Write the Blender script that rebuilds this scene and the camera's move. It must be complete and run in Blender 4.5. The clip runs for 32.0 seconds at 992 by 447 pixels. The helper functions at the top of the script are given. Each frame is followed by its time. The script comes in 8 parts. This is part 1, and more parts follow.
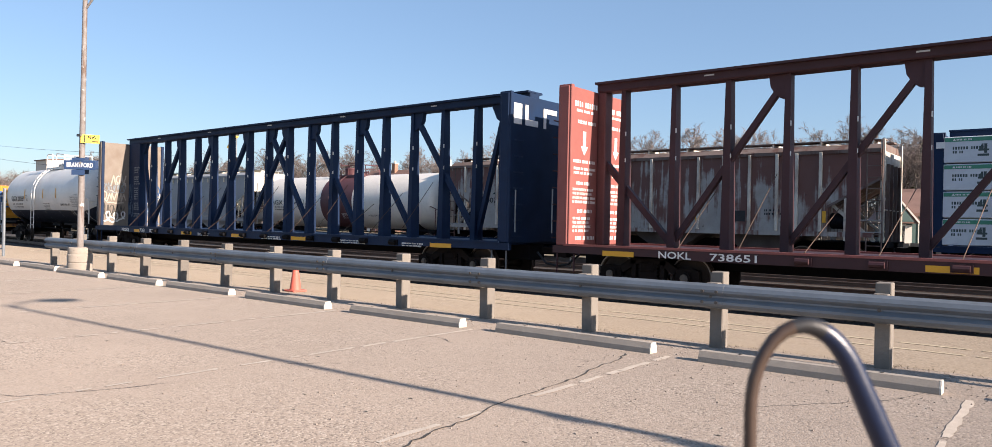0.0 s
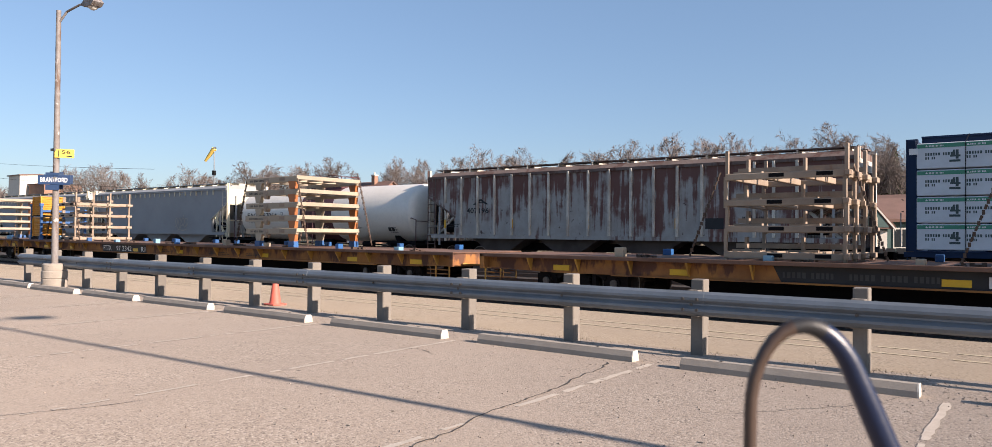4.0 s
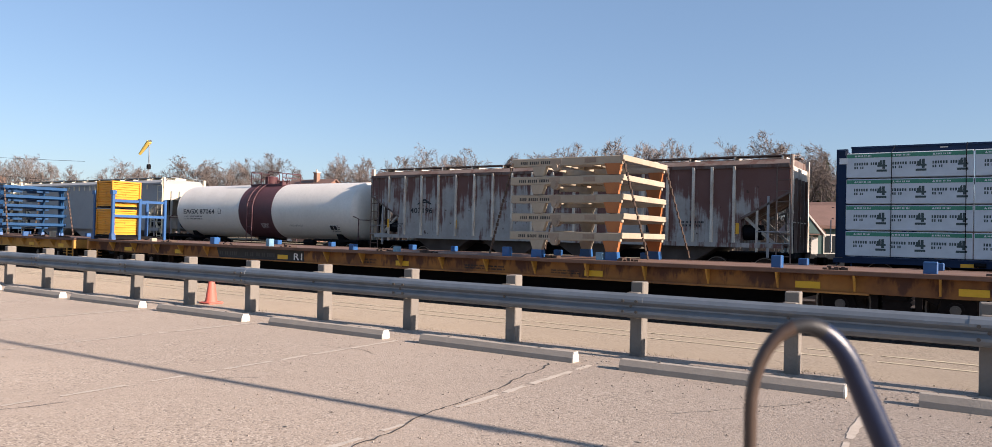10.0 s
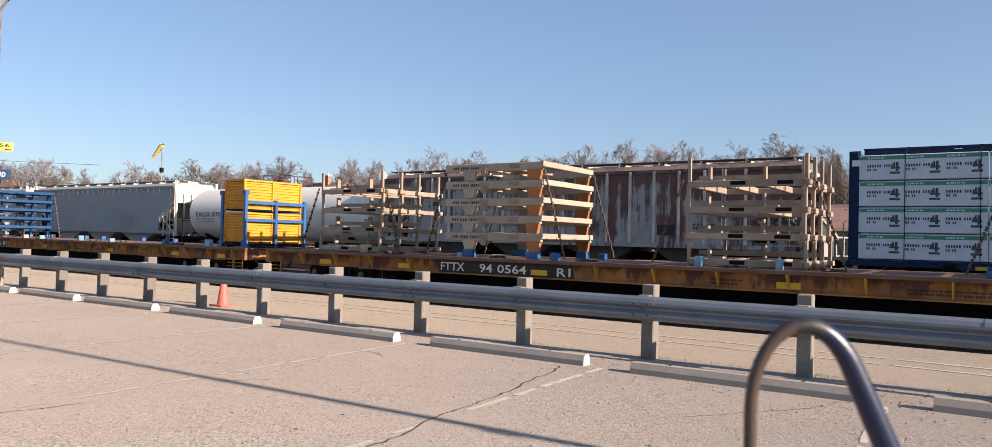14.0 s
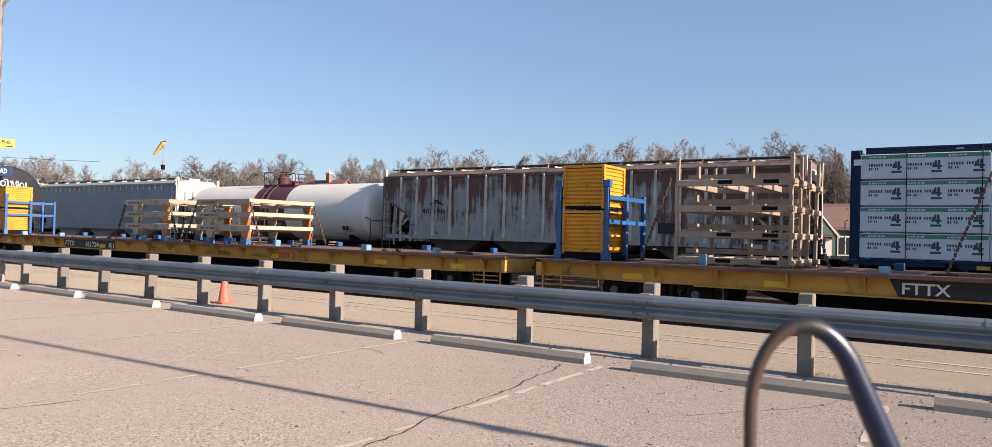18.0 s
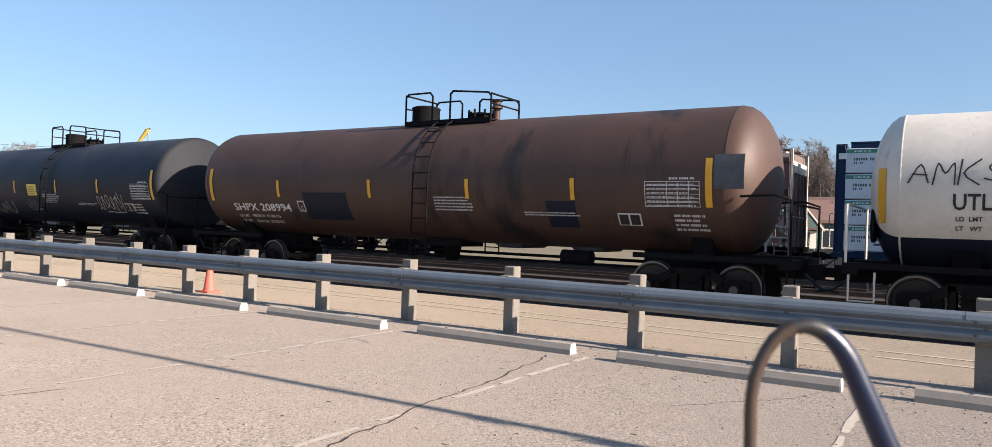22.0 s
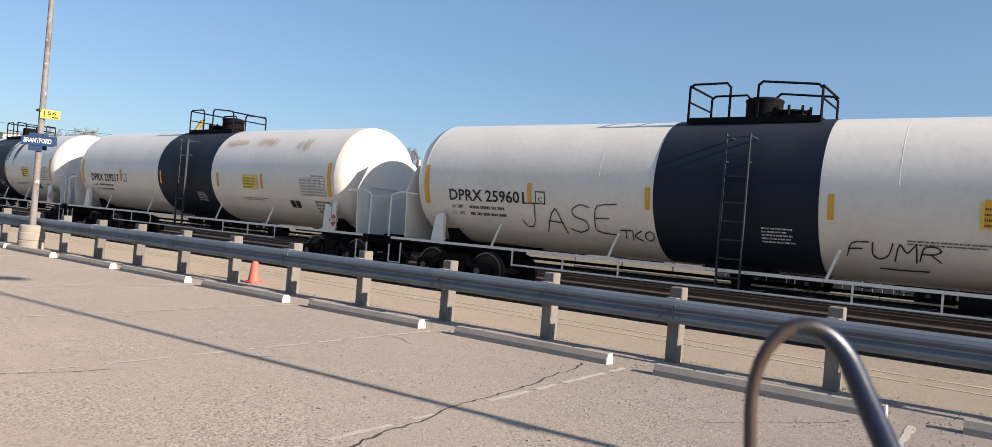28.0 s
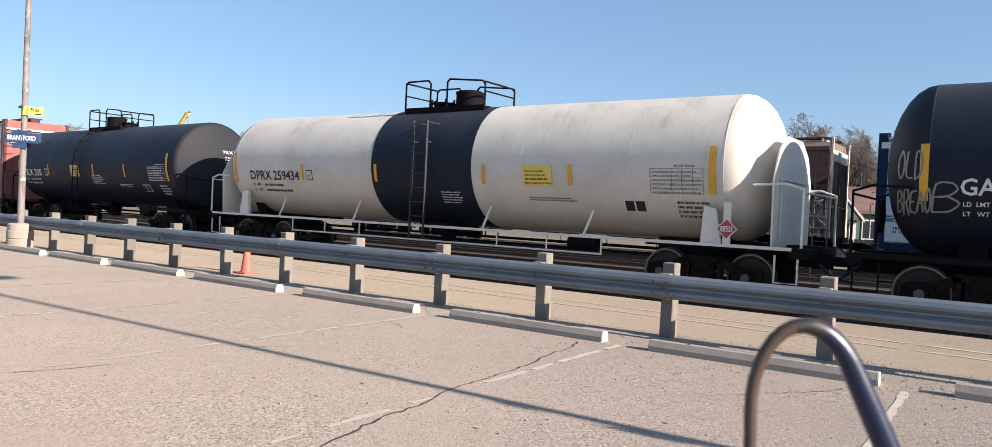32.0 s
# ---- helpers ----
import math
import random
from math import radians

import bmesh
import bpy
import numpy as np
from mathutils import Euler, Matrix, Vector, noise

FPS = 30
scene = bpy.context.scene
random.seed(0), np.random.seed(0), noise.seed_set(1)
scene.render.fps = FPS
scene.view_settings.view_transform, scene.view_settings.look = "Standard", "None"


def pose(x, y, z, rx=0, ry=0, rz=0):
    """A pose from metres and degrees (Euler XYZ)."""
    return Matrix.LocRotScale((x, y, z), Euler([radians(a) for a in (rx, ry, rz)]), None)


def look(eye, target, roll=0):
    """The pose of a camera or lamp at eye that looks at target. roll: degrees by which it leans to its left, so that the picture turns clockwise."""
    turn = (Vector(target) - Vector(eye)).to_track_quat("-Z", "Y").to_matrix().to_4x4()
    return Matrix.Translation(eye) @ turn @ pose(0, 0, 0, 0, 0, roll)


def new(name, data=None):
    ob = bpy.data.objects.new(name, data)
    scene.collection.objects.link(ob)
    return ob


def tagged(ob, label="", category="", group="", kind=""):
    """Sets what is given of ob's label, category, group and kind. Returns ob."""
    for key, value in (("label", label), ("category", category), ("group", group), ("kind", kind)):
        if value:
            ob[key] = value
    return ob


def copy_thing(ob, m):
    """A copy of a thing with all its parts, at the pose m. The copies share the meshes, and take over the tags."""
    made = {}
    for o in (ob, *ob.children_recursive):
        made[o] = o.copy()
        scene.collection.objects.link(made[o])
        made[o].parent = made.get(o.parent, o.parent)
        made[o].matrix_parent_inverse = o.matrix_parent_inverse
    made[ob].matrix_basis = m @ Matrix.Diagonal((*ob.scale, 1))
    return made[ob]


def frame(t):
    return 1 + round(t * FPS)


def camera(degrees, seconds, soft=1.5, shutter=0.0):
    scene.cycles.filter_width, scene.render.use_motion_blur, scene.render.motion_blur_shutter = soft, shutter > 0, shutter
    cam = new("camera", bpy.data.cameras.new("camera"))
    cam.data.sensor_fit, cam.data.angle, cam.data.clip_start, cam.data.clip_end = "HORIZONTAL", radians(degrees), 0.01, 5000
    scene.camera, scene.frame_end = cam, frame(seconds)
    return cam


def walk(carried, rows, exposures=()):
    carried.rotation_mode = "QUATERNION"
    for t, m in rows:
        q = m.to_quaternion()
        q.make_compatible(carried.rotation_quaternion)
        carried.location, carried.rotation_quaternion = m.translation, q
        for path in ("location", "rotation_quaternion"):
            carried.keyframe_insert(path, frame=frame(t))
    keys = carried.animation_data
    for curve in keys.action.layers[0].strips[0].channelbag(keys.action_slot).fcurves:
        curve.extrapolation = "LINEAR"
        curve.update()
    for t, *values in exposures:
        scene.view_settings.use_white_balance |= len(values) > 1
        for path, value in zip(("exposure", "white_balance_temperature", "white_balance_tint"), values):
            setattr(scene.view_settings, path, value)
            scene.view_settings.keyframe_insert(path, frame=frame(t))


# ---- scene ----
# Camera: hand-held on one spot beside a parking lot, 1.51 m above the ground.
# World: x runs along the tracks, y away from the camera, z up, rail tops at z = 0.
cam = camera(67.16, 32.0, soft=0.35, shutter=0.0)
cam.data.dof.use_dof = True  # a small phone lens: only what is very near goes soft
cam.data.dof.focus_distance, cam.data.dof.aperture_fstop = 16.0, 9.0
EYE = (0.0, 0.0, 1.51)
TURNS = [
    (0.0, 89.95, -1.19, 38.67), (0.5, 90.19, -1.28, 39.10), (1.0, 89.84, -0.84, 38.69), (1.5, 89.94, -0.66, 37.55),
    (2.0, 90.03, -0.70, 37.31), (2.5, 90.74, -0.44, 36.76), (4.5, 90.82, -0.51, 37.29), (5.0, 91.03, -0.57, 37.13),
    (5.5, 90.58, -0.63, 37.23), (6.0, 90.47, -0.71, 37.48), (6.5, 90.43, -0.45, 37.73), (7.0, 90.18, -0.70, 37.03),
    (7.5, 90.89, -0.97, 35.55), (8.0, 90.83, -1.20, 34.15), (8.5, 90.68, -1.03, 33.27), (9.0, 91.12, -1.43, 32.11),
    (9.5, 90.88, -0.41, 31.59), (10.0, 90.89, -1.37, 32.87), (10.5, 90.66, -1.13, 33.84), (11.0, 91.05, -1.23, 34.31),
    (11.5, 91.00, -1.29, 34.25), (12.0, 91.17, -1.12, 33.95), (12.5, 91.08, -1.05, 33.85), (13.0, 91.20, -1.22, 33.64),
    (13.5, 91.32, -1.17, 33.65), (14.0, 91.08, -1.34, 33.68), (14.5, 91.10, -1.38, 33.87), (16.5, 90.74, -1.81, 34.40),
    (17.0, 90.44, -1.99, 34.17), (17.5, 90.86, -2.14, 33.82), (18.0, 90.93, -1.52, 33.76), (18.5, 90.32, -1.75, 33.68),
    (19.0, 90.68, -1.67, 33.22), (19.5, 90.67, -0.95, 32.36), (20.0, 90.70, -1.97, 32.65), (20.5, 90.99, -2.21, 32.89),
    (21.0, 90.77, -2.37, 32.72), (21.5, 90.21, -2.29, 32.88), (22.0, 90.24, -1.92, 32.77), (22.5, 90.79, -2.02, 33.21),
    (23.0, 91.21, -2.36, 32.82), (23.5, 90.99, -2.37, 32.83), (24.0, 90.26, -1.95, 32.38), (24.5, 90.85, -1.95, 32.02),
    (26.5, 90.37, -2.11, 32.43), (27.0, 89.92, -2.65, 32.38), (27.5, 90.12, -4.19, 34.43), (28.0, 90.39, -4.65, 35.99),
    (28.5, 90.06, -3.18, 34.04), (29.0, 89.56, -2.40, 34.55), (29.5, 88.91, -1.91, 35.34), (30.0, 89.02, -2.26, 35.01),
    (30.5, 89.15, -2.26, 35.06), (31.0, 88.70, -2.46, 35.09), (31.5, 88.73, -2.56, 34.92), (32.0, 89.06, -2.68, 35.32),
]
# how the hand-held camera exposes: seconds, stops, white balance
LIGHTING = ((0, 1.24, 6650, 15), (2, 1.15, 6650, 15), (5, 1.06, 6700, 17), (8, 1.1, 6700, 17), (14, 1.12, 6700, 17), (18, 1.12, 6700, 17), (20, 1.22, 6640, 16), (22, 1.25, 6480, 13), (24, 1.42, 6480, 13), (26, 1.25, 6460, 12), (28, 0.95, 6390, 12), (29, 0.98, 6380, 12), (30, 1.14, 6360, 12), (32, 1.21, 6400, 13))
walk(cam, [(t, pose(*EYE, rx, ry, rz)) for t, rx, ry, rz in TURNS], exposures=LIGHTING)

# ---- light ----
SUN_EL, SUN_AZ = 22.5, 2.2  # degrees; azimuth from +x towards +y
world = bpy.data.worlds.new("sky")
scene.world = world
world.use_nodes = True
wt = world.node_tree
sky = wt.nodes.new("ShaderNodeTexSky")
sky.sky_type = "NISHITA"
sky.sun_disc = False
sky.sun_elevation = radians(SUN_EL)
sky.sun_rotation = radians(90 - SUN_AZ)
sky.altitude = 200
sky.air_density, sky.dust_density, sky.ozone_density = 1.0, 1.0, 3.0
haze = wt.nodes.new("ShaderNodeMix")  # thin even haze over the clear sky
haze.data_type = "RGBA"
haze.inputs[0].default_value = 0.35
haze.inputs[7].default_value = (1.75, 3.0, 4.6, 1.0)
wt.links.new(sky.outputs[0], haze.inputs[6])
wt.links.new(haze.outputs[2], wt.nodes["Background"].inputs[0])
wt.nodes["Background"].inputs[1].default_value = 0.075
sun_data = bpy.data.lights.new("sun", "SUN")
sun_data.energy, sun_data.angle, sun_data.color = 5.0, radians(0.53), (1.0, 0.87, 0.73)
sun = new("sun", sun_data)
_d = Vector((math.cos(radians(SUN_EL)) * math.cos(radians(SUN_AZ)), math.cos(radians(SUN_EL)) * math.sin(radians(SUN_AZ)), math.sin(radians(SUN_EL))))
sun.matrix_world = look(_d * 60, (0, 0, 0))


# ---- mesh helpers ----
class Shape:
    """Vertices and faces of one mesh part."""

    def __init__(self):
        self.v, self.f = [], []

    def poly(self, pts, faces):
        n = len(self.v)
        self.v += [tuple(p) for p in pts]
        self.f += [tuple(n + i for i in f) for f in faces]
        return self

    def box(self, x0, x1, y0, y1, z0, z1, c=0.0):
        """A box, with edges along z and x chamfered by c."""
        if c <= 0:
            return self.poly([(x, y, z) for x in (x0, x1) for y in (y0, y1) for z in (z0, z1)],
                             [(0, 1, 3, 2), (4, 6, 7, 5), (0, 4, 5, 1), (2, 3, 7, 6), (0, 2, 6, 4), (1, 5, 7, 3)])
        ring = lambda e, z: [(x0 + e, y0 + c, z), (x0 + c, y0 + e, z), (x1 - c, y0 + e, z), (x1 - e, y0 + c, z),
                             (x1 - e, y1 - c, z), (x1 - c, y1 - e, z), (x0 + c, y1 - e, z), (x0 + e, y1 - c, z)]
        rings = ring(c * 0.7, z0) + ring(0, z0 + c) + ring(0, z1 - c) + ring(c * 0.7, z1)
        faces = [tuple(range(7, -1, -1)), tuple(range(24, 32))]
        for k in range(3):
            faces += [(8 * k + i, 8 * k + (i + 1) % 8, 8 * k + 8 + (i + 1) % 8, 8 * k + 8 + i) for i in range(8)]
        return self.poly(rings, faces)

    def cyl(self, a, b, r, n=10, r2=None, caps=True):
        a, b = Vector(a), Vector(b)
        d = (b - a).normalized()
        s = d.cross((0, 0, 1) if abs(d.z) < 0.9 else (1, 0, 0)).normalized()
        u = d.cross(s)
        r2 = r if r2 is None else r2
        pts = [tuple(p + (s * math.cos(q) + u * math.sin(q)) * w) for p, w in ((a, r), (b, r2)) for q in (2 * math.pi * i / n for i in range(n))]
        faces = [(i, (i + 1) % n, n + (i + 1) % n, n + i) for i in range(n)]
        if caps:
            faces += [tuple(range(n - 1, -1, -1)), tuple(range(n, 2 * n))]
        return self.poly(pts, faces)

    def tube(self, pts, r, n=6):
        p = [Vector(q) for q in pts]
        ring, last = [], None
        for i, c in enumerate(p):
            d = ((p[min(i + 1, len(p) - 1)] - c).normalized() + (c - p[max(i - 1, 0)]).normalized()).normalized()
            s = d.cross(last if last is not None and d.cross(last).length > 0.2 else ((0, 0, 1) if abs(d.z) < 0.9 else (1, 0, 0))).normalized()
            u = d.cross(s)
            last = -u
            ring += [tuple(c + (s * math.cos(q) + u * math.sin(q)) * r) for q in (2 * math.pi * k / n for k in range(n))]
        faces = [(k * n + i, k * n + (i + 1) % n, (k + 1) * n + (i + 1) % n, (k + 1) * n + i) for k in range(len(p) - 1) for i in range(n)]
        return self.poly(ring, faces + [tuple(range(n - 1, -1, -1)), tuple((len(p) - 1) * n + i for i in range(n))])

    def beam(self, a, b, w, h):
        """A square bar from a to b in the xz plane: w across y, h across its length."""
        a, b = Vector(a), Vector(b)
        d = (b - a).normalized()
        k = Vector((-d.z, 0, d.x)) * h / 2
        y = Vector((0, w / 2, 0))
        return self.poly([p + sk * k + sy * y for p in (a, b) for sk in (-1, 1) for sy in (-1, 1)],
                         [(0, 1, 3, 2), (4, 6, 7, 5), (0, 4, 5, 1), (2, 3, 7, 6), (0, 2, 6, 4), (1, 5, 7, 3)])

    def prism(self, outline, y0, y1):
        """An outline in the xz plane, extruded from y0 to y1."""
        n = len(outline)
        return self.poly([(x, y, z) for y in (y0, y1) for x, z in outline],
                         [tuple(range(n)), tuple(range(2 * n - 1, n - 1, -1))] + [(i, n + i, n + (i + 1) % n, (i + 1) % n) for i in range(n)])

    def prism_x(self, outline, x0, x1):
        """An outline in the yz plane, extruded from x0 to x1."""
        n = len(outline)
        return self.poly([(x, y, z) for x in (x0, x1) for y, z in outline],
                         [tuple(range(n)), tuple(range(2 * n - 1, n - 1, -1))] + [(i, n + i, n + (i + 1) % n, (i + 1) % n) for i in range(n)])

    def lathe_x(self, profile, zc, n=48, a0=0.0, a1=360.0, y=0.0):
        """A profile of (x, radius) turned round an axis along x at height zc, between the angles a0 and a1 (0 is up, 90 is towards -y)."""
        full = a1 - a0 >= 359.9
        cols = n if full else n + 1
        pts = []
        for x, r in profile:
            for i in range(cols):
                q = radians(a0 + (a1 - a0) * i / n)
                pts.append((x, y - r * math.sin(q), zc + r * math.cos(q)))
        faces = []
        for k in range(len(profile) - 1):
            for i in range(n):
                j = (i + 1) % cols
                faces.append((k * cols + i, k * cols + j, (k + 1) * cols + j, (k + 1) * cols + i))
        return self.poly(pts, faces)

    def lathe_z(self, profile, x, y, n=16):
        pts = [(x + r * math.cos(2 * math.pi * i / n), y + r * math.sin(2 * math.pi * i / n), z) for z, r in profile for i in range(n)]
        faces = [(k * n + i, k * n + (i + 1) % n, (k + 1) * n + (i + 1) % n, (k + 1) * n + i) for k in range(len(profile) - 1) for i in range(n)]
        faces += [tuple(range(n - 1, -1, -1)), tuple((len(profile) - 1) * n + i for i in range(n))]
        return self.poly(pts, faces)

    def mesh(self, name, material, smooth=False):
        me = bpy.data.meshes.new(name)
        me.from_pydata(self.v, [], self.f)
        if material:
            me.materials.append(material)
        me.validate()
        if smooth:
            me.polygons.foreach_set("use_smooth", [True] * len(me.polygons))
            me.set_sharp_from_angle(angle=radians(35))
        me.update()
        return me


def part(name, shape, material, parent=None, label="", smooth=False, at=None):
    me = shape if isinstance(shape, bpy.types.Mesh) else shape.mesh(name, material, smooth)
    ob = new(name, me)
    if parent is not None:
        ob.parent = parent
    if at is not None:
        ob.matrix_basis = at if isinstance(at, Matrix) else Matrix.Translation(at)
    if label:
        ob["label"] = label
    return ob


def thing(name, label, category, group="", kind="", at=None):
    ob = new(name)
    ob.empty_display_size = 0.3
    if at is not None:
        ob.matrix_basis = at if isinstance(at, Matrix) else Matrix.Translation(at)
    return tagged(ob, label, category, group, kind)


def solid(name, shape, material, label, category, group="", kind="", smooth=False, at=None):
    return tagged(part(name, shape, material, None, "", smooth, at), label, category, group, kind)


TEXTS = {}


def text_shape(words, size):
    """The built-in font's letters as flat pieces in the xz plane, starting at x = 0, z = 0."""
    if words not in TEXTS:
        cu = bpy.data.curves.new("letters", "FONT")
        cu.body, cu.size, cu.resolution_u, cu.offset = words, 1.0, 2, 0.016
        ob = bpy.data.objects.new("letters", cu)
        me = bpy.data.meshes.new_from_object(ob)
        TEXTS[words] = ([tuple(v.co) for v in me.vertices], [tuple(p.vertices) for p in me.polygons])
        bpy.data.objects.remove(ob)
        bpy.data.meshes.remove(me)
    v, f = TEXTS[words]
    s = Shape()
    s.v, s.f = [(x * size, 0.0, y * size) for x, y, z in v], list(f)
    return s


def fit_text(words, x0, x1, z0, h):
    s = text_shape(words, 1.0)
    w = max(p[0] for p in s.v)
    top = max(p[2] for p in s.v)
    s.v = [(x0 + x / w * (x1 - x0), 0, z0 + z / top * h) for x, y, z in s.v]
    return s


def bars(x0, x1, z0, h, rows=1, gap=0.5, seed=1):
    """Plain bars in the place of lines of writing too small to read."""
    rnd = random.Random(seed)
    s = Shape()
    step = h / rows
    for k in range(rows):
        z = z0 + h - (k + 1) * step
        x = x0
        end = x1 - rnd.uniform(0, 0.25) * (x1 - x0)
        hh = step * gap
        while x < end:
            for _ in range(rnd.randrange(2, 7)):
                w = hh * rnd.uniform(0.4, 0.6)
                s.poly([(x, 0, z), (x + w, 0, z), (x + w, 0, z + hh), (x, 0, z + hh)], [(0, 1, 2, 3)])
                x += w + 0.28 * hh
            x += 0.6 * hh
    return s


def rect(x0, x1, z0, z1):
    return Shape().poly([(x0, 0, z0), (x1, 0, z0), (x1, 0, z1), (x0, 0, z1)], [(0, 1, 2, 3)])


def wrap(s, zc, r, lift=0.008):
    """Lays a flat piece on the near side of a tank: z is the height at which it shows."""
    out = []
    for x, y, z in s.v:
        q = max(-0.99, min(0.99, (z - zc) / r))
        c = math.sqrt(1 - q * q)
        out.append((x, -(r + lift) * c, zc + (r + lift) * q))
    s.v = out
    return s


def cut(s, step):
    """Cuts quads of a flat piece along z so that it can follow a curve."""
    out = Shape()
    for f in s.f:
        p = [s.v[i] for i in f]
        if len(p) != 4:
            out.poly(p, [tuple(range(len(p)))])
            continue
        n = max(1, int(abs(p[2][2] - p[1][2]) / step))
        for k in range(n):
            a, b = k / n, (k + 1) / n
            m = lambda i, j, t: tuple(p[i][c] + (p[j][c] - p[i][c]) * t for c in range(3))
            out.poly([m(0, 3, a), m(1, 2, a), m(1, 2, b), m(0, 3, b)], [(0, 1, 2, 3)])
    return out


def flat(s, y):
    s.v = [(x, y, z) for x, _, z in s.v]
    return s


# ---- materials ----
def mat(name, base, second=None, amount=0.35, scale=3.0, rough=0.6, metal=0.0, bump=0.15, fine=40.0, streak=None, streak_at=0.55, streak_scale=(2.0, 2.0, 0.35),
        speck=None, speck_at=0.7, vary=0.0, coat=0.0, spec=0.5, bump_scale=None, drough=0.0, rise=None, streak_w=0.12, spread=None):
    """Base colour broken by a second one at a large scale, fine grain, streaks that run down, specks, and relief."""
    m = bpy.data.materials.new(name)
    m.use_nodes = True
    nt = m.node_tree
    n, ln = nt.nodes, nt.links
    b = n["Principled BSDF"]
    co = n.new("ShaderNodeTexCoord")
    where = co.outputs["Object"]
    second = second or tuple(c * 0.7 for c in base)

    def mix(fac, a, bb):
        x = n.new("ShaderNodeMix")
        x.data_type = "RGBA"
        for sock, val in ((x.inputs[0], fac), (x.inputs[6], a), (x.inputs[7], bb)):
            if isinstance(val, bpy.types.NodeSocket):
                ln.new(val, sock)
            elif isinstance(val, tuple):
                sock.default_value = (*val, 1.0)
            else:
                sock.default_value = val
        return x.outputs[2]

    def tex(sc, detail=6.0, stretch=None, rgh=0.6):
        t = n.new("ShaderNodeTexNoise")
        t.inputs["Scale"].default_value = sc
        t.inputs["Detail"].default_value = detail
        t.inputs["Roughness"].default_value = rgh
        if stretch:
            mp = n.new("ShaderNodeMapping")
            mp.inputs["Scale"].default_value = stretch
            ln.new(where, mp.inputs["Vector"])
            ln.new(mp.outputs[0], t.inputs["Vector"])
        else:
            ln.new(where, t.inputs["Vector"])
        return t.outputs["Fac"]

    def ramp(src, lo, hi, top=1.0):
        r = n.new("ShaderNodeMapRange")
        r.inputs[1].default_value, r.inputs[2].default_value = lo, hi
        r.inputs[3].default_value, r.inputs[4].default_value = 0.0, top
        r.interpolation_type = "SMOOTHSTEP"
        ln.new(src, r.inputs[0])
        return r.outputs[0]

    big, small = tex(scale), tex(fine, 4.0)
    col = mix(ramp(big, 0.35, 0.7, amount), base, second)
    col = mix(ramp(small, 0.4, 0.75, 0.3), col, tuple(c * 0.72 for c in base))
    if streak:
        run = tex(1.0, 8.0, streak_scale, 0.65)
        if rise:  # the streak colour starts at the top edge and thins out downwards
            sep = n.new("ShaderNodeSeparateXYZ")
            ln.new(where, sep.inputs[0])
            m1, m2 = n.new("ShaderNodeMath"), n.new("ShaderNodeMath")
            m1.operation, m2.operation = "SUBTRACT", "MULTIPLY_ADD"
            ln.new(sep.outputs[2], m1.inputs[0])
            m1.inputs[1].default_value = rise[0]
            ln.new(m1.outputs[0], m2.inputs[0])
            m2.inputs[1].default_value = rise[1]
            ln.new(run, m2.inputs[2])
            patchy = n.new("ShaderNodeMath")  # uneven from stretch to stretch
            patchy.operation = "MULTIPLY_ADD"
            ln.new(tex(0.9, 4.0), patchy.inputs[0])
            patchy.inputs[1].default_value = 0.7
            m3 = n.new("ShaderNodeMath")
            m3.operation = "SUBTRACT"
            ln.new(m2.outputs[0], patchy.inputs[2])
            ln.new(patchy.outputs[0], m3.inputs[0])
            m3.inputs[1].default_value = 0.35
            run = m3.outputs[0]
            if spread:  # rust that has spread from one end of the car
                sp, ad = n.new("ShaderNodeMapRange"), n.new("ShaderNodeMath")
                sp.inputs[1].default_value, sp.inputs[2].default_value, sp.inputs[3].default_value, sp.inputs[4].default_value = spread[0], spread[1], 0.0, spread[2]
                ad.operation = "ADD"
                ln.new(sep.outputs[0], sp.inputs[0])
                ln.new(sp.outputs[0], ad.inputs[0])
                ln.new(run, ad.inputs[1])
                run = ad.outputs[0]
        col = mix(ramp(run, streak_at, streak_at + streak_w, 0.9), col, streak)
    if speck:
        col = mix(ramp(tex(fine * 0.35, 3.0), speck_at, speck_at + 0.06, 0.9), col, speck)
    if vary:
        oi = n.new("ShaderNodeObjectInfo")
        hs = n.new("ShaderNodeHueSaturation")
        r = n.new("ShaderNodeMapRange")
        r.inputs[3].default_value, r.inputs[4].default_value = 1 - vary, 1 + vary
        ln.new(oi.outputs["Random"], r.inputs[0])
        ln.new(r.outputs[0], hs.inputs["Value"])
        ln.new(col, hs.inputs["Color"])
        col = hs.outputs[0]
    ln.new(col, b.inputs["Base Color"])
    rr = n.new("ShaderNodeMapRange")
    rr.inputs[3].default_value, rr.inputs[4].default_value = max(0.05, rough - 0.12), min(1.0, rough + 0.15)
    ln.new(big, rr.inputs[0])
    ln.new(rr.outputs[0], b.inputs["Roughness"])
    b.inputs["Metallic"].default_value = metal
    b.inputs["Specular IOR Level"].default_value = spec
    b.inputs["Diffuse Roughness"].default_value = drough
    if coat:
        b.inputs["Coat Weight"].default_value = coat
    if bump:
        bp = n.new("ShaderNodeBump")
        bp.inputs["Strength"].default_value = bump
        bp.inputs["Distance"].default_value = 0.02
        ln.new(tex(bump_scale, 5.0) if bump_scale else small, bp.inputs["Height"])
        ln.new(bp.outputs[0], b.inputs["Normal"])
    return m


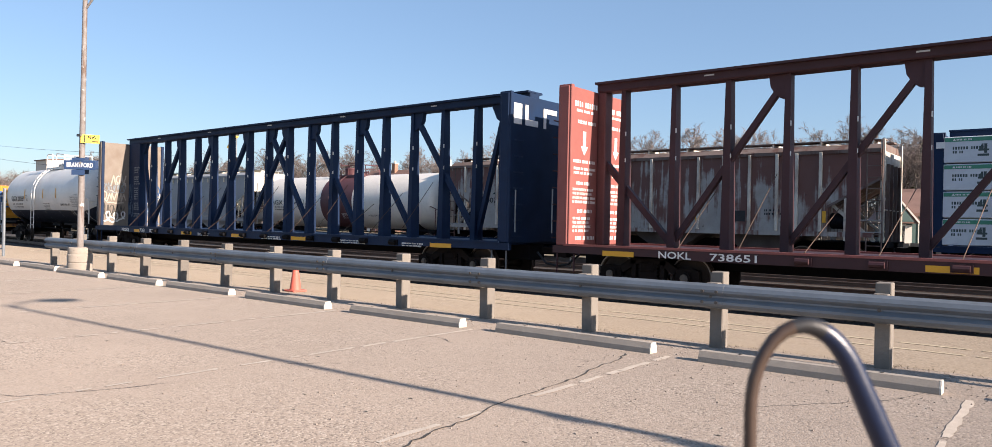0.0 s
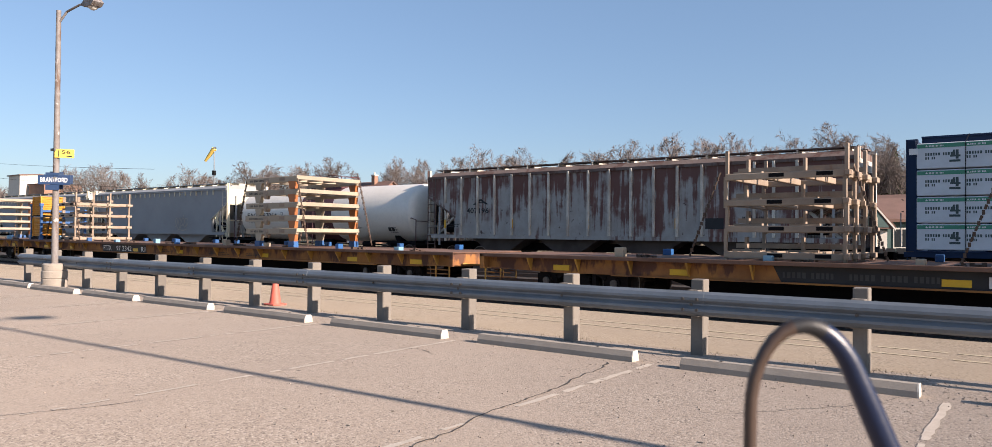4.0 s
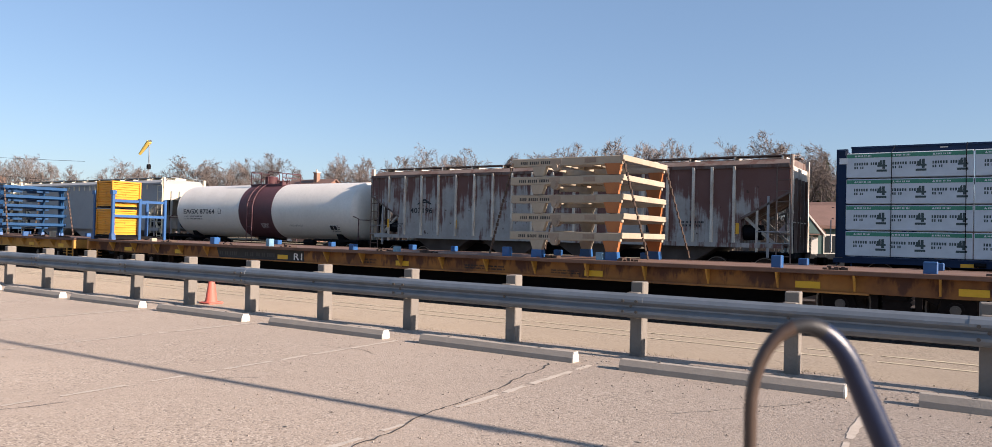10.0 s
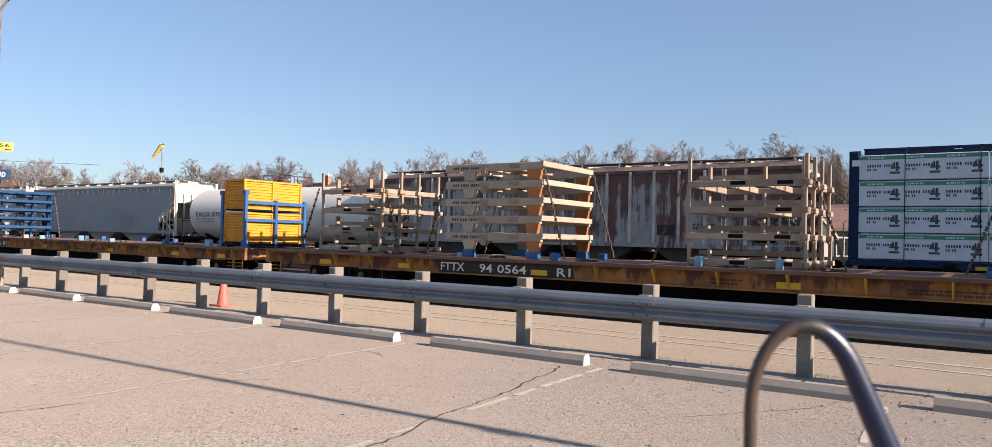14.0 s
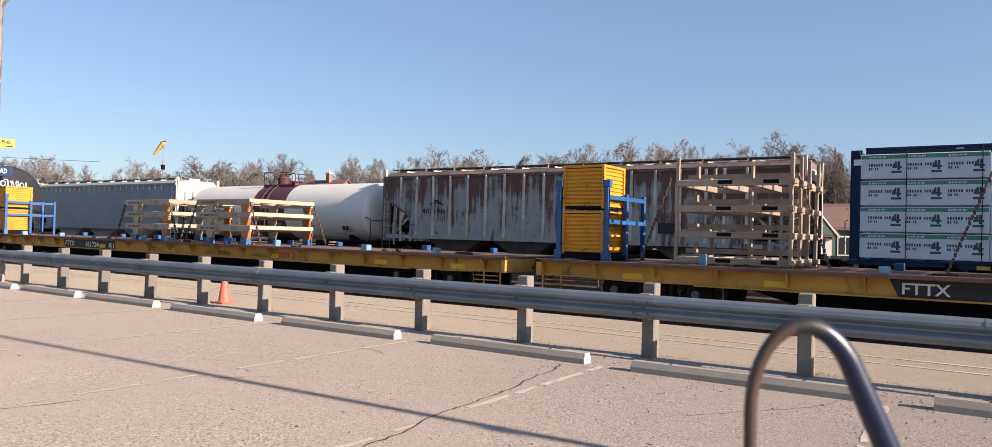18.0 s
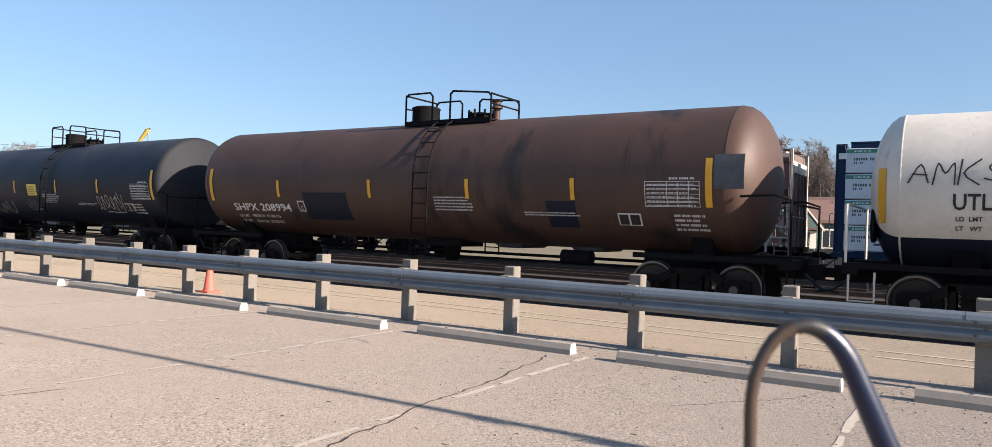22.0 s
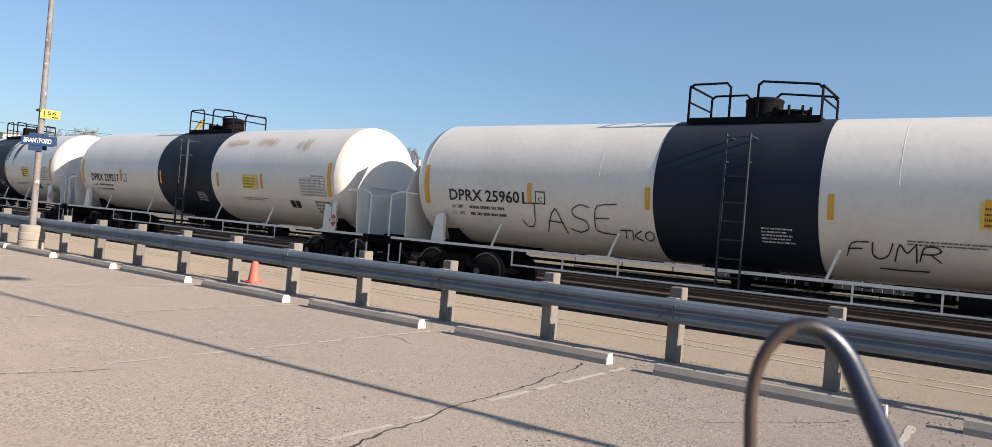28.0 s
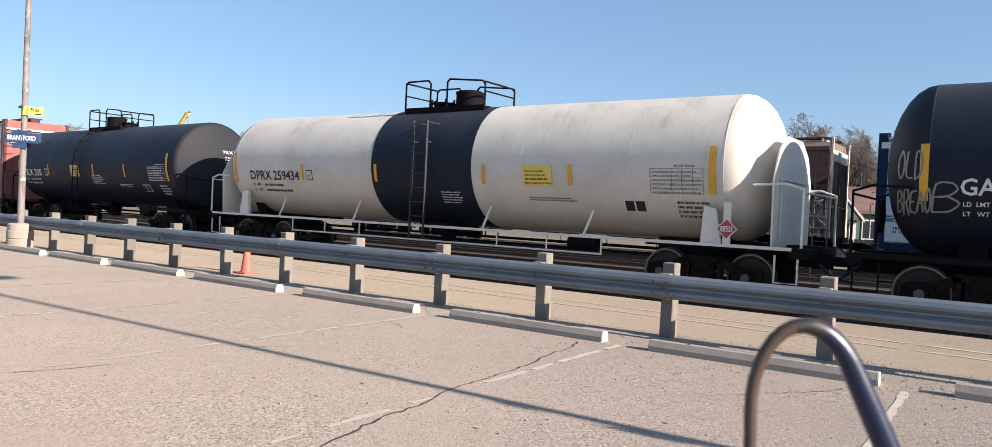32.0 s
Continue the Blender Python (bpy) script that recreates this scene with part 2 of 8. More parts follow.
def paving(name, base, dark, light, grain, rough=0.92, bump=0.5):
    """Worn paving: stones of one grain size that differ in tone, patches at two larger scales, and pitted relief."""
    m = bpy.data.materials.new(name)
    m.use_nodes = True
    n, ln = m.node_tree.nodes, m.node_tree.links
    b = n["Principled BSDF"]
    where = n.new("ShaderNodeTexCoord").outputs["Object"]

    def noise_of(sc, detail=5.0, rgh=0.6):
        t = n.new("ShaderNodeTexNoise")
        t.inputs["Scale"].default_value, t.inputs["Detail"].default_value, t.inputs["Roughness"].default_value = sc, detail, rgh
        ln.new(where, t.inputs["Vector"])
        return t.outputs["Fac"]

    def span(src, lo, hi, a, c):
        r = n.new("ShaderNodeMapRange")
        for k, v in zip((1, 2, 3, 4), (lo, hi, a, c)):
            r.inputs[k].default_value = v
        ln.new(src, r.inputs[0])
        return r.outputs[0]

    def mixed(fac, a, c):
        x = n.new("ShaderNodeMix")
        x.data_type = "RGBA"
        ln.new(fac, x.inputs[0])
        for sock, val in ((x.inputs[6], a), (x.inputs[7], c)):
            if isinstance(val, tuple):
                sock.default_value = (*val, 1.0)
            else:
                ln.new(val, sock)
        return x.outputs[2]

    v = n.new("ShaderNodeTexVoronoi")
    v.inputs["Scale"].default_value = grain
    ln.new(where, v.inputs["Vector"])
    tone = n.new("ShaderNodeSeparateColor")
    ln.new(v.outputs["Color"], tone.inputs[0])
    coarse = span(noise_of(0.55, 3.0), 0.38, 0.62, 0.35, 1.0)  # where the binder has worn away the stones show more
    far = n.new("ShaderNodeMath")
    far.operation = "MULTIPLY"
    ln.new(span(tone.outputs[0], 0.62, 0.92, 0.0, 1.0), far.inputs[0])
    ln.new(coarse, far.inputs[1])
    col = mixed(span(noise_of(0.3, 4.0), 0.35, 0.7, 0.0, 0.75), base, tuple(c * 0.82 for c in base))
    col = mixed(span(noise_of(2.2, 6.0), 0.5, 0.75, 0.0, 0.35), col, tuple(c * 0.7 for c in base))
    col = mixed(far.outputs[0], col, dark)
    up = n.new("ShaderNodeMath")
    up.operation = "MULTIPLY"
    ln.new(span(tone.outputs[1], 0.66, 0.95, 0.0, 0.9), up.inputs[0])
    ln.new(coarse, up.inputs[1])
    col = mixed(up.outputs[0], col, light)
    col = mixed(span(noise_of(grain * 0.09, 3.0), 0.7, 0.76, 0.0, 0.6), col, dark)
    ln.new(col, b.inputs["Base Color"])
    b.inputs["Roughness"].default_value, b.inputs["Diffuse Roughness"].default_value, b.inputs["Specular IOR Level"].default_value = rough, 0.3, 0.3
    bp = n.new("ShaderNodeBump")
    bp.inputs["Strength"].default_value, bp.inputs["Distance"].default_value = bump, 0.012
    ad = n.new("ShaderNodeMath")
    ad.operation = "MULTIPLY_ADD"
    ln.new(v.outputs["Distance"], ad.inputs[0])
    ad.inputs[1].default_value = -0.6
    ln.new(noise_of(grain * 0.4, 4.0), ad.inputs[2])
    ln.new(ad.outputs[0], bp.inputs["Height"])
    ln.new(bp.outputs[0], b.inputs["Normal"])
    return m


RUST, DARKRUST = (0.19, 0.075, 0.035), (0.08, 0.035, 0.02)
M_LOT = paving("old_asphalt", (0.308, 0.256, 0.213), (0.16, 0.134, 0.113), (0.404, 0.352, 0.3), 62.0, bump=0.42)
M_ROAD = paving("road_asphalt", (0.347, 0.281, 0.211), (0.2, 0.163, 0.123), (0.42, 0.355, 0.275), 48.0, bump=0.3)
M_BALLAST = mat("ballast_stone", (0.05, 0.043, 0.038), (0.024, 0.021, 0.019), 0.7, 1.5, 0.95, bump=1.0, fine=14.0, bump_scale=18)
M_GRASS = mat("dry_grass_ground", (0.2, 0.16, 0.1), (0.12, 0.11, 0.06), 0.7, 0.2, 0.95, bump=0.6, fine=6.0)
M_TIE = mat("tie_timber", (0.035, 0.028, 0.024), rough=0.9, bump=0.5)
M_RAIL = mat("rail_steel", (0.16, 0.11, 0.085), rough=0.55, metal=0.6)
M_CONC = mat("concrete", (0.33, 0.292, 0.25), (0.25, 0.22, 0.19), 0.6, 3.0, 0.9, bump=0.18, fine=45.0, drough=0.2, speck=(0.2, 0.175, 0.15), speck_at=0.66)
M_POST = mat("weathered_post", (0.195, 0.176, 0.155), (0.13, 0.117, 0.102), 0.6, 2.5, 0.9, bump=0.4, fine=25.0, streak=(0.12, 0.105, 0.09), streak_at=0.6, streak_scale=(14, 14, 1.2), vary=0.14, drough=0.2)
M_WHITEP = mat("white_paint_worn", (0.6, 0.57, 0.51), (0.34, 0.3, 0.25), 0.9, 9.0, 0.8, fine=30.0)
M_LINE = mat("faded_line_paint", (0.5, 0.435, 0.365), (0.41, 0.352, 0.29), 0.9, 6.0, 0.9, fine=60.0)
M_RLINE = mat("road_line_paint", (0.54, 0.46, 0.32), (0.4, 0.335, 0.24), 0.8, 3.0, 0.9, fine=30.0)
M_CRACK = mat("crack", (0.05, 0.045, 0.04), rough=1.0, bump=0)
M_GALV = mat("galvanised_steel", (0.2, 0.225, 0.25), (0.13, 0.15, 0.17), 0.7, 1.4, 0.5, 0.45, bump=0.08, fine=12.0, streak=(0.13, 0.125, 0.12), streak_at=0.6, streak_scale=(1.2, 3, 9))
M_BOLT = mat("bolt_steel", (0.12, 0.11, 0.1), rough=0.5, metal=0.7)
M_POLE = mat("pole_paint", (0.22, 0.205, 0.2), (0.14, 0.115, 0.1), 0.8, 5.0, 0.7, streak=(0.12, 0.075, 0.055), streak_at=0.52, streak_scale=(9, 9, 1.6), speck=(0.42, 0.4, 0.39), speck_at=0.62, fine=14.0)
M_ORANGE = mat("cone_orange", (0.62, 0.13, 0.095), (0.48, 0.11, 0.08), 0.4, 4.0, 0.6)
M_BLACKRUB = mat("black_rubber", (0.02, 0.02, 0.022), rough=0.45, bump=0.05)
# hoop legs: reflected ground and sky are put into the base colours
M_RUB_GROUND = mat("rubber_ground_glow", (0.06, 0.038, 0.028), (0.04, 0.026, 0.02), 0.5, 9.0, 0.42, bump=0.03)
M_RUB_SKY = mat("rubber_sky_glow", (0.008, 0.017, 0.05), (0.006, 0.011, 0.03), 0.5, 9.0, 0.34, bump=0.03)
M_SIGNBLUE = mat("sign_blue", (0.012, 0.04, 0.11), rough=0.5)
M_SIGNYEL = mat("sign_yellow", (0.8, 0.58, 0.1), rough=0.5)
M_WHITE = mat("white_letters", (0.75, 0.75, 0.74), rough=0.6, bump=0)
M_BLACK = mat("black_letters", (0.015, 0.015, 0.018), rough=0.6, bump=0)
M_YELREF = mat("reflector_yellow", (0.75, 0.38, 0.02), (0.6, 0.3, 0.03), 0.4, 3.0, 0.5)
M_DARK = mat("underframe_black", (0.0065, 0.0065, 0.0085), (0.013, 0.011, 0.01), 0.6, 2.0, 0.8, bump=0.2, spec=0.1)
M_BOGIE = mat("bogie_dirt", (0.016, 0.012, 0.011), (0.008, 0.007, 0.007), 0.7, 3.0, 0.9, bump=0.3, spec=0.12)
M_WHEEL = mat("wheel_steel", (0.04, 0.03, 0.026), (0.09, 0.058, 0.042), 0.5, 3.0, 0.7, 0.4)
M_RIM = mat("wheel_rim_bright", (0.26, 0.225, 0.195), rough=0.5, metal=0.7)
M_TWHITE = mat("tank_white", (0.74, 0.695, 0.625), (0.62, 0.575, 0.505), 0.5, 0.8, 0.4, bump=0.03, fine=9.0, coat=0.15)
M_TDIRTY = mat("tank_white_dirty", (0.66, 0.615, 0.545), (0.48, 0.445, 0.385), 0.6, 0.9, 0.5, bump=0.04, fine=9.0, streak=(0.3, 0.28, 0.25), streak_at=0.6, streak_scale=(5, 2, 0.5))
M_TGREY = mat("tank_pale_grey", (0.62, 0.62, 0.6), (0.5, 0.5, 0.48), 0.5, 0.8, 0.45, bump=0.03, fine=9.0)
# paler towards the top: sky light on the upper shell painted in
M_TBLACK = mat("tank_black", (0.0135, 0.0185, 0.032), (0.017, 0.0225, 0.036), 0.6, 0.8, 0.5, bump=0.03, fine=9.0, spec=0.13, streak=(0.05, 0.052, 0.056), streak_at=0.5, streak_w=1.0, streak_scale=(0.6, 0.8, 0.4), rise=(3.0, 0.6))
# the tank black again, paler: sun on the heads put into the colour
M_TEND = mat("tank_end_sunlit", (0.022, 0.024, 0.03), (0.03, 0.031, 0.034), 0.6, 1.2, 0.6, bump=0.03, fine=9.0, spec=0.13)
M_TSOOT = mat("tank_white_sooty", (0.64, 0.6, 0.53), (0.5, 0.465, 0.405), 0.6, 0.9, 0.5, bump=0.04, fine=9.0, streak=(0.42, 0.395, 0.36), streak_at=0.54, streak_w=0.3, streak_scale=(7, 2, 0.9), rise=(3.3, 0.06))
M_TBROWN = mat("tank_brown", (0.075, 0.042, 0.032), (0.048, 0.03, 0.025), 0.7, 0.5, 0.55, bump=0.04, fine=9.0, spec=0.35, streak=(0.014, 0.013, 0.015), streak_at=0.57, streak_scale=(0.55, 0.4, 0.12))
M_MAROON = mat("tank_maroon_band", (0.1, 0.035, 0.04), (0.06, 0.025, 0.03), 0.6, 1.0, 0.6)
M_FYEL = mat("flatcar_yellow", (0.56, 0.29, 0.05), (0.4, 0.19, 0.045), 0.7, 1.0, 0.7, bump=0.1, fine=12.0, streak=(0.15, 0.07, 0.035), streak_at=0.56, streak_scale=(2.5, 2.5, 1.2), vary=0.12)
M_FRUST = mat("flatcar_yellow_rusted", (0.42, 0.18, 0.043), (0.17, 0.07, 0.036), 0.9, 1.1, 0.8, bump=0.2, fine=12.0, streak=(0.085, 0.036, 0.026), streak_at=0.5, streak_scale=(2.6, 2.5, 0.8), rise=(0.8, 0.55), vary=0.12)
M_FPATCH = mat("flatcar_yellow_patch", (0.75, 0.45, 0.02), rough=0.5)
M_LADDER = mat("ladder_worn", (0.024, 0.028, 0.034), (0.013, 0.015, 0.02), 0.6, 3.0, 0.6)
M_DECK = mat("deck_rust", (0.175, 0.095, 0.065), (0.09, 0.05, 0.037), 0.7, 1.5, 0.9, bump=0.4, fine=15.0)
M_CREAM = mat("rack_cream", (0.36, 0.305, 0.23), (0.22, 0.175, 0.13), 0.5, 2.0, 0.65, fine=15.0, streak=RUST, streak_at=0.64, vary=0.1)
M_WOODY = mat("rack_tan", (0.31, 0.245, 0.185), (0.17, 0.12, 0.09), 0.6, 2.0, 0.7, fine=15.0, streak=RUST, streak_at=0.6, vary=0.14)
M_BLUE = mat("rack_blue", (0.012, 0.085, 0.25), (0.01, 0.06, 0.17), 0.6, 2.0, 0.5, fine=15.0, streak=(0.1, 0.07, 0.055), streak_at=0.68, vary=0.15)
M_BLUEA = mat("frame_deep_blue", (0.007, 0.054, 0.145), (0.006, 0.036, 0.095), 0.6, 2.0, 0.5, fine=15.0, streak=(0.06, 0.05, 0.045), streak_at=0.68, vary=0.15, spec=0.2)
M_NAVY = mat("rack_navy", (0.009, 0.023, 0.06), (0.006, 0.014, 0.036), 0.6, 2.0, 0.5, fine=15.0, vary=0.2, spec=0.2)
M_ORNG = mat("rack_orange", (0.38, 0.13, 0.035), (0.22, 0.08, 0.035), 0.5, 3.0, 0.6)
M_BOXY = mat("crate_yellow", (0.6, 0.265, 0.012), (0.47, 0.195, 0.014), 0.7, 1.5, 0.6, fine=18.0, speck=(0.075, 0.035, 0.02), speck_at=0.63, vary=0.1)
M_CBLUE = mat("centerbeam_blue", (0.006, 0.022, 0.062), (0.009, 0.018, 0.042), 0.6, 1.5, 0.6, streak=(0.05, 0.035, 0.03), streak_at=0.7, spec=0.2)
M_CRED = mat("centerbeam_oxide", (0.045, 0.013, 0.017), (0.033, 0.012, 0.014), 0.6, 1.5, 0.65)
# copies of the oxide red: sunlight in the paler, shade in the duller one
M_CREDL = mat("oxide_sunlit", (0.27, 0.082, 0.07), (0.19, 0.06, 0.052), 0.6, 1.5, 0.65)
M_CREDM = mat("oxide_shaded", (0.13, 0.042, 0.038), (0.08, 0.03, 0.028), 0.6, 1.5, 0.65)
M_CGREY = mat("bulkhead_worn", (0.22, 0.19, 0.16), (0.15, 0.11, 0.085), 0.7, 1.2, 0.75, streak=RUST, streak_at=0.6)
M_GRAFF = mat("graffiti_silver", (0.24, 0.24, 0.23), (0.17, 0.17, 0.165), 0.5, 3.0, 0.6, bump=0)
M_SILVERB = mat("graffiti_warm_silver", (0.19, 0.172, 0.155), (0.13, 0.115, 0.105), 0.6, 1.5, 0.6, bump=0)
M_SILVERY = mat("graffiti_yellow_silver", (0.22, 0.22, 0.13), (0.18, 0.18, 0.15), 0.7, 1.2, 0.6, bump=0)
M_GRAFFL = mat("graffiti_pale", (0.45, 0.4, 0.34), rough=0.6, bump=0)
M_GREYBLUE = mat("worn_grey_blue", (0.2, 0.24, 0.27), (0.1, 0.13, 0.16), 0.7, 5.0, 0.7, vary=0.2)
M_DIM = mat("nearly_gone_print", (0.06, 0.06, 0.06), rough=0.8, bump=0)
M_FADED = mat("faded_print", (0.2, 0.2, 0.2), rough=0.7, bump=0)
M_POCKET = mat("pocket_pale_blue", (0.16, 0.3, 0.4), (0.08, 0.17, 0.26), 0.7, 4.0, 0.6, vary=0.3)
M_PALEBLUE = mat("pale_blue_print", (0.1, 0.17, 0.27), rough=0.6, bump=0)
M_STAIN = mat("rust_stain", (0.56, 0.46, 0.35), (0.66, 0.59, 0.5), 0.9, 5.0, 0.7, bump=0)
M_GRAFFK = mat("graffiti_black", (0.03, 0.03, 0.03), rough=0.6, bump=0)
M_GRAFFP = mat("graffiti_pink", (0.45, 0.15, 0.14), rough=0.6, bump=0)
M_PLACR = mat("placard_red", (0.5, 0.05, 0.04), rough=0.5, bump=0)
M_HOPR = mat("hopper_grey_rusted", (0.36, 0.35, 0.335), (0.26, 0.24, 0.22), 0.7, 1.3, 0.75, bump=0.12, fine=12.0, streak=(0.115, 0.036, 0.026), streak_at=0.46, streak_scale=(5.0, 5.0, 0.28), rise=(2.75, 0.085), spread=(9.0, 19.0, 0.14), streak_w=0.15, speck=(0.07, 0.035, 0.028), speck_at=0.68)
M_HOPROOF = mat("hopper_roof_grime", (0.16, 0.12, 0.105), (0.09, 0.06, 0.05), 0.8, 1.2, 0.85, bump=0.15, fine=12.0, streak=(0.09, 0.04, 0.03), streak_at=0.5)
# shade under the hopper body put into the bays' dark base colour
M_HOPBAY = mat("discharge_bay_shaded", (0.075, 0.06, 0.052), (0.04, 0.03, 0.026), 0.7, 1.2, 0.85, bump=0.2, fine=10.0)
M_HOPW = mat("hopper_rib_pale", (0.6, 0.57, 0.5), (0.22, 0.14, 0.1), 0.6, 1.5, 0.7, streak=RUST, streak_at=0.62)
M_HOPG = mat("hopper_grey", (0.3, 0.31, 0.32), (0.25, 0.25, 0.25), 0.5, 0.8, 0.65)
M_HOPC = mat("hopper_cream", (0.66, 0.6, 0.46), (0.5, 0.44, 0.32), 0.5, 1.0, 0.65)
M_WRAP = mat("lumber_wrap_white", (0.6, 0.63, 0.665), (0.5, 0.53, 0.565), 0.4, 1.2, 0.35, bump=0.6, fine=4.0, bump_scale=2.5)
M_WRAPG = mat("lumber_wrap_green", (0.045, 0.24, 0.15), rough=0.4, bump=0.2)
M_INK = mat("wrap_print", (0.045, 0.07, 0.07), rough=0.5, bump=0)
M_CHAIN = mat("chain_steel", (0.09, 0.06, 0.045), rough=0.6, metal=0.5)
M_BARK = mat("bare_bark", (0.125, 0.108, 0.1), (0.09, 0.077, 0.07), 0.6, 1.0, 0.9, bump=0.3, fine=8.0, vary=0.2)
M_TWIG = mat("bare_twigs", (0.165, 0.138, 0.127), (0.125, 0.103, 0.095), 0.6, 0.5, 0.9, bump=0, vary=0.15)
M_SCRUB = mat("scrub_wood", (0.2, 0.15, 0.12), (0.14, 0.105, 0.085), 0.6, 0.5, 0.95, bump=0)
M_FIR = mat("fir_needles", (0.05, 0.065, 0.03), (0.03, 0.04, 0.02), 0.6, 1.0, 0.9, bump=0)
M_ROOF = mat("roof_shingles", (0.17, 0.1, 0.082), (0.12, 0.075, 0.062), 0.6, 1.0, 0.9, bump=0.5, fine=10.0)
M_SIDING = mat("house_siding", (0.07, 0.12, 0.115), (0.05, 0.085, 0.08), 0.5, 1.0, 0.8)
M_BRICK = mat("far_brick", (0.3, 0.17, 0.12), (0.2, 0.12, 0.09), 0.5, 1.5, 0.9)
M_STUCCO = mat("pale_wall", (0.6, 0.57, 0.52), (0.5, 0.47, 0.42), 0.5, 0.7, 0.85)
M_GLASS = mat("window_dark", (0.03, 0.035, 0.04), rough=0.12, bump=0)
M_SOCK = mat("windsock_cloth", (0.62, 0.44, 0.1), rough=0.8, bump=0.1)


# ---- ground, road, tracks ----
def ground_piece(name, x0, x1, y0, y1, z, material, label):
    return solid(name, Shape().box(x0, x1, y0, y1, z - 0.3, z), material, label, name, kind="structure")


ground_piece("ground", -2500, 2500, -600, 2500, -0.16, M_GRASS, "flat dry grass ground reaching the horizon")
ground_piece("parking_lot", -60, 60, -30, 9.35, 0.0, M_LOT, "pale cracked asphalt parking lot in low sun")
ground_piece("road", -400, 400, 9.35, 13.0, -0.012, M_ROAD, "sandy tan asphalt service road beside the track")
ground_piece("track_bed", -700, 700, 13.0, 31.5, -0.15, M_BALLAST, "dark stone ballast under the railway tracks")

def bend(x):
    """How far the tracks are swung from the lot at x to fit the camera's view, and their slope there."""
    d = max(0.0, -16.0 - x)
    return (0.0014 * d * d, -0.0028 * d) if d < 26 else (0.0014 * 26 * 26 + 0.0728 * (d - 26), -0.0728)


TRACKS = (15.4, 20.0, 24.2, 28.6)
for yt in TRACKS:
    for side in (-0.7525, 0.7525):
        s = Shape()
        prof = [(-0.075, -0.16), (0.075, -0.16), (0.075, -0.145), (0.012, -0.12), (0.012, -0.045), (0.036, -0.035), (0.036, -0.004), (0.03, 0.0),
                   (-0.03, 0.0), (-0.036, -0.004), (-0.036, -0.035), (-0.012, -0.045), (-0.012, -0.12), (-0.075, -0.145)]
        xs = [600, -16] + [-16 - 2 * k for k in range(1, 14)] + [-120 if yt < 28 else -600]
        n = len(prof)
        for x in xs:
            s.v += [(x, py + (bend(x)[0] if yt < 28 else 0.0), pz) for py, pz in prof]
        s.f += [(k * n + i, k * n + (i + 1) % n, (k + 1) * n + (i + 1) % n, (k + 1) * n + i) for k in range(len(xs) - 1) for i in range(n)]
        s.f += [tuple(range(n)), tuple(range(len(s.v) - 1, len(s.v) - n - 1, -1))]
        solid("rail", s, M_RAIL, "rusty steel rail with a worn running surface", "rail", "track rails", "structure", at=(0, yt + side, 0))
tie_mesh = Shape().box(-0.11, 0.11, -1.28, 1.28, -0.28, -0.135, 0.012).mesh("tie", M_TIE)
for yt, x0, x1 in ((15.4, -50, 8), (20.0, -40, 8)):
    bed = thing("track_ties", "dark timber railway ties laid in ballast", "ties", kind="structure", at=(0, yt, 0))
    x = x0
    while x < x1:
        part("tie", tie_mesh, None, bed, at=pose(x, bend(x)[0], 0, 0, 0, math.degrees(bend(x)[1])))
        x += 0.55
rnd = random.Random(4)
s = Shape()
for k in range(5200):
    x, y = rnd.uniform(-34, 4), rnd.uniform(13.0, 19.5)
    r = rnd.uniform(0.02, 0.05)
    z = -0.15 + r * 0.4
    p = [(x + r * rnd.uniform(0.6, 1.2) * math.cos(a), y + r * rnd.uniform(0.6, 1.2) * math.sin(a), z + rnd.uniform(-0.3, 0.3) * r) for a in (0, 1.57, 3.14, 4.71)]
    s.poly(p + [(x, y, z + r * 0.8)], [(0, 1, 4), (1, 2, 4), (2, 3, 4), (3, 0, 4)])
solid("ballast_stones", s, M_BALLAST, "loose grey ballast stones between the rails", "stones", kind="stuff")

# road markings: two pale lines that close in on each other
def strip(x0, y0, x1, y1, w, z, ragged=0.0, seed=1, gaps=0.0):
    """A painted line of w metres, laid at height z, with ragged edges and worn gaps."""
    rnd = random.Random(seed)
    s = Shape()
    d = Vector((x1 - x0, y1 - y0))
    n = max(1, int(d.length / 0.12))
    k = Vector((-d.y, d.x)).normalized() * w / 2
    e = [(rnd.uniform(1 - ragged, 1), rnd.uniform(1 - ragged, 1)) for _ in range(n + 1)]
    for i in range(n):
        if rnd.random() < gaps:
            continue
        a, b = Vector((x0, y0)) + d * i / n, Vector((x0, y0)) + d * (i + 1) / n
        s.poly([(*(a - k * e[i][0]), z), (*(b - k * e[i + 1][0]), z), (*(b + k * e[i + 1][1]), z), (*(a + k * e[i][1]), z)], [(0, 1, 2, 3)])
    return s


for x0, y0, x1, y1, w in ((-34, 12.3, 6, 11.25, 0.1), (-34, 11.95, 6, 10.6, 0.09)):
    solid("road_line", strip(x0, y0, x1, y1, w, -0.006, 0.4, 3, 0.05), M_RLINE, "faded pale painted line on the road", "road line", "road lines", "structure")
for i in range(-6, 3):
    x = -3.83 + 2.987 * i
    for q, (ya, yb, gap) in enumerate(((6.5, 8.05, 0.06), (5.2, 6.5, 0.25), (3.6, 5.2, 0.35), (1.8, 3.6, 0.45))):
        solid("parking_line", strip(x + 0.012 * (8 - ya), ya, x + 0.012 * (8 - yb), yb, 0.1 - 0.012 * q, 0.004, 0.55, 20 + i + 31 * q, gap), M_LINE, "worn and faded painted bay line on asphalt", "bay line", "bay lines", "structure")
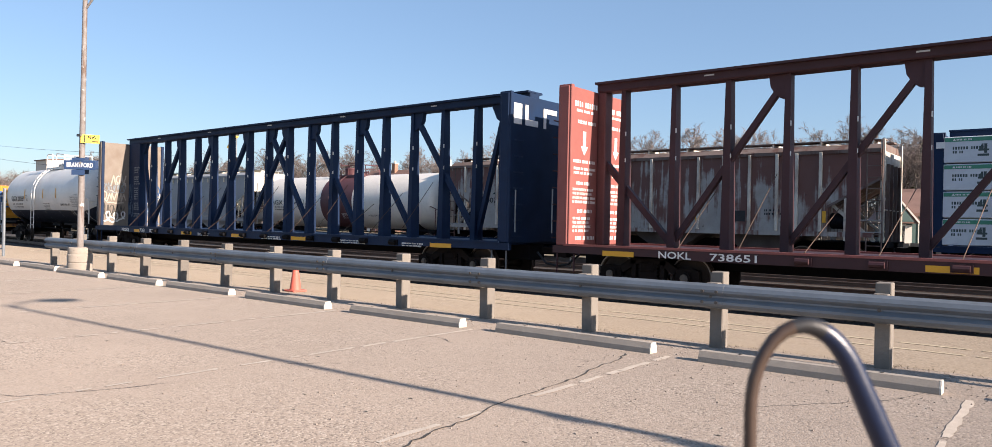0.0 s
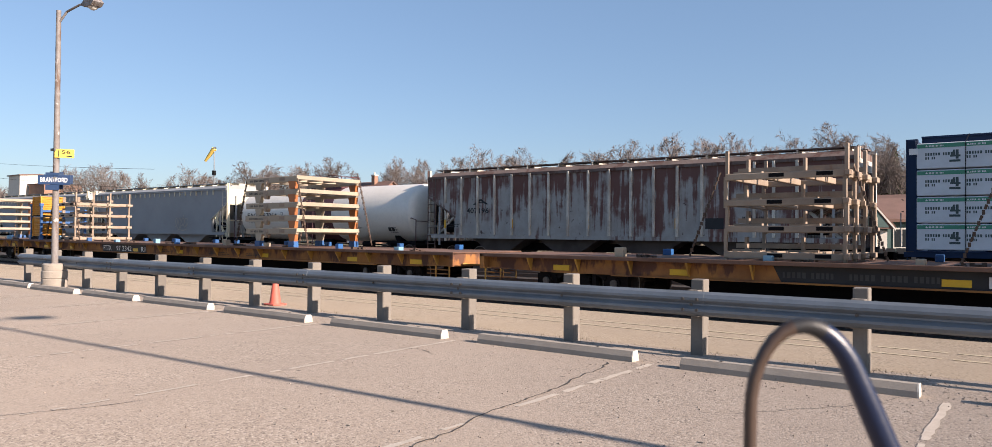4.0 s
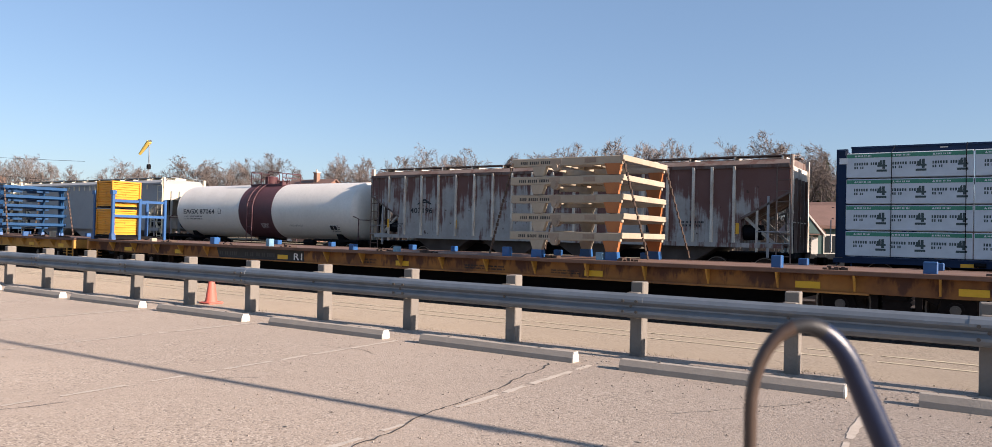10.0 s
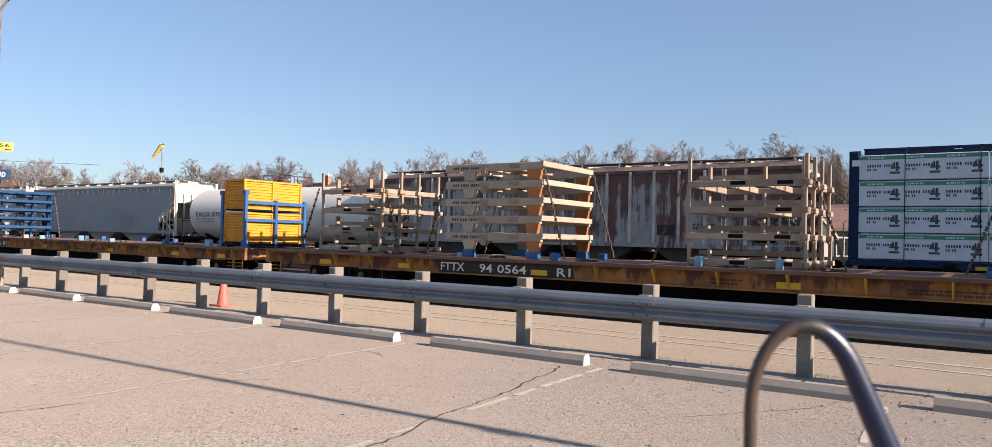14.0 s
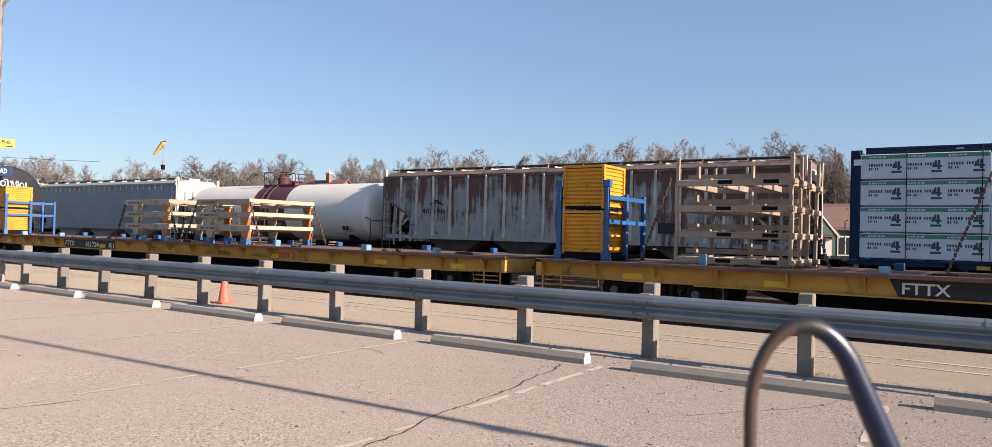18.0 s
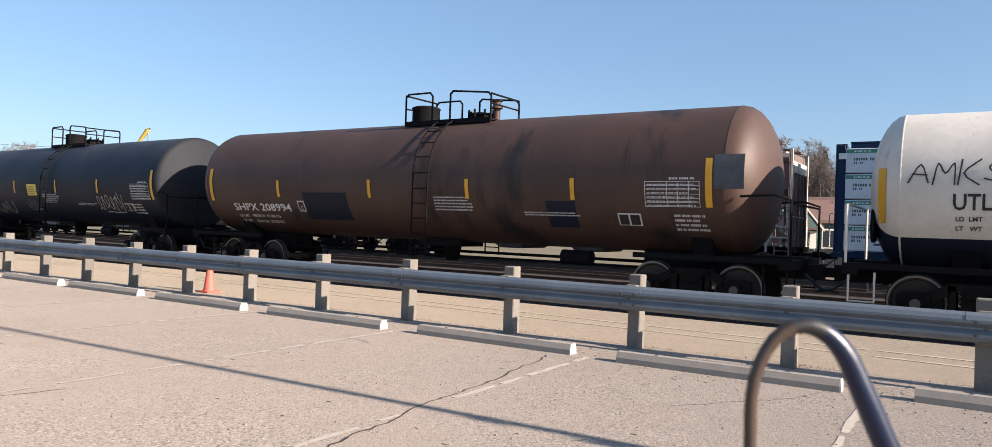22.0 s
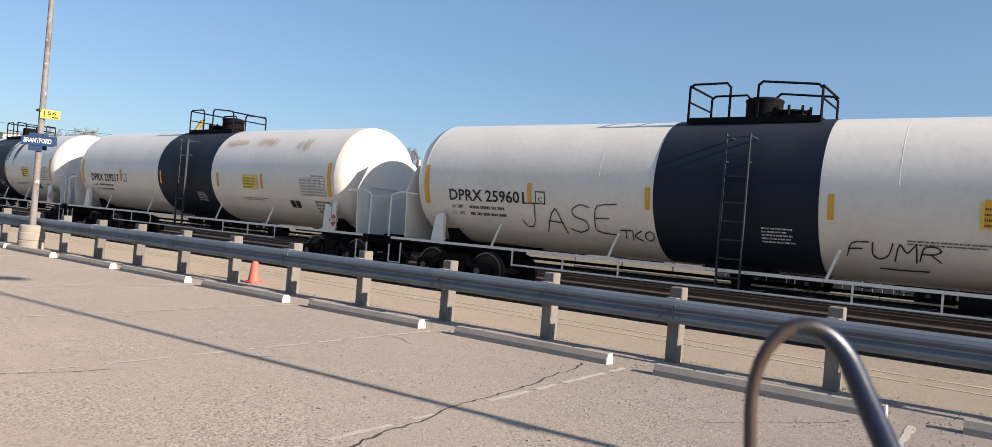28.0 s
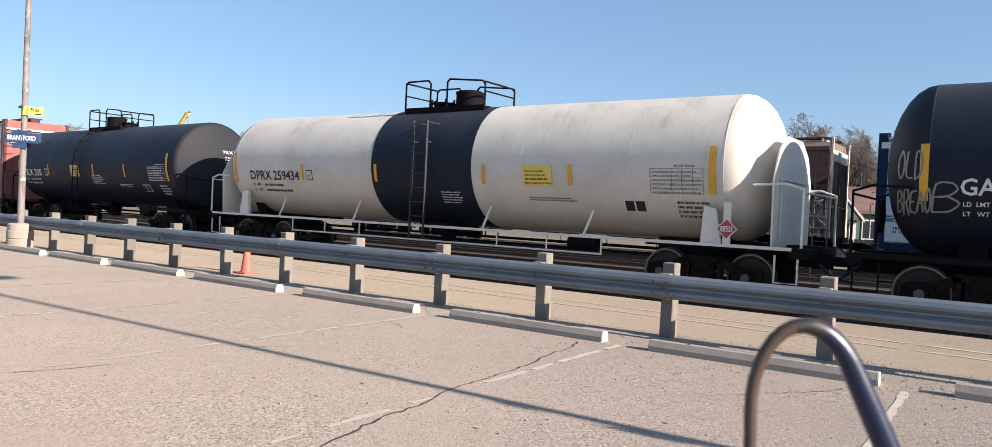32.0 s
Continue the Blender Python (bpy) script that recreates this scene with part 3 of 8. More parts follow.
# cracks in the lot
def crack(points, seed, w=0.02):
    rnd = random.Random(seed)
    pts = [Vector(p) for p in points]
    fine = []
    for a, b in zip(pts, pts[1:]):
        n = max(2, int((b - a).length / 0.09))
        fine += [a + (b - a) * i / n + Vector((rnd.uniform(-1, 1), rnd.uniform(-1, 1))) * 0.022 for i in range(n)]
    s = Shape()
    for a, b in zip(fine, fine[1:]):
        k = Vector((-(b - a).y, (b - a).x)).normalized() * w * rnd.uniform(0.25, 0.7)
        s.poly([(*(a - k), 0.005), (*(b - k), 0.005), (*(b + k), 0.005), (*(a + k), 0.005)], [(0, 1, 2, 3)])
    return s


for i, pts in enumerate((((-3.4, 1.8), (-3.5, 3.2), (-3.68, 3.95), (-3.7, 4.4), (-3.84, 4.72), (-3.9, 5.47), (-3.98, 6.39), (-4.08, 6.8), (-4.15, 7.47), (-4.3, 7.95)),
                         ((-7.4, 7.0), (-6.6, 7.15), (-6.1, 6.9)), ((-7.6, 1.9), (-6.86, 2.38), (-6.6, 3.0), (-6.5, 3.5)), ((-6.5, 4.72), (-6.1, 5.2)), ((-2.2, 6.3), (-1.4, 7.4), (-1.1, 8.3)))):
    solid("asphalt_crack", crack(pts, i, 0.017 if i == 0 else 0.008), M_CRACK, "thin dark crack in the asphalt", "crack", "asphalt cracks", "structure")
rnd = random.Random(9)
s = Shape()
for k in range(2600):
    y = 7.0 + 2.2 * rnd.random() ** 0.5 if rnd.random() < 0.7 else rnd.uniform(3.0, 8.5)
    x = rnd.uniform(-16, 1)
    r = rnd.uniform(0.004, 0.011)
    s.poly([(x - r, y - r * 0.6, 0.002), (x + r, y - r, 0.002), (x + r * 0.7, y + r, 0.002), (x - r, y + r * 0.8, 0.002), (x, y, 0.002 + r)], [(0, 1, 4), (1, 2, 4), (2, 3, 4), (3, 0, 4)])
solid("loose_gravel", s, M_LOT, "loose gravel and grit along the lot edge", "gravel", kind="stuff")
# small pits where stones have come out of the asphalt, and dry grass and litter along the posts
s = Shape()
for k in range(70):
    x, y = rnd.uniform(-13, 0), rnd.uniform(3.2, 8.6)
    w, d = rnd.uniform(0.008, 0.05), rnd.uniform(0.004, 0.012)
    m = 7
    s.poly([(x + w * math.cos(2 * math.pi * i / m) * rnd.uniform(0.6, 1.1), y + d * math.sin(2 * math.pi * i / m) * rnd.uniform(0.6, 1.1), 0.0045) for i in range(m)], [tuple(range(m))])
solid("asphalt_pits", s, M_CRACK, "small dark pits in the worn asphalt", "pits", kind="stuff")
s = Shape()
for k in range(1500):
    x = rnd.choice((rnd.uniform(-24, 3), -11.3 + 1.905 * rnd.randrange(-6, 8) + rnd.gauss(0.05, 0.16)))
    y = 9.27 + rnd.gauss(0, 0.06)
    h, dx, dy = rnd.uniform(0.005, 0.045) , rnd.uniform(-0.05, 0.05), rnd.uniform(-0.04, 0.04)
    s.poly([(x - 0.003, y, -0.012), (x + 0.003, y, -0.012), (x + dx, y + dy, h)], [(0, 1, 2)])
solid("dry_grass", s, M_GRASS, "short dry grass along the foot of the guardrail", "grass", kind="stuff")

# ---- wheel stops ----
stop_profile = [(-0.085, 0), (0.085, 0), (0.082, 0.06), (0.05, 0.125), (-0.05, 0.125), (-0.082, 0.06)]
for i in range(-6, 6):
    xe = -10.05 + 2.987 * i
    xe += 0.09 * max(0.0, -13.5 - xe)
    st = thing("wheel_stop", "pale concrete wheel stop with a white painted end, lying on asphalt", "wheel stop", "wheel stops", at=pose(xe, 8.1 + (i % 3 - 1) * 0.03, 0, 0, 0, (i % 2) * 0.8 - 0.4))
    part("bar", Shape().prism_x(stop_profile, -2.35, -0.004), M_CONC, st)
    part("painted_end", Shape().prism_x([(y * 1.01, z * 1.01) for y, z in stop_profile], -0.004, 0.012), M_WHITEP, st, "white painted end")
    for dx in (-1.9, -0.5):
        part("pin", Shape().cyl((dx, 0, 0.12), (dx, 0, 0.132), 0.018, 8), M_BOLT, st)

# ---- guardrail ----
RAIL_Y = 9.14


def post_x(i):
    """The posts are set slightly closer together towards the far end to fit the camera's view."""
    return -11.24 + 1.89 * i if i > 0 else -11.22 + 1.83 * i


rail_thing = thing("guardrail", "grey galvanised steel guardrail on weathered square posts", "guardrail", kind="")
beam_prof = [(0.0, 0.51), (-0.055, 0.535), (-0.08, 0.57), (-0.08, 0.60), (-0.03, 0.645), (-0.03, 0.665), (-0.08, 0.71), (-0.08, 0.74), (-0.055, 0.785), (0.0, 0.815)]
beam_outline = beam_prof + [(y + 0.006, z) for y, z in reversed(beam_prof)]
BY = RAIL_Y - 0.23
n_post = (-7, 9)
for k in range(-4, 5):
    x0, x1 = post_x(2 * k) - 0.17, post_x(2 * (k + 1)) + 0.17
    if k == -4:
        x0 = -23.7
    part("rail_panel", Shape().prism_x([(y - 0.007 * (k % 2), z) for y, z in beam_outline], x0, x1), M_GALV, rail_thing, at=(0, BY, 0))
part("terminal_end", Shape().prism_x([(y * 1.25 + 0.02, z) for y, z in beam_outline], -24.02, -23.7), M_GALV, rail_thing, at=(0, BY, 0))
post_mesh = Shape().box(-0.082, 0.082, -0.1, 0.1, -0.3, 0.945, 0.012).mesh("post", M_POST)
block_mesh = Shape().box(-0.075, 0.075, -0.13, 0.0, 0.5, 0.825, 0.01).mesh("blockout", M_POST)
bolt_mesh = Shape().cyl((0, 0.002, 0), (0, -0.018, 0), 0.02, 8).mesh("bolt", M_BOLT)
rnd = random.Random(2)
for i in range(n_post[0], n_post[1]):
    x = post_x(i)
    tilt = pose(x, RAIL_Y, rnd.uniform(-0.015, 0.01), rnd.uniform(-0.6, 0.6), rnd.uniform(-0.7, 0.7), rnd.uniform(-3, 3))
    part("post", post_mesh, None, rail_thing, at=tilt)
    part("blockout", block_mesh, None, rail_thing, at=(x, RAIL_Y - 0.1, 0))
    part("bolt", bolt_mesh, None, rail_thing, at=(x, BY - 0.03, 0.655))
    if i % 2 == 0:
        for dx in (-0.09, 0.09):
            for dz in (0.59, 0.72):
                part("bolt", bolt_mesh, None, rail_thing, at=(x + dx, BY - 0.088, dz))

# ---- lamp posts with signs ----
def lamp_post(x, y, sign):
    lp = thing("lamp_post", "weathered steel lamp post on a round concrete base with station signs", "lamp post", "lamp posts", at=(x, y, 0))
    part("base", Shape().lathe_z([(0, 0.31), (0.2, 0.31), (0.22, 0.29), (0.24, 0.31), (0.42, 0.31), (0.44, 0.29), (0.46, 0.3), (0.6, 0.29), (0.62, 0.26)], 0, 0, 20), M_CONC, lp, "banded concrete base", True)
    top = 7.35 if sign else 8.05
    part("shaft", Shape().cyl((0, 0, 0.6), (0, 0, top), 0.085 if sign else 0.06, 12, 0.06 if sign else 0.045), M_POLE, lp, "rust-stained grey shaft", True)
    part("anchor_plate", Shape().box(-0.15, 0.15, -0.15, 0.15, 0.6, 0.63, 0.01), M_POLE, lp)
    if sign:
        part("arm", Shape().tube([(0, 0, 7.0), (0.25, 0.1, 7.3), (0.75, 0.2, 7.42), (1.0, 0.24, 7.4)], 0.03, 8), M_POLE, lp)
        part("lamp_head", Shape().prism([(0.9, 7.36), (1.15, 7.28), (1.5, 7.28), (1.62, 7.36), (1.5, 7.46), (1.1, 7.47)], 0.14, 0.42), M_POLE, lp, "grey cobra lamp head")
        part("lens", Shape().lathe_z([(7.2, 0.04), (7.24, 0.1), (7.28, 0.12)], 1.32, 0.28, 14), M_STUCCO, lp, "pale glass lens", True)
    else:
        part("arm", Shape().tube([(0, 0, 7.8), (0.0, 0.12, 8.05), (0.0, 0.35, 8.17), (0.0, 0.62, 8.2)], 0.028, 8), M_POLE, lp)
        part("lamp_head", Shape().prism_x([(0.58, 8.18), (0.75, 8.1), (1.05, 8.08), (1.22, 8.12), (1.1, 8.22), (0.75, 8.26)], -0.12, 0.12), M_POLE, lp, "grey cobra lamp head")
        part("lens", Shape().lathe_z([(8.0, 0.04), (8.04, 0.1), (8.09, 0.12)], 0, 0.95, 14), M_STUCCO, lp, "pale glass lens", True)
    # station name board: two narrow boards set at an angle, and a yellow plate
    for dx, dy, rz, w, zb in ((0.08, -0.08, 55, 0.38, 2.7), (-0.08, 0.09, 62, 0.34, 2.74)) if sign else ((0.1, -0.1, 10, 0.4, 2.6),):
        m = pose(dx, dy, zb, 0, 0, rz)
        bd = part("name_board", Shape().box(-w, w, -0.02, 0.02, 0.0, 0.24, 0.008), M_SIGNBLUE, lp, "dark blue station name board", at=m)
        part("lettering", flat(fit_text("BRANTFORD", -w + 0.06, w - 0.06, 0.07, 0.12), -0.023), M_WHITE, bd, "white letters")
        part("upper_strip", Shape().box(-0.2, 0.12, -0.018, 0.018, 0.245, 0.32), M_SIGNBLUE, bd)
        part("lower_strip", Shape().box(-0.2, 0.12, -0.018, 0.018, -0.14, -0.005), M_SIGNBLUE, bd)
    m = pose(0.09, -0.04, 3.42, 0, 0, 55) if sign else pose(0.06, -0.1, 3.12, 0, 0, 16)
    yb = part("number_plate", Shape().box(-0.04, 0.42, -0.015, 0.015, 0, 0.23, 0.006), M_SIGNYEL, lp, "yellow plate with a black number", at=m)
    part("lettering", flat(fit_text("1", 0.02, 0.07, 0.03, 0.18), -0.018), M_BLACK, yb)
    part("lettering", flat(fit_text("56", 0.12, 0.34, 0.11, 0.09), -0.018), M_BLACK, yb)
    part("smudge", flat(rect(0.24, 0.38, 0.03, 0.06), -0.018), M_BLACK, yb)
    for z in (2.85, 3.6):
        part("bracket", Shape().box(-0.12, 0.12, -0.1, -0.06, z, z + 0.065), M_BOLT, lp)
    return lp


lamp_post(-21.3, 8.72, True)
lamp_post(5.6, 5.27, False)

# ---- traffic cone ----
cone = thing("traffic_cone", "faded orange plastic traffic cone on the road behind the guardrail", "cone", at=(-13.05, 9.62, -0.012))
part("base", Shape().box(-0.17, 0.17, -0.17, 0.17, 0, 0.035, 0.012), M_ORANGE, cone)
part("body", Shape().lathe_z([(0.035, 0.125), (0.06, 0.115), (0.66, 0.035), (0.7, 0.03)], 0, 0, 20), M_ORANGE, cone, "", True)

# ---- gate at the lot's far end ----
gate = thing("chain_link_gate", "grey steel gate post with mesh panel at the lot's edge", "gate", at=(-29.6, 9.6, 0))
part("post", Shape().cyl((0, 0, -0.1), (0, 0, 2.3), 0.05, 10).cyl((0, 0, 2.3), (0, 0, 2.36), 0.06, 10), M_GALV, gate, "", True)
for z in (0.25, 1.1, 2.1):
    part("rail", Shape().cyl((-3.5, 0, z), (0, 0, z), 0.025, 8), M_GALV, gate)
for i in range(18):
    part("wire", Shape().cyl((-3.4 + i * 0.19, 0, 0.25), (-3.4 + i * 0.19, 0, 2.1), 0.006, 4), M_GALV, gate)

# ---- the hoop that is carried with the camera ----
hoop = thing("rubber_hoop", "dark rubber hoop close to the lens, ground and sky reflections painted in", "hoop")
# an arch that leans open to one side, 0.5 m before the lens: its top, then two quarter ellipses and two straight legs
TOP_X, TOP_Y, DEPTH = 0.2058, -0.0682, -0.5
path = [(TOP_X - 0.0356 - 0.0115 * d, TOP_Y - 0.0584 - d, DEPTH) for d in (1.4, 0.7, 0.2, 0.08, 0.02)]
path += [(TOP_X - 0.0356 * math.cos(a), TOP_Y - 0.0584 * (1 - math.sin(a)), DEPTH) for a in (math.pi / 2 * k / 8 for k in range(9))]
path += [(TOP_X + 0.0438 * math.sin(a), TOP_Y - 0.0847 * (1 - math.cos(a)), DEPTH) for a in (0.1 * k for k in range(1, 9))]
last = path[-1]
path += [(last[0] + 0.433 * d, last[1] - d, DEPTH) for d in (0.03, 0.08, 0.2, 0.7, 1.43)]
n = 12
rings = []
for i, p in enumerate(path):
    a, b = Vector(path[max(0, i - 1)]), Vector(path[min(len(path) - 1, i + 1)])
    t = (b - a).normalized()
    u = t.cross(Vector((0, 0, 1))).normalized()
    w = t.cross(u)
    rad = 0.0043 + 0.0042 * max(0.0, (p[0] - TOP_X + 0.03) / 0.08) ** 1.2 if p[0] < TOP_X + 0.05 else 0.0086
    rings += [tuple(Vector(p) + (u * math.cos(q) + w * math.sin(q)) * rad) for q in (2 * math.pi * j / n for j in range(n))]
for name, k0, k1, m in (("leg", 0, 12, M_RUB_GROUND), ("bow", 12, 16, M_BLACKRUB), ("leg", 16, len(path) - 1, M_RUB_SKY)):
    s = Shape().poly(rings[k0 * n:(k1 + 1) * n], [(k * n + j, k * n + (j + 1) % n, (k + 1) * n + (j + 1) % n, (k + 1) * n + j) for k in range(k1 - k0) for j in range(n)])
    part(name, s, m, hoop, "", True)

# ---- rolling stock ----
SPEED = 16.31  # metres a second
MOVERS = []
CARS = []  # rear and front of each rolling car
TRACK_Y = 15.4


def moving(ob, u, y=TRACK_Y, z=0.0, rz=0.0):
    """ob rides on the train: u is its place along the track at the clip's start."""
    MOVERS.append((ob, u, y, z, rz))
    ob.matrix_basis = pose(u, y, z, 0, 0, rz)
    return ob


def axle_mesh():
    s = Shape()
    for sg in (-1, 1):
        prof = [(0.0, 0.10), (0.0, 0.13), (0.02, 0.15), (0.03, 0.38), (0.0, 0.40), (0.0, 0.457), (0.11, 0.457), (0.13, 0.485), (0.14, 0.485), (0.14, 0.40), (0.11, 0.38), (0.10, 0.14), (0.13, 0.12), (0.13, 0.10)]
        m = 28
        pts, faces = [], []
        for yy, r in prof:
            pts += [(r * math.cos(2 * math.pi * i / m), sg * (0.81 - yy), r * math.sin(2 * math.pi * i / m)) for i in range(m)]
        for k in range(len(prof) - 1):
            faces += [(k * m + i, k * m + (i + 1) % m, (k + 1) * m + (i + 1) % m, (k + 1) * m + i) for i in range(m)]
        s.poly(pts, faces)
    s.cyl((0, -1.02, 0), (0, 1.02, 0), 0.08, 12)
    return s.mesh("wheelset", M_WHEEL, True)


AXLE = axle_mesh()
ring = Shape()
pts = [(r * math.cos(2 * math.pi * i / 28), -0.813, r * math.sin(2 * math.pi * i / 28)) for r in (0.427, 0.457) for i in range(28)]
ring.poly(pts, [(i, (i + 1) % 28, 28 + (i + 1) % 28, 28 + i) for i in range(28)])
RIM = ring.mesh("rim", M_RIM)
SIDES = []
for sg in (-1, 1):
    sf = Shape()
    y0, y1 = sorted((sg * 0.92, sg * 1.06))
    # two ends, top chord, bottom chord and columns, with the spring window open
    for a in (-1, 1):
        sf.prism([(a * 1.15, 0.34), (a * 1.15, 0.6), (a * 0.98, 0.66), (a * 0.66, 0.64), (a * 0.6, 0.36), (a * 0.9, 0.32)][::a], y0, y1)
        sf.prism([(a * 0.66, 0.64), (a * 0.42, 0.8), (a * 0.36, 0.8), (a * 0.36, 0.64), (a * 0.6, 0.5)][::a], y0, y1)
        sf.prism([(a * 0.66, 0.42), (a * 0.6, 0.36), (a * 0.36, 0.2), (a * 0.3, 0.34)][::a], y0, y1)
        sf.box(a * 0.33 - 0.05, a * 0.33 + 0.05, y0, y1, 0.25, 0.78)
    sf.box(-0.4, 0.4, y0, y1, 0.7, 0.82)
    sf.box(-0.4, 0.4, y0, y1, 0.18, 0.29)
    for a in (-1, 1):
        sf.cyl((a * 0.86, sg * 0.9, 0.457), (a * 0.86, sg * 1.13, 0.457), 0.13, 14)
    SIDES.append(sf.mesh("side_frame", M_BOGIE))
# coil springs, as one wavy block a side
wave = [(0.24 if k % 2 else 0.2, 0.29 + 0.041 * k) for k in range(11)]
SPRING = Shape().prism(wave + [(-x, z) for x, z in reversed(wave)], -1.05, -0.93).mesh("spring_nest", M_BOGIE)
BOLSTER = Shape().box(-0.17, 0.17, -1.1, 1.1, 0.55, 0.74, 0.03).mesh("bolster", M_BOGIE)
CAP = Shape().cyl((0, -1.135, 0.457), (0, -1.17, 0.457), 0.085, 10).cyl((0, -1.17, 0.457), (0, -1.18, 0.457), 0.05, 8).mesh("bearing_cap", M_BOLT)
WHEELSETS = []


def bogie(parent, x, car_u):
    b = part("bogie", BOLSTER, None, parent, "dirt-brown cast steel bogie", at=(x, 0, 0))
    for m in SIDES:
        part("side_frame", m, None, b)
    part("spring_nest", SPRING, None, b)
    for a in (-0.86, 0.86):
        w = part("wheelset", AXLE, None, b, "steel wheels on an axle", at=(a, 0, 0.457))
        WHEELSETS.append((w, a, car_u + x + a))
        part("rim", RIM, None, b, "bright worn rim", at=(a, 0, 0.457))
        part("bearing_cap", CAP, None, b, at=(a, 0, 0))


def coupler(parent, x, sg):
    s = Shape().box(min(x, x + sg * 0.55), max(x, x + sg * 0.55), -0.09, 0.09, 0.76, 0.94, 0.02)
    s.prism([(x + sg * 0.5, 0.7), (x + sg * 0.8, 0.72), (x + sg * 0.8, 0.98), (x + sg * 0.5, 1.0)][::-sg], -0.17, 0.17)
    part("coupler", s, M_BOGIE, parent, "rusty knuckle coupler")
    h = Shape().tube([(x, -0.25, 0.8), (x + sg * 0.3, -0.28, 0.55), (x + sg * 0.6, -0.25, 0.5)], 0.03, 6)
    part("air_hose", h, M_BLACKRUB, parent)


def grab(parent, pts, material, r=0.018, name="grab_rail"):
    part(name, Shape().tube(pts, r, 6), material, parent)


def chain(parent, a, b, y, name="chain"):
    s = Shape()
    a, b = Vector(a), Vector(b)
    n = max(3, int((b - a).length / 0.09))
    for i in range(n):
        p, q = a + (b - a) * i / n, a + (b - a) * (i + 0.9) / n
        if i % 2:
            s.box(min(p.x, q.x) - 0.006, max(p.x, q.x) + 0.006, p.y - 0.03, p.y + 0.03, min(p.z, q.z), max(p.z, q.z))
        else:
            s.cyl(p, q, 0.022, 5)
    part(name, s, M_CHAIN, parent, "rusty tie-down chain")


# ---- scribbles: graffiti as plain looping strokes ----
def scribble(x0, x1, z0, z1, seed, w=0.03, loops=5):
    """A scrawl: one running line of uneven loops and zigzags, with a few cross strokes and an underline."""
    rnd = random.Random(seed)
    s = Shape()
    span, mid, half = x1 - x0, (z0 + z1) / 2, (z1 - z0) / 2
    turns = max(2, loops)
    step = span / turns
    line, lines = [], []
    for k in range(turns):
        amp, reach, kind = rnd.uniform(0.55, 1.0), rnd.uniform(0.25, 0.75), rnd.random()
        for i in range(12):
            q = i / 12
            a = 2 * math.pi * q
            x = x0 + step * (k + q) + (step * reach * math.sin(a) if kind < 0.6 else 0)
            z = mid + half * amp * (-math.cos(a) if kind < 0.6 else (1 - abs(4 * q - 2)) * (1 if kind < 0.8 else -1)) + half * 0.15 * math.sin(k * 2.1 + seed)
            line.append((x, z))
    lines.append(line)
    for k in range(max(1, turns // 2)):
        x = x0 + span * rnd.random()
        z = mid + half * rnd.uniform(-0.5, 0.9)
        dx, dz = step * rnd.uniform(-0.9, 0.9), half * rnd.uniform(-0.9, 0.9)
        lines.append([(x + dx * q / 4, z + dz * q / 4 + 0.1 * half * math.sin(q * 0.8)) for q in range(5)])
    if turns > 3:
        lines.append([(x0 + span * (0.2 + 0.7 * q / 8), z0 - 0.06 * half + 0.05 * half * math.sin(q)) for q in range(9)])
    for pts in lines:
        for (xa, za), (xb, zb) in zip(pts, pts[1:]):
            d = math.hypot(xb - xa, zb - za) or 1
            ww = w * rnd.uniform(0.75, 1.1)
            kx, kz = -(zb - za) / d * ww / 2, (xb - xa) / d * ww / 2
            ex, ez = (xb - xa) / d * ww * 0.25, (zb - za) / d * ww * 0.25
            s.poly([(xa - kx - ex, 0, za - kz - ez), (xb - kx + ex, 0, zb - kz + ez), (xb + kx + ex, 0, zb + kz + ez), (xa + kx - ex, 0, za + kz - ez)], [(0, 1, 2, 3)])
    return s


# hand-drawn capital letters as strokes in a unit box
STROKES = {}
STROKES["A"] = (((0, 0), (0.45, 1), (0.9, 0)), ((0.15, 0.4), (0.8, 0.35)))
STROKES["E"] = (((0.9, 1), (0.05, 0.95), (0, 0.5), (0, 0.05), (0.9, 0)), ((0, 0.5), (0.6, 0.52)))
STROKES["F"] = (((0, 0), (0.1, 0.95), (0.9, 1)), ((0.05, 0.5), (0.65, 0.55)))
STROKES["J"] = (((0.1, 1), (0.95, 1.02)), ((0.6, 1), (0.62, 0.3), (0.45, 0.02), (0.15, 0.05), (0, 0.3)))
STROKES["K"] = (((0, 0), (0.05, 1)), ((0.85, 1), (0.05, 0.45), (0.9, 0)))
STROKES["M"] = (((0, 0), (0.1, 1), (0.5, 0.35), (0.85, 1), (0.95, 0)),)
STROKES["O"] = (((0.5, 1), (0.1, 0.75), (0.05, 0.3), (0.45, 0), (0.85, 0.3), (0.85, 0.75), (0.5, 1)),)
STROKES["R"] = (((0, 0), (0.05, 1), (0.6, 1), (0.85, 0.75), (0.6, 0.5), (0.05, 0.48)), ((0.4, 0.5), (0.9, 0)))
STROKES["S"] = (((0.85, 0.9), (0.45, 1), (0.1, 0.8), (0.2, 0.55), (0.75, 0.42), (0.8, 0.15), (0.4, 0), (0, 0.12)),)
STROKES["T"] = (((0, 0.95), (1, 1)), ((0.5, 0.98), (0.45, 0)))
STROKES["U"] = (((0, 1), (0.05, 0.25), (0.4, 0), (0.8, 0.25), (0.9, 1)),)
STROKES["C"] = (((0.85, 0.85), (0.5, 1), (0.1, 0.75), (0.05, 0.3), (0.4, 0), (0.85, 0.15)),)
STROKES["P"] = (((0, 0), (0.05, 1), (0.6, 1), (0.85, 0.75), (0.6, 0.5), (0.05, 0.48)),)
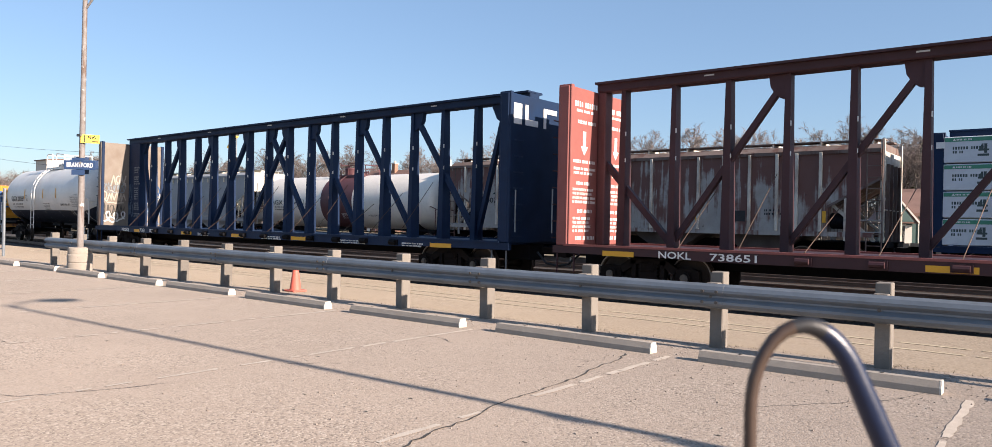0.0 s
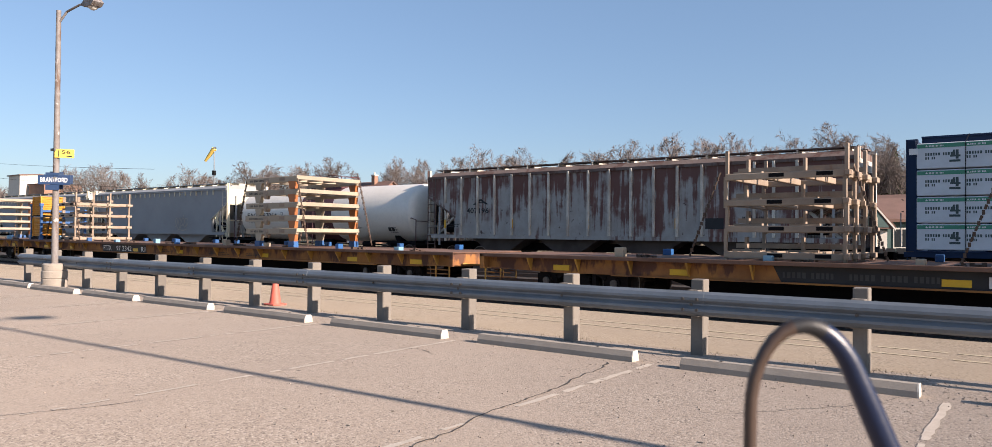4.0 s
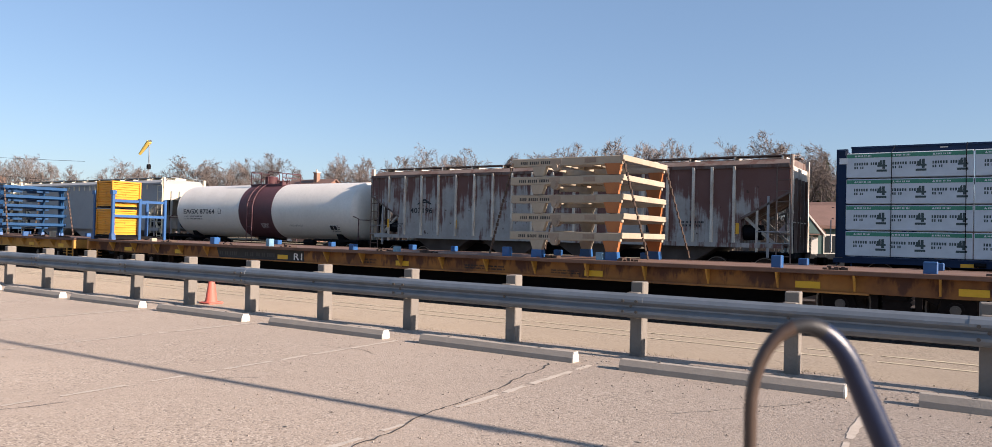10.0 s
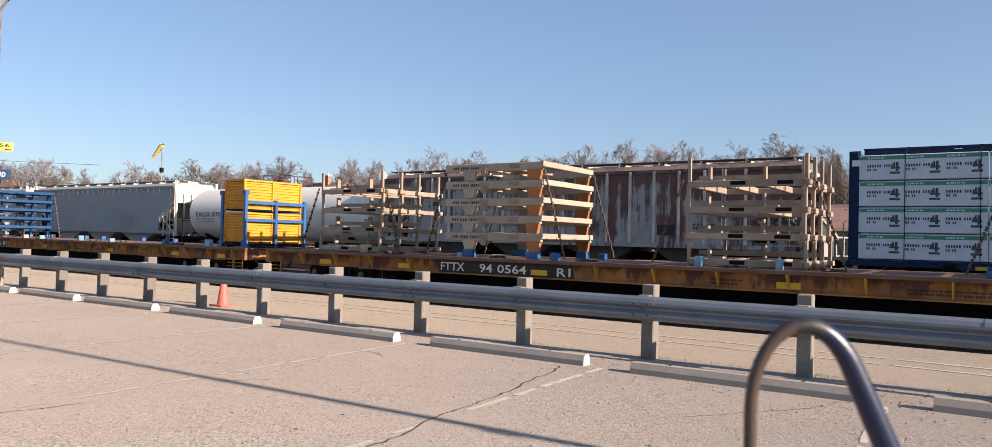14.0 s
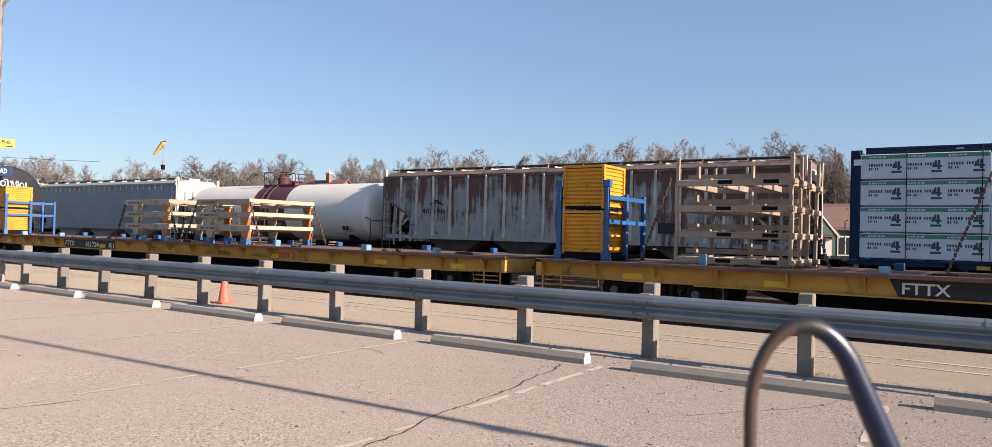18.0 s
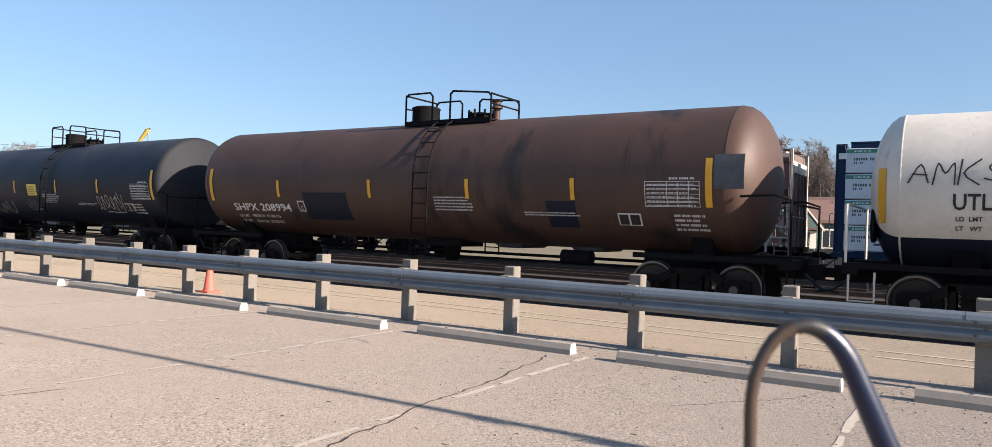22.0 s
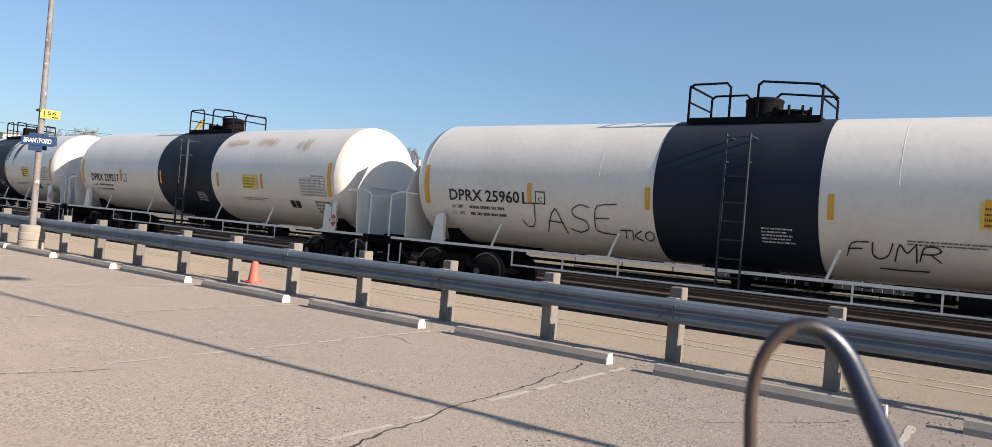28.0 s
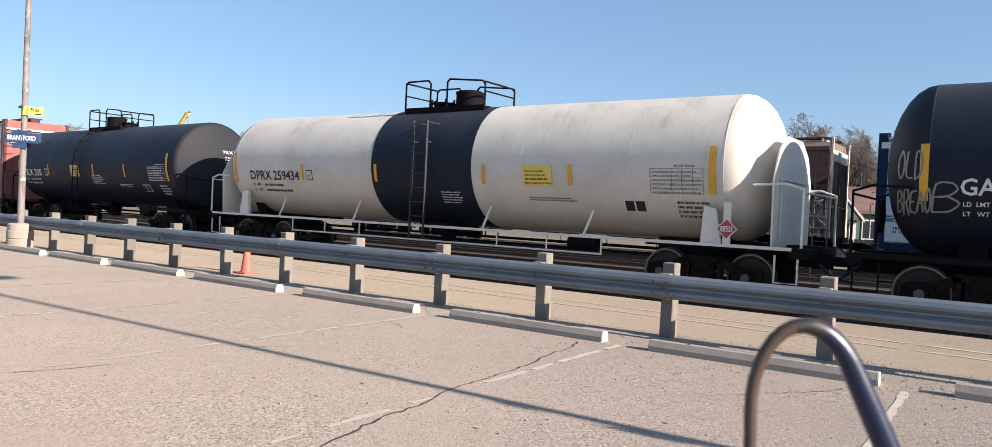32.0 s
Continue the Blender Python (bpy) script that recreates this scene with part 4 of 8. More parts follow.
STROKES["L"] = (((0.1, 1), (0, 0.05), (0.8, 0)),)
STROKES["D"] = (((0.05, 0), (0, 1), (0.6, 0.9), (0.85, 0.5), (0.6, 0.1), (0.05, 0)),)
STROKES["B"] = (((0.05, 0), (0, 1), (0.6, 0.98), (0.8, 0.75), (0.5, 0.52), (0.05, 0.5)), ((0.5, 0.52), (0.95, 0.3), (0.6, 0), (0.05, 0)))
STROKES["_"] = (((0, 0.1), (0.5, 0.0), (1, 0.15)),)


def tag(words, x0, x1, z0, z1, w=0.035, seed=1, lean=0.12):
    """Letters sprayed in single strokes, with rounded joints."""
    rnd = random.Random(seed)
    s = Shape()
    step = (x1 - x0) / len(words)
    for k, ch in enumerate(words):
        top, low = z1 - rnd.uniform(0, 0.16) * (z1 - z0), z0 + rnd.uniform(0, 0.16) * (z1 - z0)
        for stroke in STROKES[ch]:
            pts = []
            for (ax, az), (bx, bz) in zip(stroke, stroke[1:]):
                for q in (0, 0.34, 0.67):
                    pts.append((ax + (bx - ax) * q, az + (bz - az) * q))
            pts.append(stroke[-1])
            if len(pts) > 4:  # round the corners
                pts = [pts[0]] + [((a[0] + 2 * b[0] + c[0]) / 4, (a[1] + 2 * b[1] + c[1]) / 4) for a, b, c in zip(pts, pts[1:], pts[2:])] + [pts[-1]]
            pts = [(x0 + step * (k + 0.92 * px + lean * pz), low + (top - low) * pz) for px, pz in pts]
            for (xa, za), (xb, zb) in zip(pts, pts[1:]):
                d = math.hypot(xb - xa, zb - za) or 1
                ww = w * rnd.uniform(0.85, 1.1)
                kx, kz = -(zb - za) / d * ww / 2, (xb - xa) / d * ww / 2
                ex, ez = (xb - xa) / d * ww * 0.3, (zb - za) / d * ww * 0.3
                s.poly([(xa - kx - ex, 0, za - kz - ez), (xb - kx + ex, 0, zb - kz + ez), (xb + kx + ex, 0, zb + kz + ez), (xa + kx - ex, 0, za + kz - ez)], [(0, 1, 2, 3)])
    return s


def bubbles(x0, x1, z0, z1, seed, count=10):
    """Fat swollen letters side by side, with slits and counters left open between the lobes."""
    rnd = random.Random(seed)
    s = Shape()
    w = (x1 - x0) / count
    n = 22
    for k in range(count):
        cx, a, b = x0 + w * (k + 0.5), w * rnd.uniform(0.5, 0.58), (z1 - z0) / 2 * rnd.uniform(0.86, 1.0)
        cz = (z0 + z1) / 2 + rnd.uniform(-0.05, 0.05)
        ph, lean = rnd.uniform(0, 6), rnd.uniform(-0.12, 0.2)
        notch = rnd.choice((0.25, 0.75, 0.5, None))
        pts = []
        for i in range(n):
            t = 2 * math.pi * i / n
            r = 1 + 0.07 * math.sin(2 * t + ph)
            if notch is not None:  # a dent where two lobes of the letter meet
                r -= 0.34 * math.exp(-((t / (2 * math.pi) - notch) * 13) ** 2)
            c, d = math.cos(t), math.sin(t)
            px, pz = a * math.copysign(abs(c) ** 0.6, c) * r, b * math.copysign(abs(d) ** 0.55, d) * r
            pts.append((cx + px + lean * pz, 0, cz + pz))
        for q in (1.0, 0.6, 0.22):
            s.v += [(cx + (x - cx) * q, 0, cz + (z - cz) * q) for x, _, z in pts]
        o = len(s.v) - 3 * n
        kind = rnd.randrange(4)
        for i in range(n):
            j = (i + 1) % n
            s.f.append((o + i, o + j, o + n + j, o + n + i))
            if not (kind == 0 and i in (4, 5, 16)) and not (kind == 1 and i in (0, 10, 11)) and not (kind == 2 and i in (15, 16)):
                s.f.append((o + n + i, o + n + j, o + 2 * n + j, o + 2 * n + i))
        if kind:
            s.v.append((cx, 0, cz))
            s.f += [(o + 2 * n + i, o + 2 * n + (i + 1) % n, o + 3 * n) for i in range(n)]
    return s


def stroke_line(s, pts, w):
    """Adds one running line of even width."""
    for (xa, za), (xb, zb) in zip(pts, pts[1:]):
        d = math.hypot(xb - xa, zb - za) or 1
        kx, kz = -(zb - za) / d * w / 2, (xb - xa) / d * w / 2
        ex, ez = (xb - xa) / d * w * 0.3, (zb - za) / d * w * 0.3
        s.poly([(xa - kx - ex, 0, za - kz - ez), (xb - kx + ex, 0, zb - kz + ez), (xb + kx + ex, 0, zb + kz + ez), (xa + kx - ex, 0, za + kz - ez)], [(0, 1, 2, 3)])


def lobes(x0, x1, z0, z1, seed, count, w=0.028):
    """Outlines of swollen letters: tall rounded lobes side by side, and a round one at each end."""
    rnd = random.Random(seed)
    s = Shape()
    step = (x1 - x0) / count
    for k in range(count):
        tall = 0.5 if k == count - 1 else 0.72 if k == 0 else rnd.uniform(0.78, 0.95)
        cx, cz = x0 + step * (k + 0.5), (z1 - (z1 - z0) * tall / 2 if k == 0 else z0 + (z1 - z0) * tall / 2)
        a, b = step * (0.75 if k in (0, count - 1) else 0.52), (z1 - z0) * tall / 2
        ph = rnd.uniform(0, 6)
        pts = []
        for i in range(23):
            t = 2 * math.pi * i / 20 + 0.7
            c, d = math.cos(t), math.sin(t)
            q = 1 + 0.06 * math.sin(2 * t + ph)
            pts.append((cx + a * math.copysign(abs(c) ** 0.75, c) * q + 0.12 * b * d, cz + b * math.copysign(abs(d) ** 0.8, d) * q))
        stroke_line(s, pts, w)
        stroke_line(s, [(cx - 0.1 * a, cz + 0.4 * b), (cx + 0.05 * a, cz - 0.15 * b)], w)
    return s


# ---- tank cars ----
def tank_car(front, rear, R, zc, shell_m, label, marks="", num=(0, 0), ink=M_BLACK, band=None, lower=None, trim=M_DARK, rail_m=M_DARK, seed=1, dome=0.0, shield=False, refl=(), side_walk=False,
             panel=True, sign=None, graffiti=(), placard=None, inset=0.45, bogie_in=1.95, head=0.5, mark_z=-0.49, lines=None, patch=None, lad=0.0, head_tag=False, short=(-0.48, -0.04), reach=(0.0, 0.0), house_x=None, pipe=None, num_h=0.26):
    """A tank car with its sill ends at front and rear. num, band, refl, sign and graffiti give places along the train (u)."""
    u = (front + rear) / 2
    half = (front - rear) / 2
    car = thing("tank_car", label, "tank car", "tank cars")
    h = half - inset
    x0, x1 = -h + head - reach[1], h - head + reach[0]
    LX = lambda f: -h + f * 2 * h
    U = lambda v: v - u
    domed = head > 0.45
    if domed:
        headp = [(head * math.sin(radians(q)), R * math.cos(radians(q)) ** 0.96) for q in (0, 12, 24, 36, 48, 58, 68, 76, 82, 86)] + [(head, 0.01)]
    else:  # a tight knuckle, then a shallow dish
        headp = [(0, R), (0.05, R - 0.006), (0.1, R - 0.03), (0.14, R - 0.07), (0.16, R - 0.12)]
        headp += [(0.16 + (head - 0.16) * (1 - q * q), (R - 0.12) * q) for q in (0.9, 0.75, 0.55, 0.35, 0.15, 0.008)]
    if lower:
        za = math.degrees(math.acos(max(-1, min(1, (lower[0] - zc) / R))))
        part("upper_shell", Shape().lathe_x([(x0, R), (x1, R)], zc, 40, -za, za), shell_m, car, "", True)
        part("lower_shell", Shape().lathe_x([(x0, R), (x1, R)], zc, 40, za, 360 - za), lower[1], car, "black lower shell", True)
        for sg in (1, -1):
            part("tank_head", Shape().lathe_x([((x1 if sg > 0 else x0) + sg * x, r) for x, r in headp], zc, 40, -za, za), shell_m, car, "", True)
            part("tank_head", Shape().lathe_x([((x1 if sg > 0 else x0) + sg * x, r) for x, r in headp], zc, 40, za, 360 - za), lower[1], car, "black lower head", True)
    else:
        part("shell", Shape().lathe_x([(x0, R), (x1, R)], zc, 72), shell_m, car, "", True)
        for sg in (1, -1):
            part("tank_head", Shape().lathe_x([((x1 if sg > 0 else x0) + sg * x, r) for x, r in headp], zc, 72), M_TEND if shell_m is M_TBLACK else shell_m, car, "black tank head in a paler, sunlit tone" if shell_m is M_TBLACK else "", True)
    # weld seams standing slightly proud
    for f in (0.17, 0.33, 0.5, 0.67, 0.83):
        x = LX(f)
        part("weld_seam", Shape().lathe_x([(x - 0.014, R - 0.001), (x - 0.006, R + 0.0025), (x + 0.006, R + 0.0025), (x + 0.014, R - 0.001)], zc, 48), shell_m, car, "", True)
    for x in (x0, x1):
        part("weld_seam", Shape().lathe_x([(x - 0.02, R - 0.001), (x - 0.01, R + 0.004), (x + 0.01, R + 0.004), (x + 0.02, R - 0.001)], zc, 48), shell_m, car, "", True)
    if band:
        a, b = U(band[0]), U(band[1])
        part("painted_band", Shape().lathe_x([(a, R - 0.01), (a, R + 0.008), (b, R + 0.008), (b, R - 0.01)], zc, 72), band[2], car, "dark painted band round the tank", True)
    # manway, valve housing, platform and railing on top
    top = zc + R
    xd = dome
    hx = house_x if house_x is not None else -0.35 if seed % 3 else 0.35
    if pipe is not None:
        part("vent_pipe", Shape().lathe_z([(top - 0.1, 0.09), (top + 0.28, 0.09), (top + 0.3, 0.15), (top + 0.34, 0.15), (top + 0.36, 0.1), (top + 0.46, 0.1), (top + 0.48, 0.15), (top + 0.52, 0.13)], xd + pipe, 0, 12), rail_m if shell_m is not M_TBROWN else M_TBROWN, car, "capped vent pipe", True)
    part("platform", Shape().box(xd - 1.3, xd + 1.3, -0.62, 0.62, top - 0.06, top - 0.02).box(xd - 1.3, xd + 1.3, -0.66, -0.6, top - 0.12, top + 0.0).box(xd - 1.3, xd + 1.3, 0.6, 0.66, top - 0.12, top), rail_m, car, "grating platform")
    part("valve_housing", Shape().lathe_z([(top - 0.1, 0.36), (top + 0.36, 0.36), (top + 0.4, 0.38), (top + 0.43, 0.37), (top + 0.46, 0.3)], xd + hx, 0, 20), rail_m, car, "round valve housing", True)
    part("manway", Shape().lathe_z([(top - 0.1, 0.27), (top + 0.13, 0.27), (top + 0.15, 0.31), (top + 0.19, 0.31), (top + 0.22, 0.12)], xd + (0.62 if hx < 0.1 else -0.5), 0, 16), rail_m, car, "", True)
    lugs = Shape()
    for k in range(8):
        q = 2 * math.pi * k / 8
        mx = xd + (0.62 if hx < 0.1 else -0.5)
        lugs.cyl((mx + 0.33 * math.cos(q), 0.33 * math.sin(q), top + 0.06), (mx + 0.33 * math.cos(q), 0.33 * math.sin(q), top + 0.27), 0.028, 6)
    tagged(part("bolt_ring", lugs, rail_m, car), "swing bolts round the hatch", kind="stuff")
    for k, (a, b) in enumerate(((-1.3, -0.45), (0.1, 1.3))):
        for y in (-0.64, 0.64):
            pts = [(xd + a, y, top - 0.1), (xd + a, y, top + 0.62), (xd + a + 0.08, y, top + 0.69), (xd + b - 0.08, y, top + 0.69 - 0.1 * k), (xd + b, y, top + 0.6 - 0.1 * k), (xd + b, y, top - 0.1)]
            grab(car, pts, rail_m, 0.026, "railing")
        grab(car, [(xd + a, -0.64, top + 0.66), (xd + a, 0.64, top + 0.66)] if k == 0 else [(xd + b, -0.64, top + 0.56), (xd + b, 0.64, top + 0.56)], rail_m, 0.024, "railing")
        grab(car, [(xd + a, -0.64, top + 0.33), (xd + a, 0.64, top + 0.33)] if k == 0 else [(xd + b, -0.64, top + 0.33), (xd + b, 0.64, top + 0.33)], rail_m, 0.02, "railing")
    # ladder on the near and far side
    for sy in (-1, 1):
        s = Shape()
        for dx in (lad - 0.42, lad + 0.02):
            if not side_walk:  # rails bent round the shell
                pts = [(xd + dx, sy * (R + 0.1) * math.sin(radians(q)), zc + (R + 0.1) * math.cos(radians(q))) for q in range(24, 96, 9)]
                pts.append((xd + dx, sy * (R + 0.1), 0.75))
                s.tube(pts, 0.022, 6)
            else:  # straight flat rails, stayed to the shell near the top
                s.box(xd + dx - 0.012, xd + dx + 0.012, min(sy * (R + 0.07), sy * (R + 0.13)), max(sy * (R + 0.07), sy * (R + 0.13)), 0.75, zc + 1.03)
                s.cyl((xd + dx, sy * (R + 0.1), zc + 0.98), (xd + dx, sy * R * 0.7, zc + 0.98), 0.016, 6)
                s.cyl((xd + dx, sy * (R + 0.1), zc + 0.5), (xd + dx, sy * R * 0.85, zc + 0.5), 0.016, 6)
        for q in () if side_walk else range(30, 95, 14):
            y, z = sy * (R + 0.1) * math.sin(radians(q)), zc + (R + 0.1) * math.cos(radians(q))
            s.cyl((xd + lad - 0.42, y, z), (xd + lad + 0.02, y, z), 0.016, 6)
        for z in (zc + 0.96, zc + 0.62, zc + 0.22) if side_walk else ():
            s.cyl((xd + lad - 0.42, sy * (R + 0.1), z), (xd + lad + 0.02, sy * (R + 0.1), z), 0.016, 6)
        for z in (2.35, 2.0, 1.65, 1.3, 0.95):
            s.cyl((xd + lad - 0.42, sy * (R + 0.1), z), (xd + lad + 0.02, sy * (R + 0.1), z), 0.016, 6)
        part("ladder", s, shell_m if lower else M_LADDER if side_walk else rail_m, car, "welded steel ladder")
    # underframe
    for sg in (1, -1):
        e = sg * half
        part("stub_sill", Shape().box(min(e, e - sg * 3.2), max(e, e - sg * 3.2), -0.33, 0.33, 0.72, 1.12), trim, car)
        part("saddle", Shape().prism_x([(-0.7, 0.95), (0.7, 0.95), (0.97, zc - 1.08), (0.7, zc - 1.24), (0, zc - R + 0.02), (-0.7, zc - 1.24), (-0.97, zc - 1.08)], min(e - sg * 1.6, e - sg * 2.0), max(e - sg * 1.6, e - sg * 2.0)), trim, car)
        part("end_sill", Shape().box(min(e, e - sg * 0.25), max(e, e - sg * 0.25), -1.45, 1.45, 0.9, 1.08, 0.01), trim, car)
        for y in (-1.46, 1.36):
            part("side_sill", Shape().box(min(e, e - sg * 3.0), max(e, e - sg * 3.0), y, y + 0.1, 1.0, 1.1), trim, car)
        part("end_platform", Shape().box(min(e, e - sg * 0.9), max(e, e - sg * 0.9), -1.36, 1.36, 1.04, 1.07), trim, car, "open grating walkway")
        bogie(car, e - sg * bogie_in, u)
        coupler(car, e, sg)
        gm = rail_m if not lower else shell_m
        if side_walk:
            gm = M_TWHITE
        for y in (-1.4, 1.4):
            if lower and sg < 0:
                grab(car, [(e - sg * 0.05, y, 1.0), (e - sg * 0.05, y, 2.1)], gm, 0.026)
            else:
                grab(car, [(e - sg * 0.05, y, 1.0), (e - sg * 0.05, y, 2.15), (e - sg * 0.35, y, 2.25), (e - sg * 0.95, y, 2.22)], gm, 0.026)
            grab(car, [(e - sg * 0.1, y, 0.95), (e - sg * 0.1, y, 0.45), (e - sg * 0.5, y, 0.45), (e - sg * 0.5, y, 0.95)], gm, 0.022, "step")
        grab(car, [(e - sg * 0.05, -1.4, 2.1), (e - sg * 0.05, 1.4, 2.1)], gm, 0.022)
        if sg > 0:
            continue
        w = Shape()
        m = 16
        w.cyl((e - sg * 0.42, -0.62, 1.75), (e - sg * 0.36, -0.62, 1.75), 0.3, m).cyl((e - sg * 0.36, -0.62, 1.75), (e - sg * 0.33, -0.62, 1.75), 0.06, 8)
        part("brake_wheel", w, trim if not side_walk else M_TWHITE, car)
    part("brake_rod", Shape().cyl((-h + 1.5, -0.2, 0.75), (h - 1.5, -0.2, 0.75), 0.03, 6).cyl((-h + 1.5, 0.3, 0.85), (h - 1.5, 0.3, 0.85), 0.04, 6), trim, car)
    part("bottom_outlet", Shape().lathe_z([(0.62, 0.16), (0.8, 0.2), (zc - R + 0.1, 0.28)], xd - 0.15, 0, 14).box(xd - 0.75, xd + 0.45, -0.5, 0.5, zc - R - 0.12, zc - R + 0.06), trim, car)
    part("brake_cylinder", Shape().cyl((half * 0.42, -0.7, 0.9), (half * 0.42 + 0.7, -0.7, 0.9), 0.16, 12), trim, car)
    if side_walk:
        for y in (-1.44, 1.44):
            part("running_rail", Shape().box(-half + 0.2, half - 0.2, y - 0.03, y + 0.03, 1.04, 1.1), M_TWHITE, car, "white side running rail")
            grab(car, [(-half * 0.55, y, 0.72), (half * 0.55, y, 0.72)], M_TWHITE, 0.022)
            for f in (-0.55, -0.4, -0.25, 0.25, 0.4, 0.55):
                grab(car, [(half * f, y, 1.06), (half * f, y, 0.7)], M_TWHITE, 0.02, "hanger")
            for f in (-0.62, -0.28, 0.2, 0.5):
                part("strut", Shape().cyl((half * f, y, 1.06), (half * f + 0.18, y * 0.93, 1.62), 0.028, 6), M_TWHITE, car)
        for sg in (1, -1):
            e = sg * half
            part("bracket", Shape().prism([(e - sg * 1.9, 1.08), (e - sg * 1.5, 1.08), (e - sg * 1.62, 1.75), (e - sg * 1.85, 1.8)][::sg], -1.42, -1.32), M_TWHITE, car)
    if shield:
        for sg in (1, -1):
            xs = sg * (h + 0.05)
            out = [(-1.36, 1.08), (1.36, 1.08), (1.42, 2.3), (1.1, 2.9), (0.55, 3.2), (-0.55, 3.2), (-1.1, 2.9), (-1.42, 2.3)]
            part("head_shield", Shape().prism_x(out, min(xs, xs - sg * 0.03), max(xs, xs - sg * 0.03)), M_TWHITE, car, "white steel head shield")
            grab(car, [(xs + sg * 0.03, -1.0, 1.2), (xs + sg * 0.03, -1.0, 2.35), (xs + sg * 0.03, 0.9, 2.35)], M_TGREY, 0.02, "shield_rail")
    # markings
    def lay(sh, lift=0.012):
        """Lays a flat piece on the near side, following the heads where it reaches past the barrel."""
        sh = cut(sh, 0.1)
        out = []
        for x, y, z in sh.v:
            r = R if x0 <= x <= x1 else float(np.interp(x - x1 if x > x1 else x0 - x, [q[0] for q in headp], [q[1] for q in headp]))
            q = max(-0.99, min(0.99, (z - zc) / r))
            out.append((x, -(r + lift) * math.sqrt(1 - q * q), zc + (r + lift) * q))
        sh.v = out
        return sh

    for k, v in enumerate(refl):
        lo, hi, w = (-0.6, 0.32, 0.13) if k in (0, len(refl) - 1) else (*short, 0.1)
        part("reflector", lay(rect(U(v) - w / 2, U(v) + w / 2, zc + lo, zc + hi), 0.016), M_YELREF, car, "yellow reflective strip")
    if marks:
        a, b = U(num[0]), U(num[1])
        whole = fit_text(marks, a, b, zc + mark_z, num_h)
        at = a + (b - a) * 0.42
        for side in (True, False):  # the owner's mark and the number
            keep = [f for f in whole.f if (whole.v[f[0]][0] < at) == side]
            if keep:
                word = Shape()
                word.v, word.f = list(whole.v), keep
                ids = sorted({q for f in keep for q in f})
                back = {q: w for w, q in enumerate(ids)}
                word.v, word.f = [whole.v[q] for q in ids], [tuple(back[q] for q in f) for f in keep]
                part("car_number", lay(word), ink, car, "painted reporting mark and number")
        if lines:
            for k, row in enumerate(lines):
                part("small_print", lay(fit_text(row, a + 0.05, a + 0.05 + 0.72 * (b - a), zc + mark_z - 0.18 - 0.15 * k, 0.075)), ink, car)
        else:
            for k, row in enumerate(("LD  LMT", "LT   WT")):
                z = zc + mark_z - 0.18 - 0.15 * k
                part("small_print", lay(fit_text(row, a + 0.05, a + 0.42, z, 0.07)), ink, car)
                part("small_print", lay(bars(a + 0.6, a + 1.65, z, 0.07, 1, 0.9, seed + k)), ink, car)
    if patch:
        a, b = U(patch[0]), U(patch[1])
        sh = Shape().poly([(a + 0.25, 0, patch[2]), (b, 0, patch[2]), (b - 0.25, 0, patch[3]), (a, 0, patch[3])], [(0, 1, 2, 3)])
        part("faded_patch", wrap(cut(sh, 0.1), zc, R, 0.014), M_SIGNYEL, car, "faded yellow painted patch")
    if marks:
        b = U(num[1])
        x = b + 0.3
        part("plate_box", lay(rect(x, x + 0.26, zc + mark_z, zc + mark_z + 0.28), 0.008), ink, car)
        part("plate_box", lay(rect(x + 0.025, x + 0.235, zc + mark_z + 0.025, zc + mark_z + 0.255), 0.012), shell_m, car)
        part("plate_letter", lay(fit_text("C", x + 0.08, x + 0.18, zc + mark_z + 0.05, 0.1), 0.015), ink, car)
    if panel:
        a = U(refl[-1]) - 1.27 if refl else h - 1.62
        grid = Shape()
        for k in range(7):
            q = rect(a, a + 1.1, zc - 0.6 + 0.08 * k, zc - 0.592 + 0.08 * k)
            grid.poly(q.v, q.f)
        for e in (0.0, 0.45, 0.66, 0.88, 1.09):
            q = rect(a + e, a + e + 0.01, zc - 0.6, zc - 0.112)
            grid.poly(q.v, q.f)
        part("table_grid", lay(grid, 0.012), M_FADED if ink is M_BLACK else ink, car, "ruled table of stencilled figures")
        part("table_text", lay(bars(a + 0.05, a + 1.05, zc - 0.585, 0.48, 6, 0.3, seed + 5), 0.014), M_FADED if ink is M_BLACK else ink, car)
        part("table_title", lay(bars(a + 0.5, a + 1.05, zc - 0.08, 0.05, 1, 0.8, seed + 6), 0.014), M_FADED if ink is M_BLACK else ink, car)
    part("stencil", lay(bars(U(band[1]) - 1.0, U(band[1]) - 0.45, zc - 0.95, 0.3, 5, 0.45, seed + 1)) if band else lay(bars(LX(0.53), LX(0.6), zc - 0.75, 0.35, 5, 0.45, seed + 1)), M_WHITE if band else ink, car)
    part("stencil", lay(bars(LX(0.68), LX(0.76), zc - 0.82, 0.1, 2, 0.5, seed + 2)), ink, car)
    part("stencil", lay(bars(LX(0.89), LX(0.93), zc - 1.05, 0.35, 4, 0.5, seed + 3)), ink, car)
    a = (U(refl[-1]) - 1.9) if refl else h - 1.7
    part("test_plate", lay(rect(a, a + 0.5, zc - 0.98, zc - 0.74), 0.007), M_WHITE, car)
    for k in range(2):
        part("test_plate", lay(rect(a + 0.03 + 0.24 * k, a + 0.23 + 0.24 * k, zc - 0.96, zc - 0.76), 0.02), M_BLACK, car)
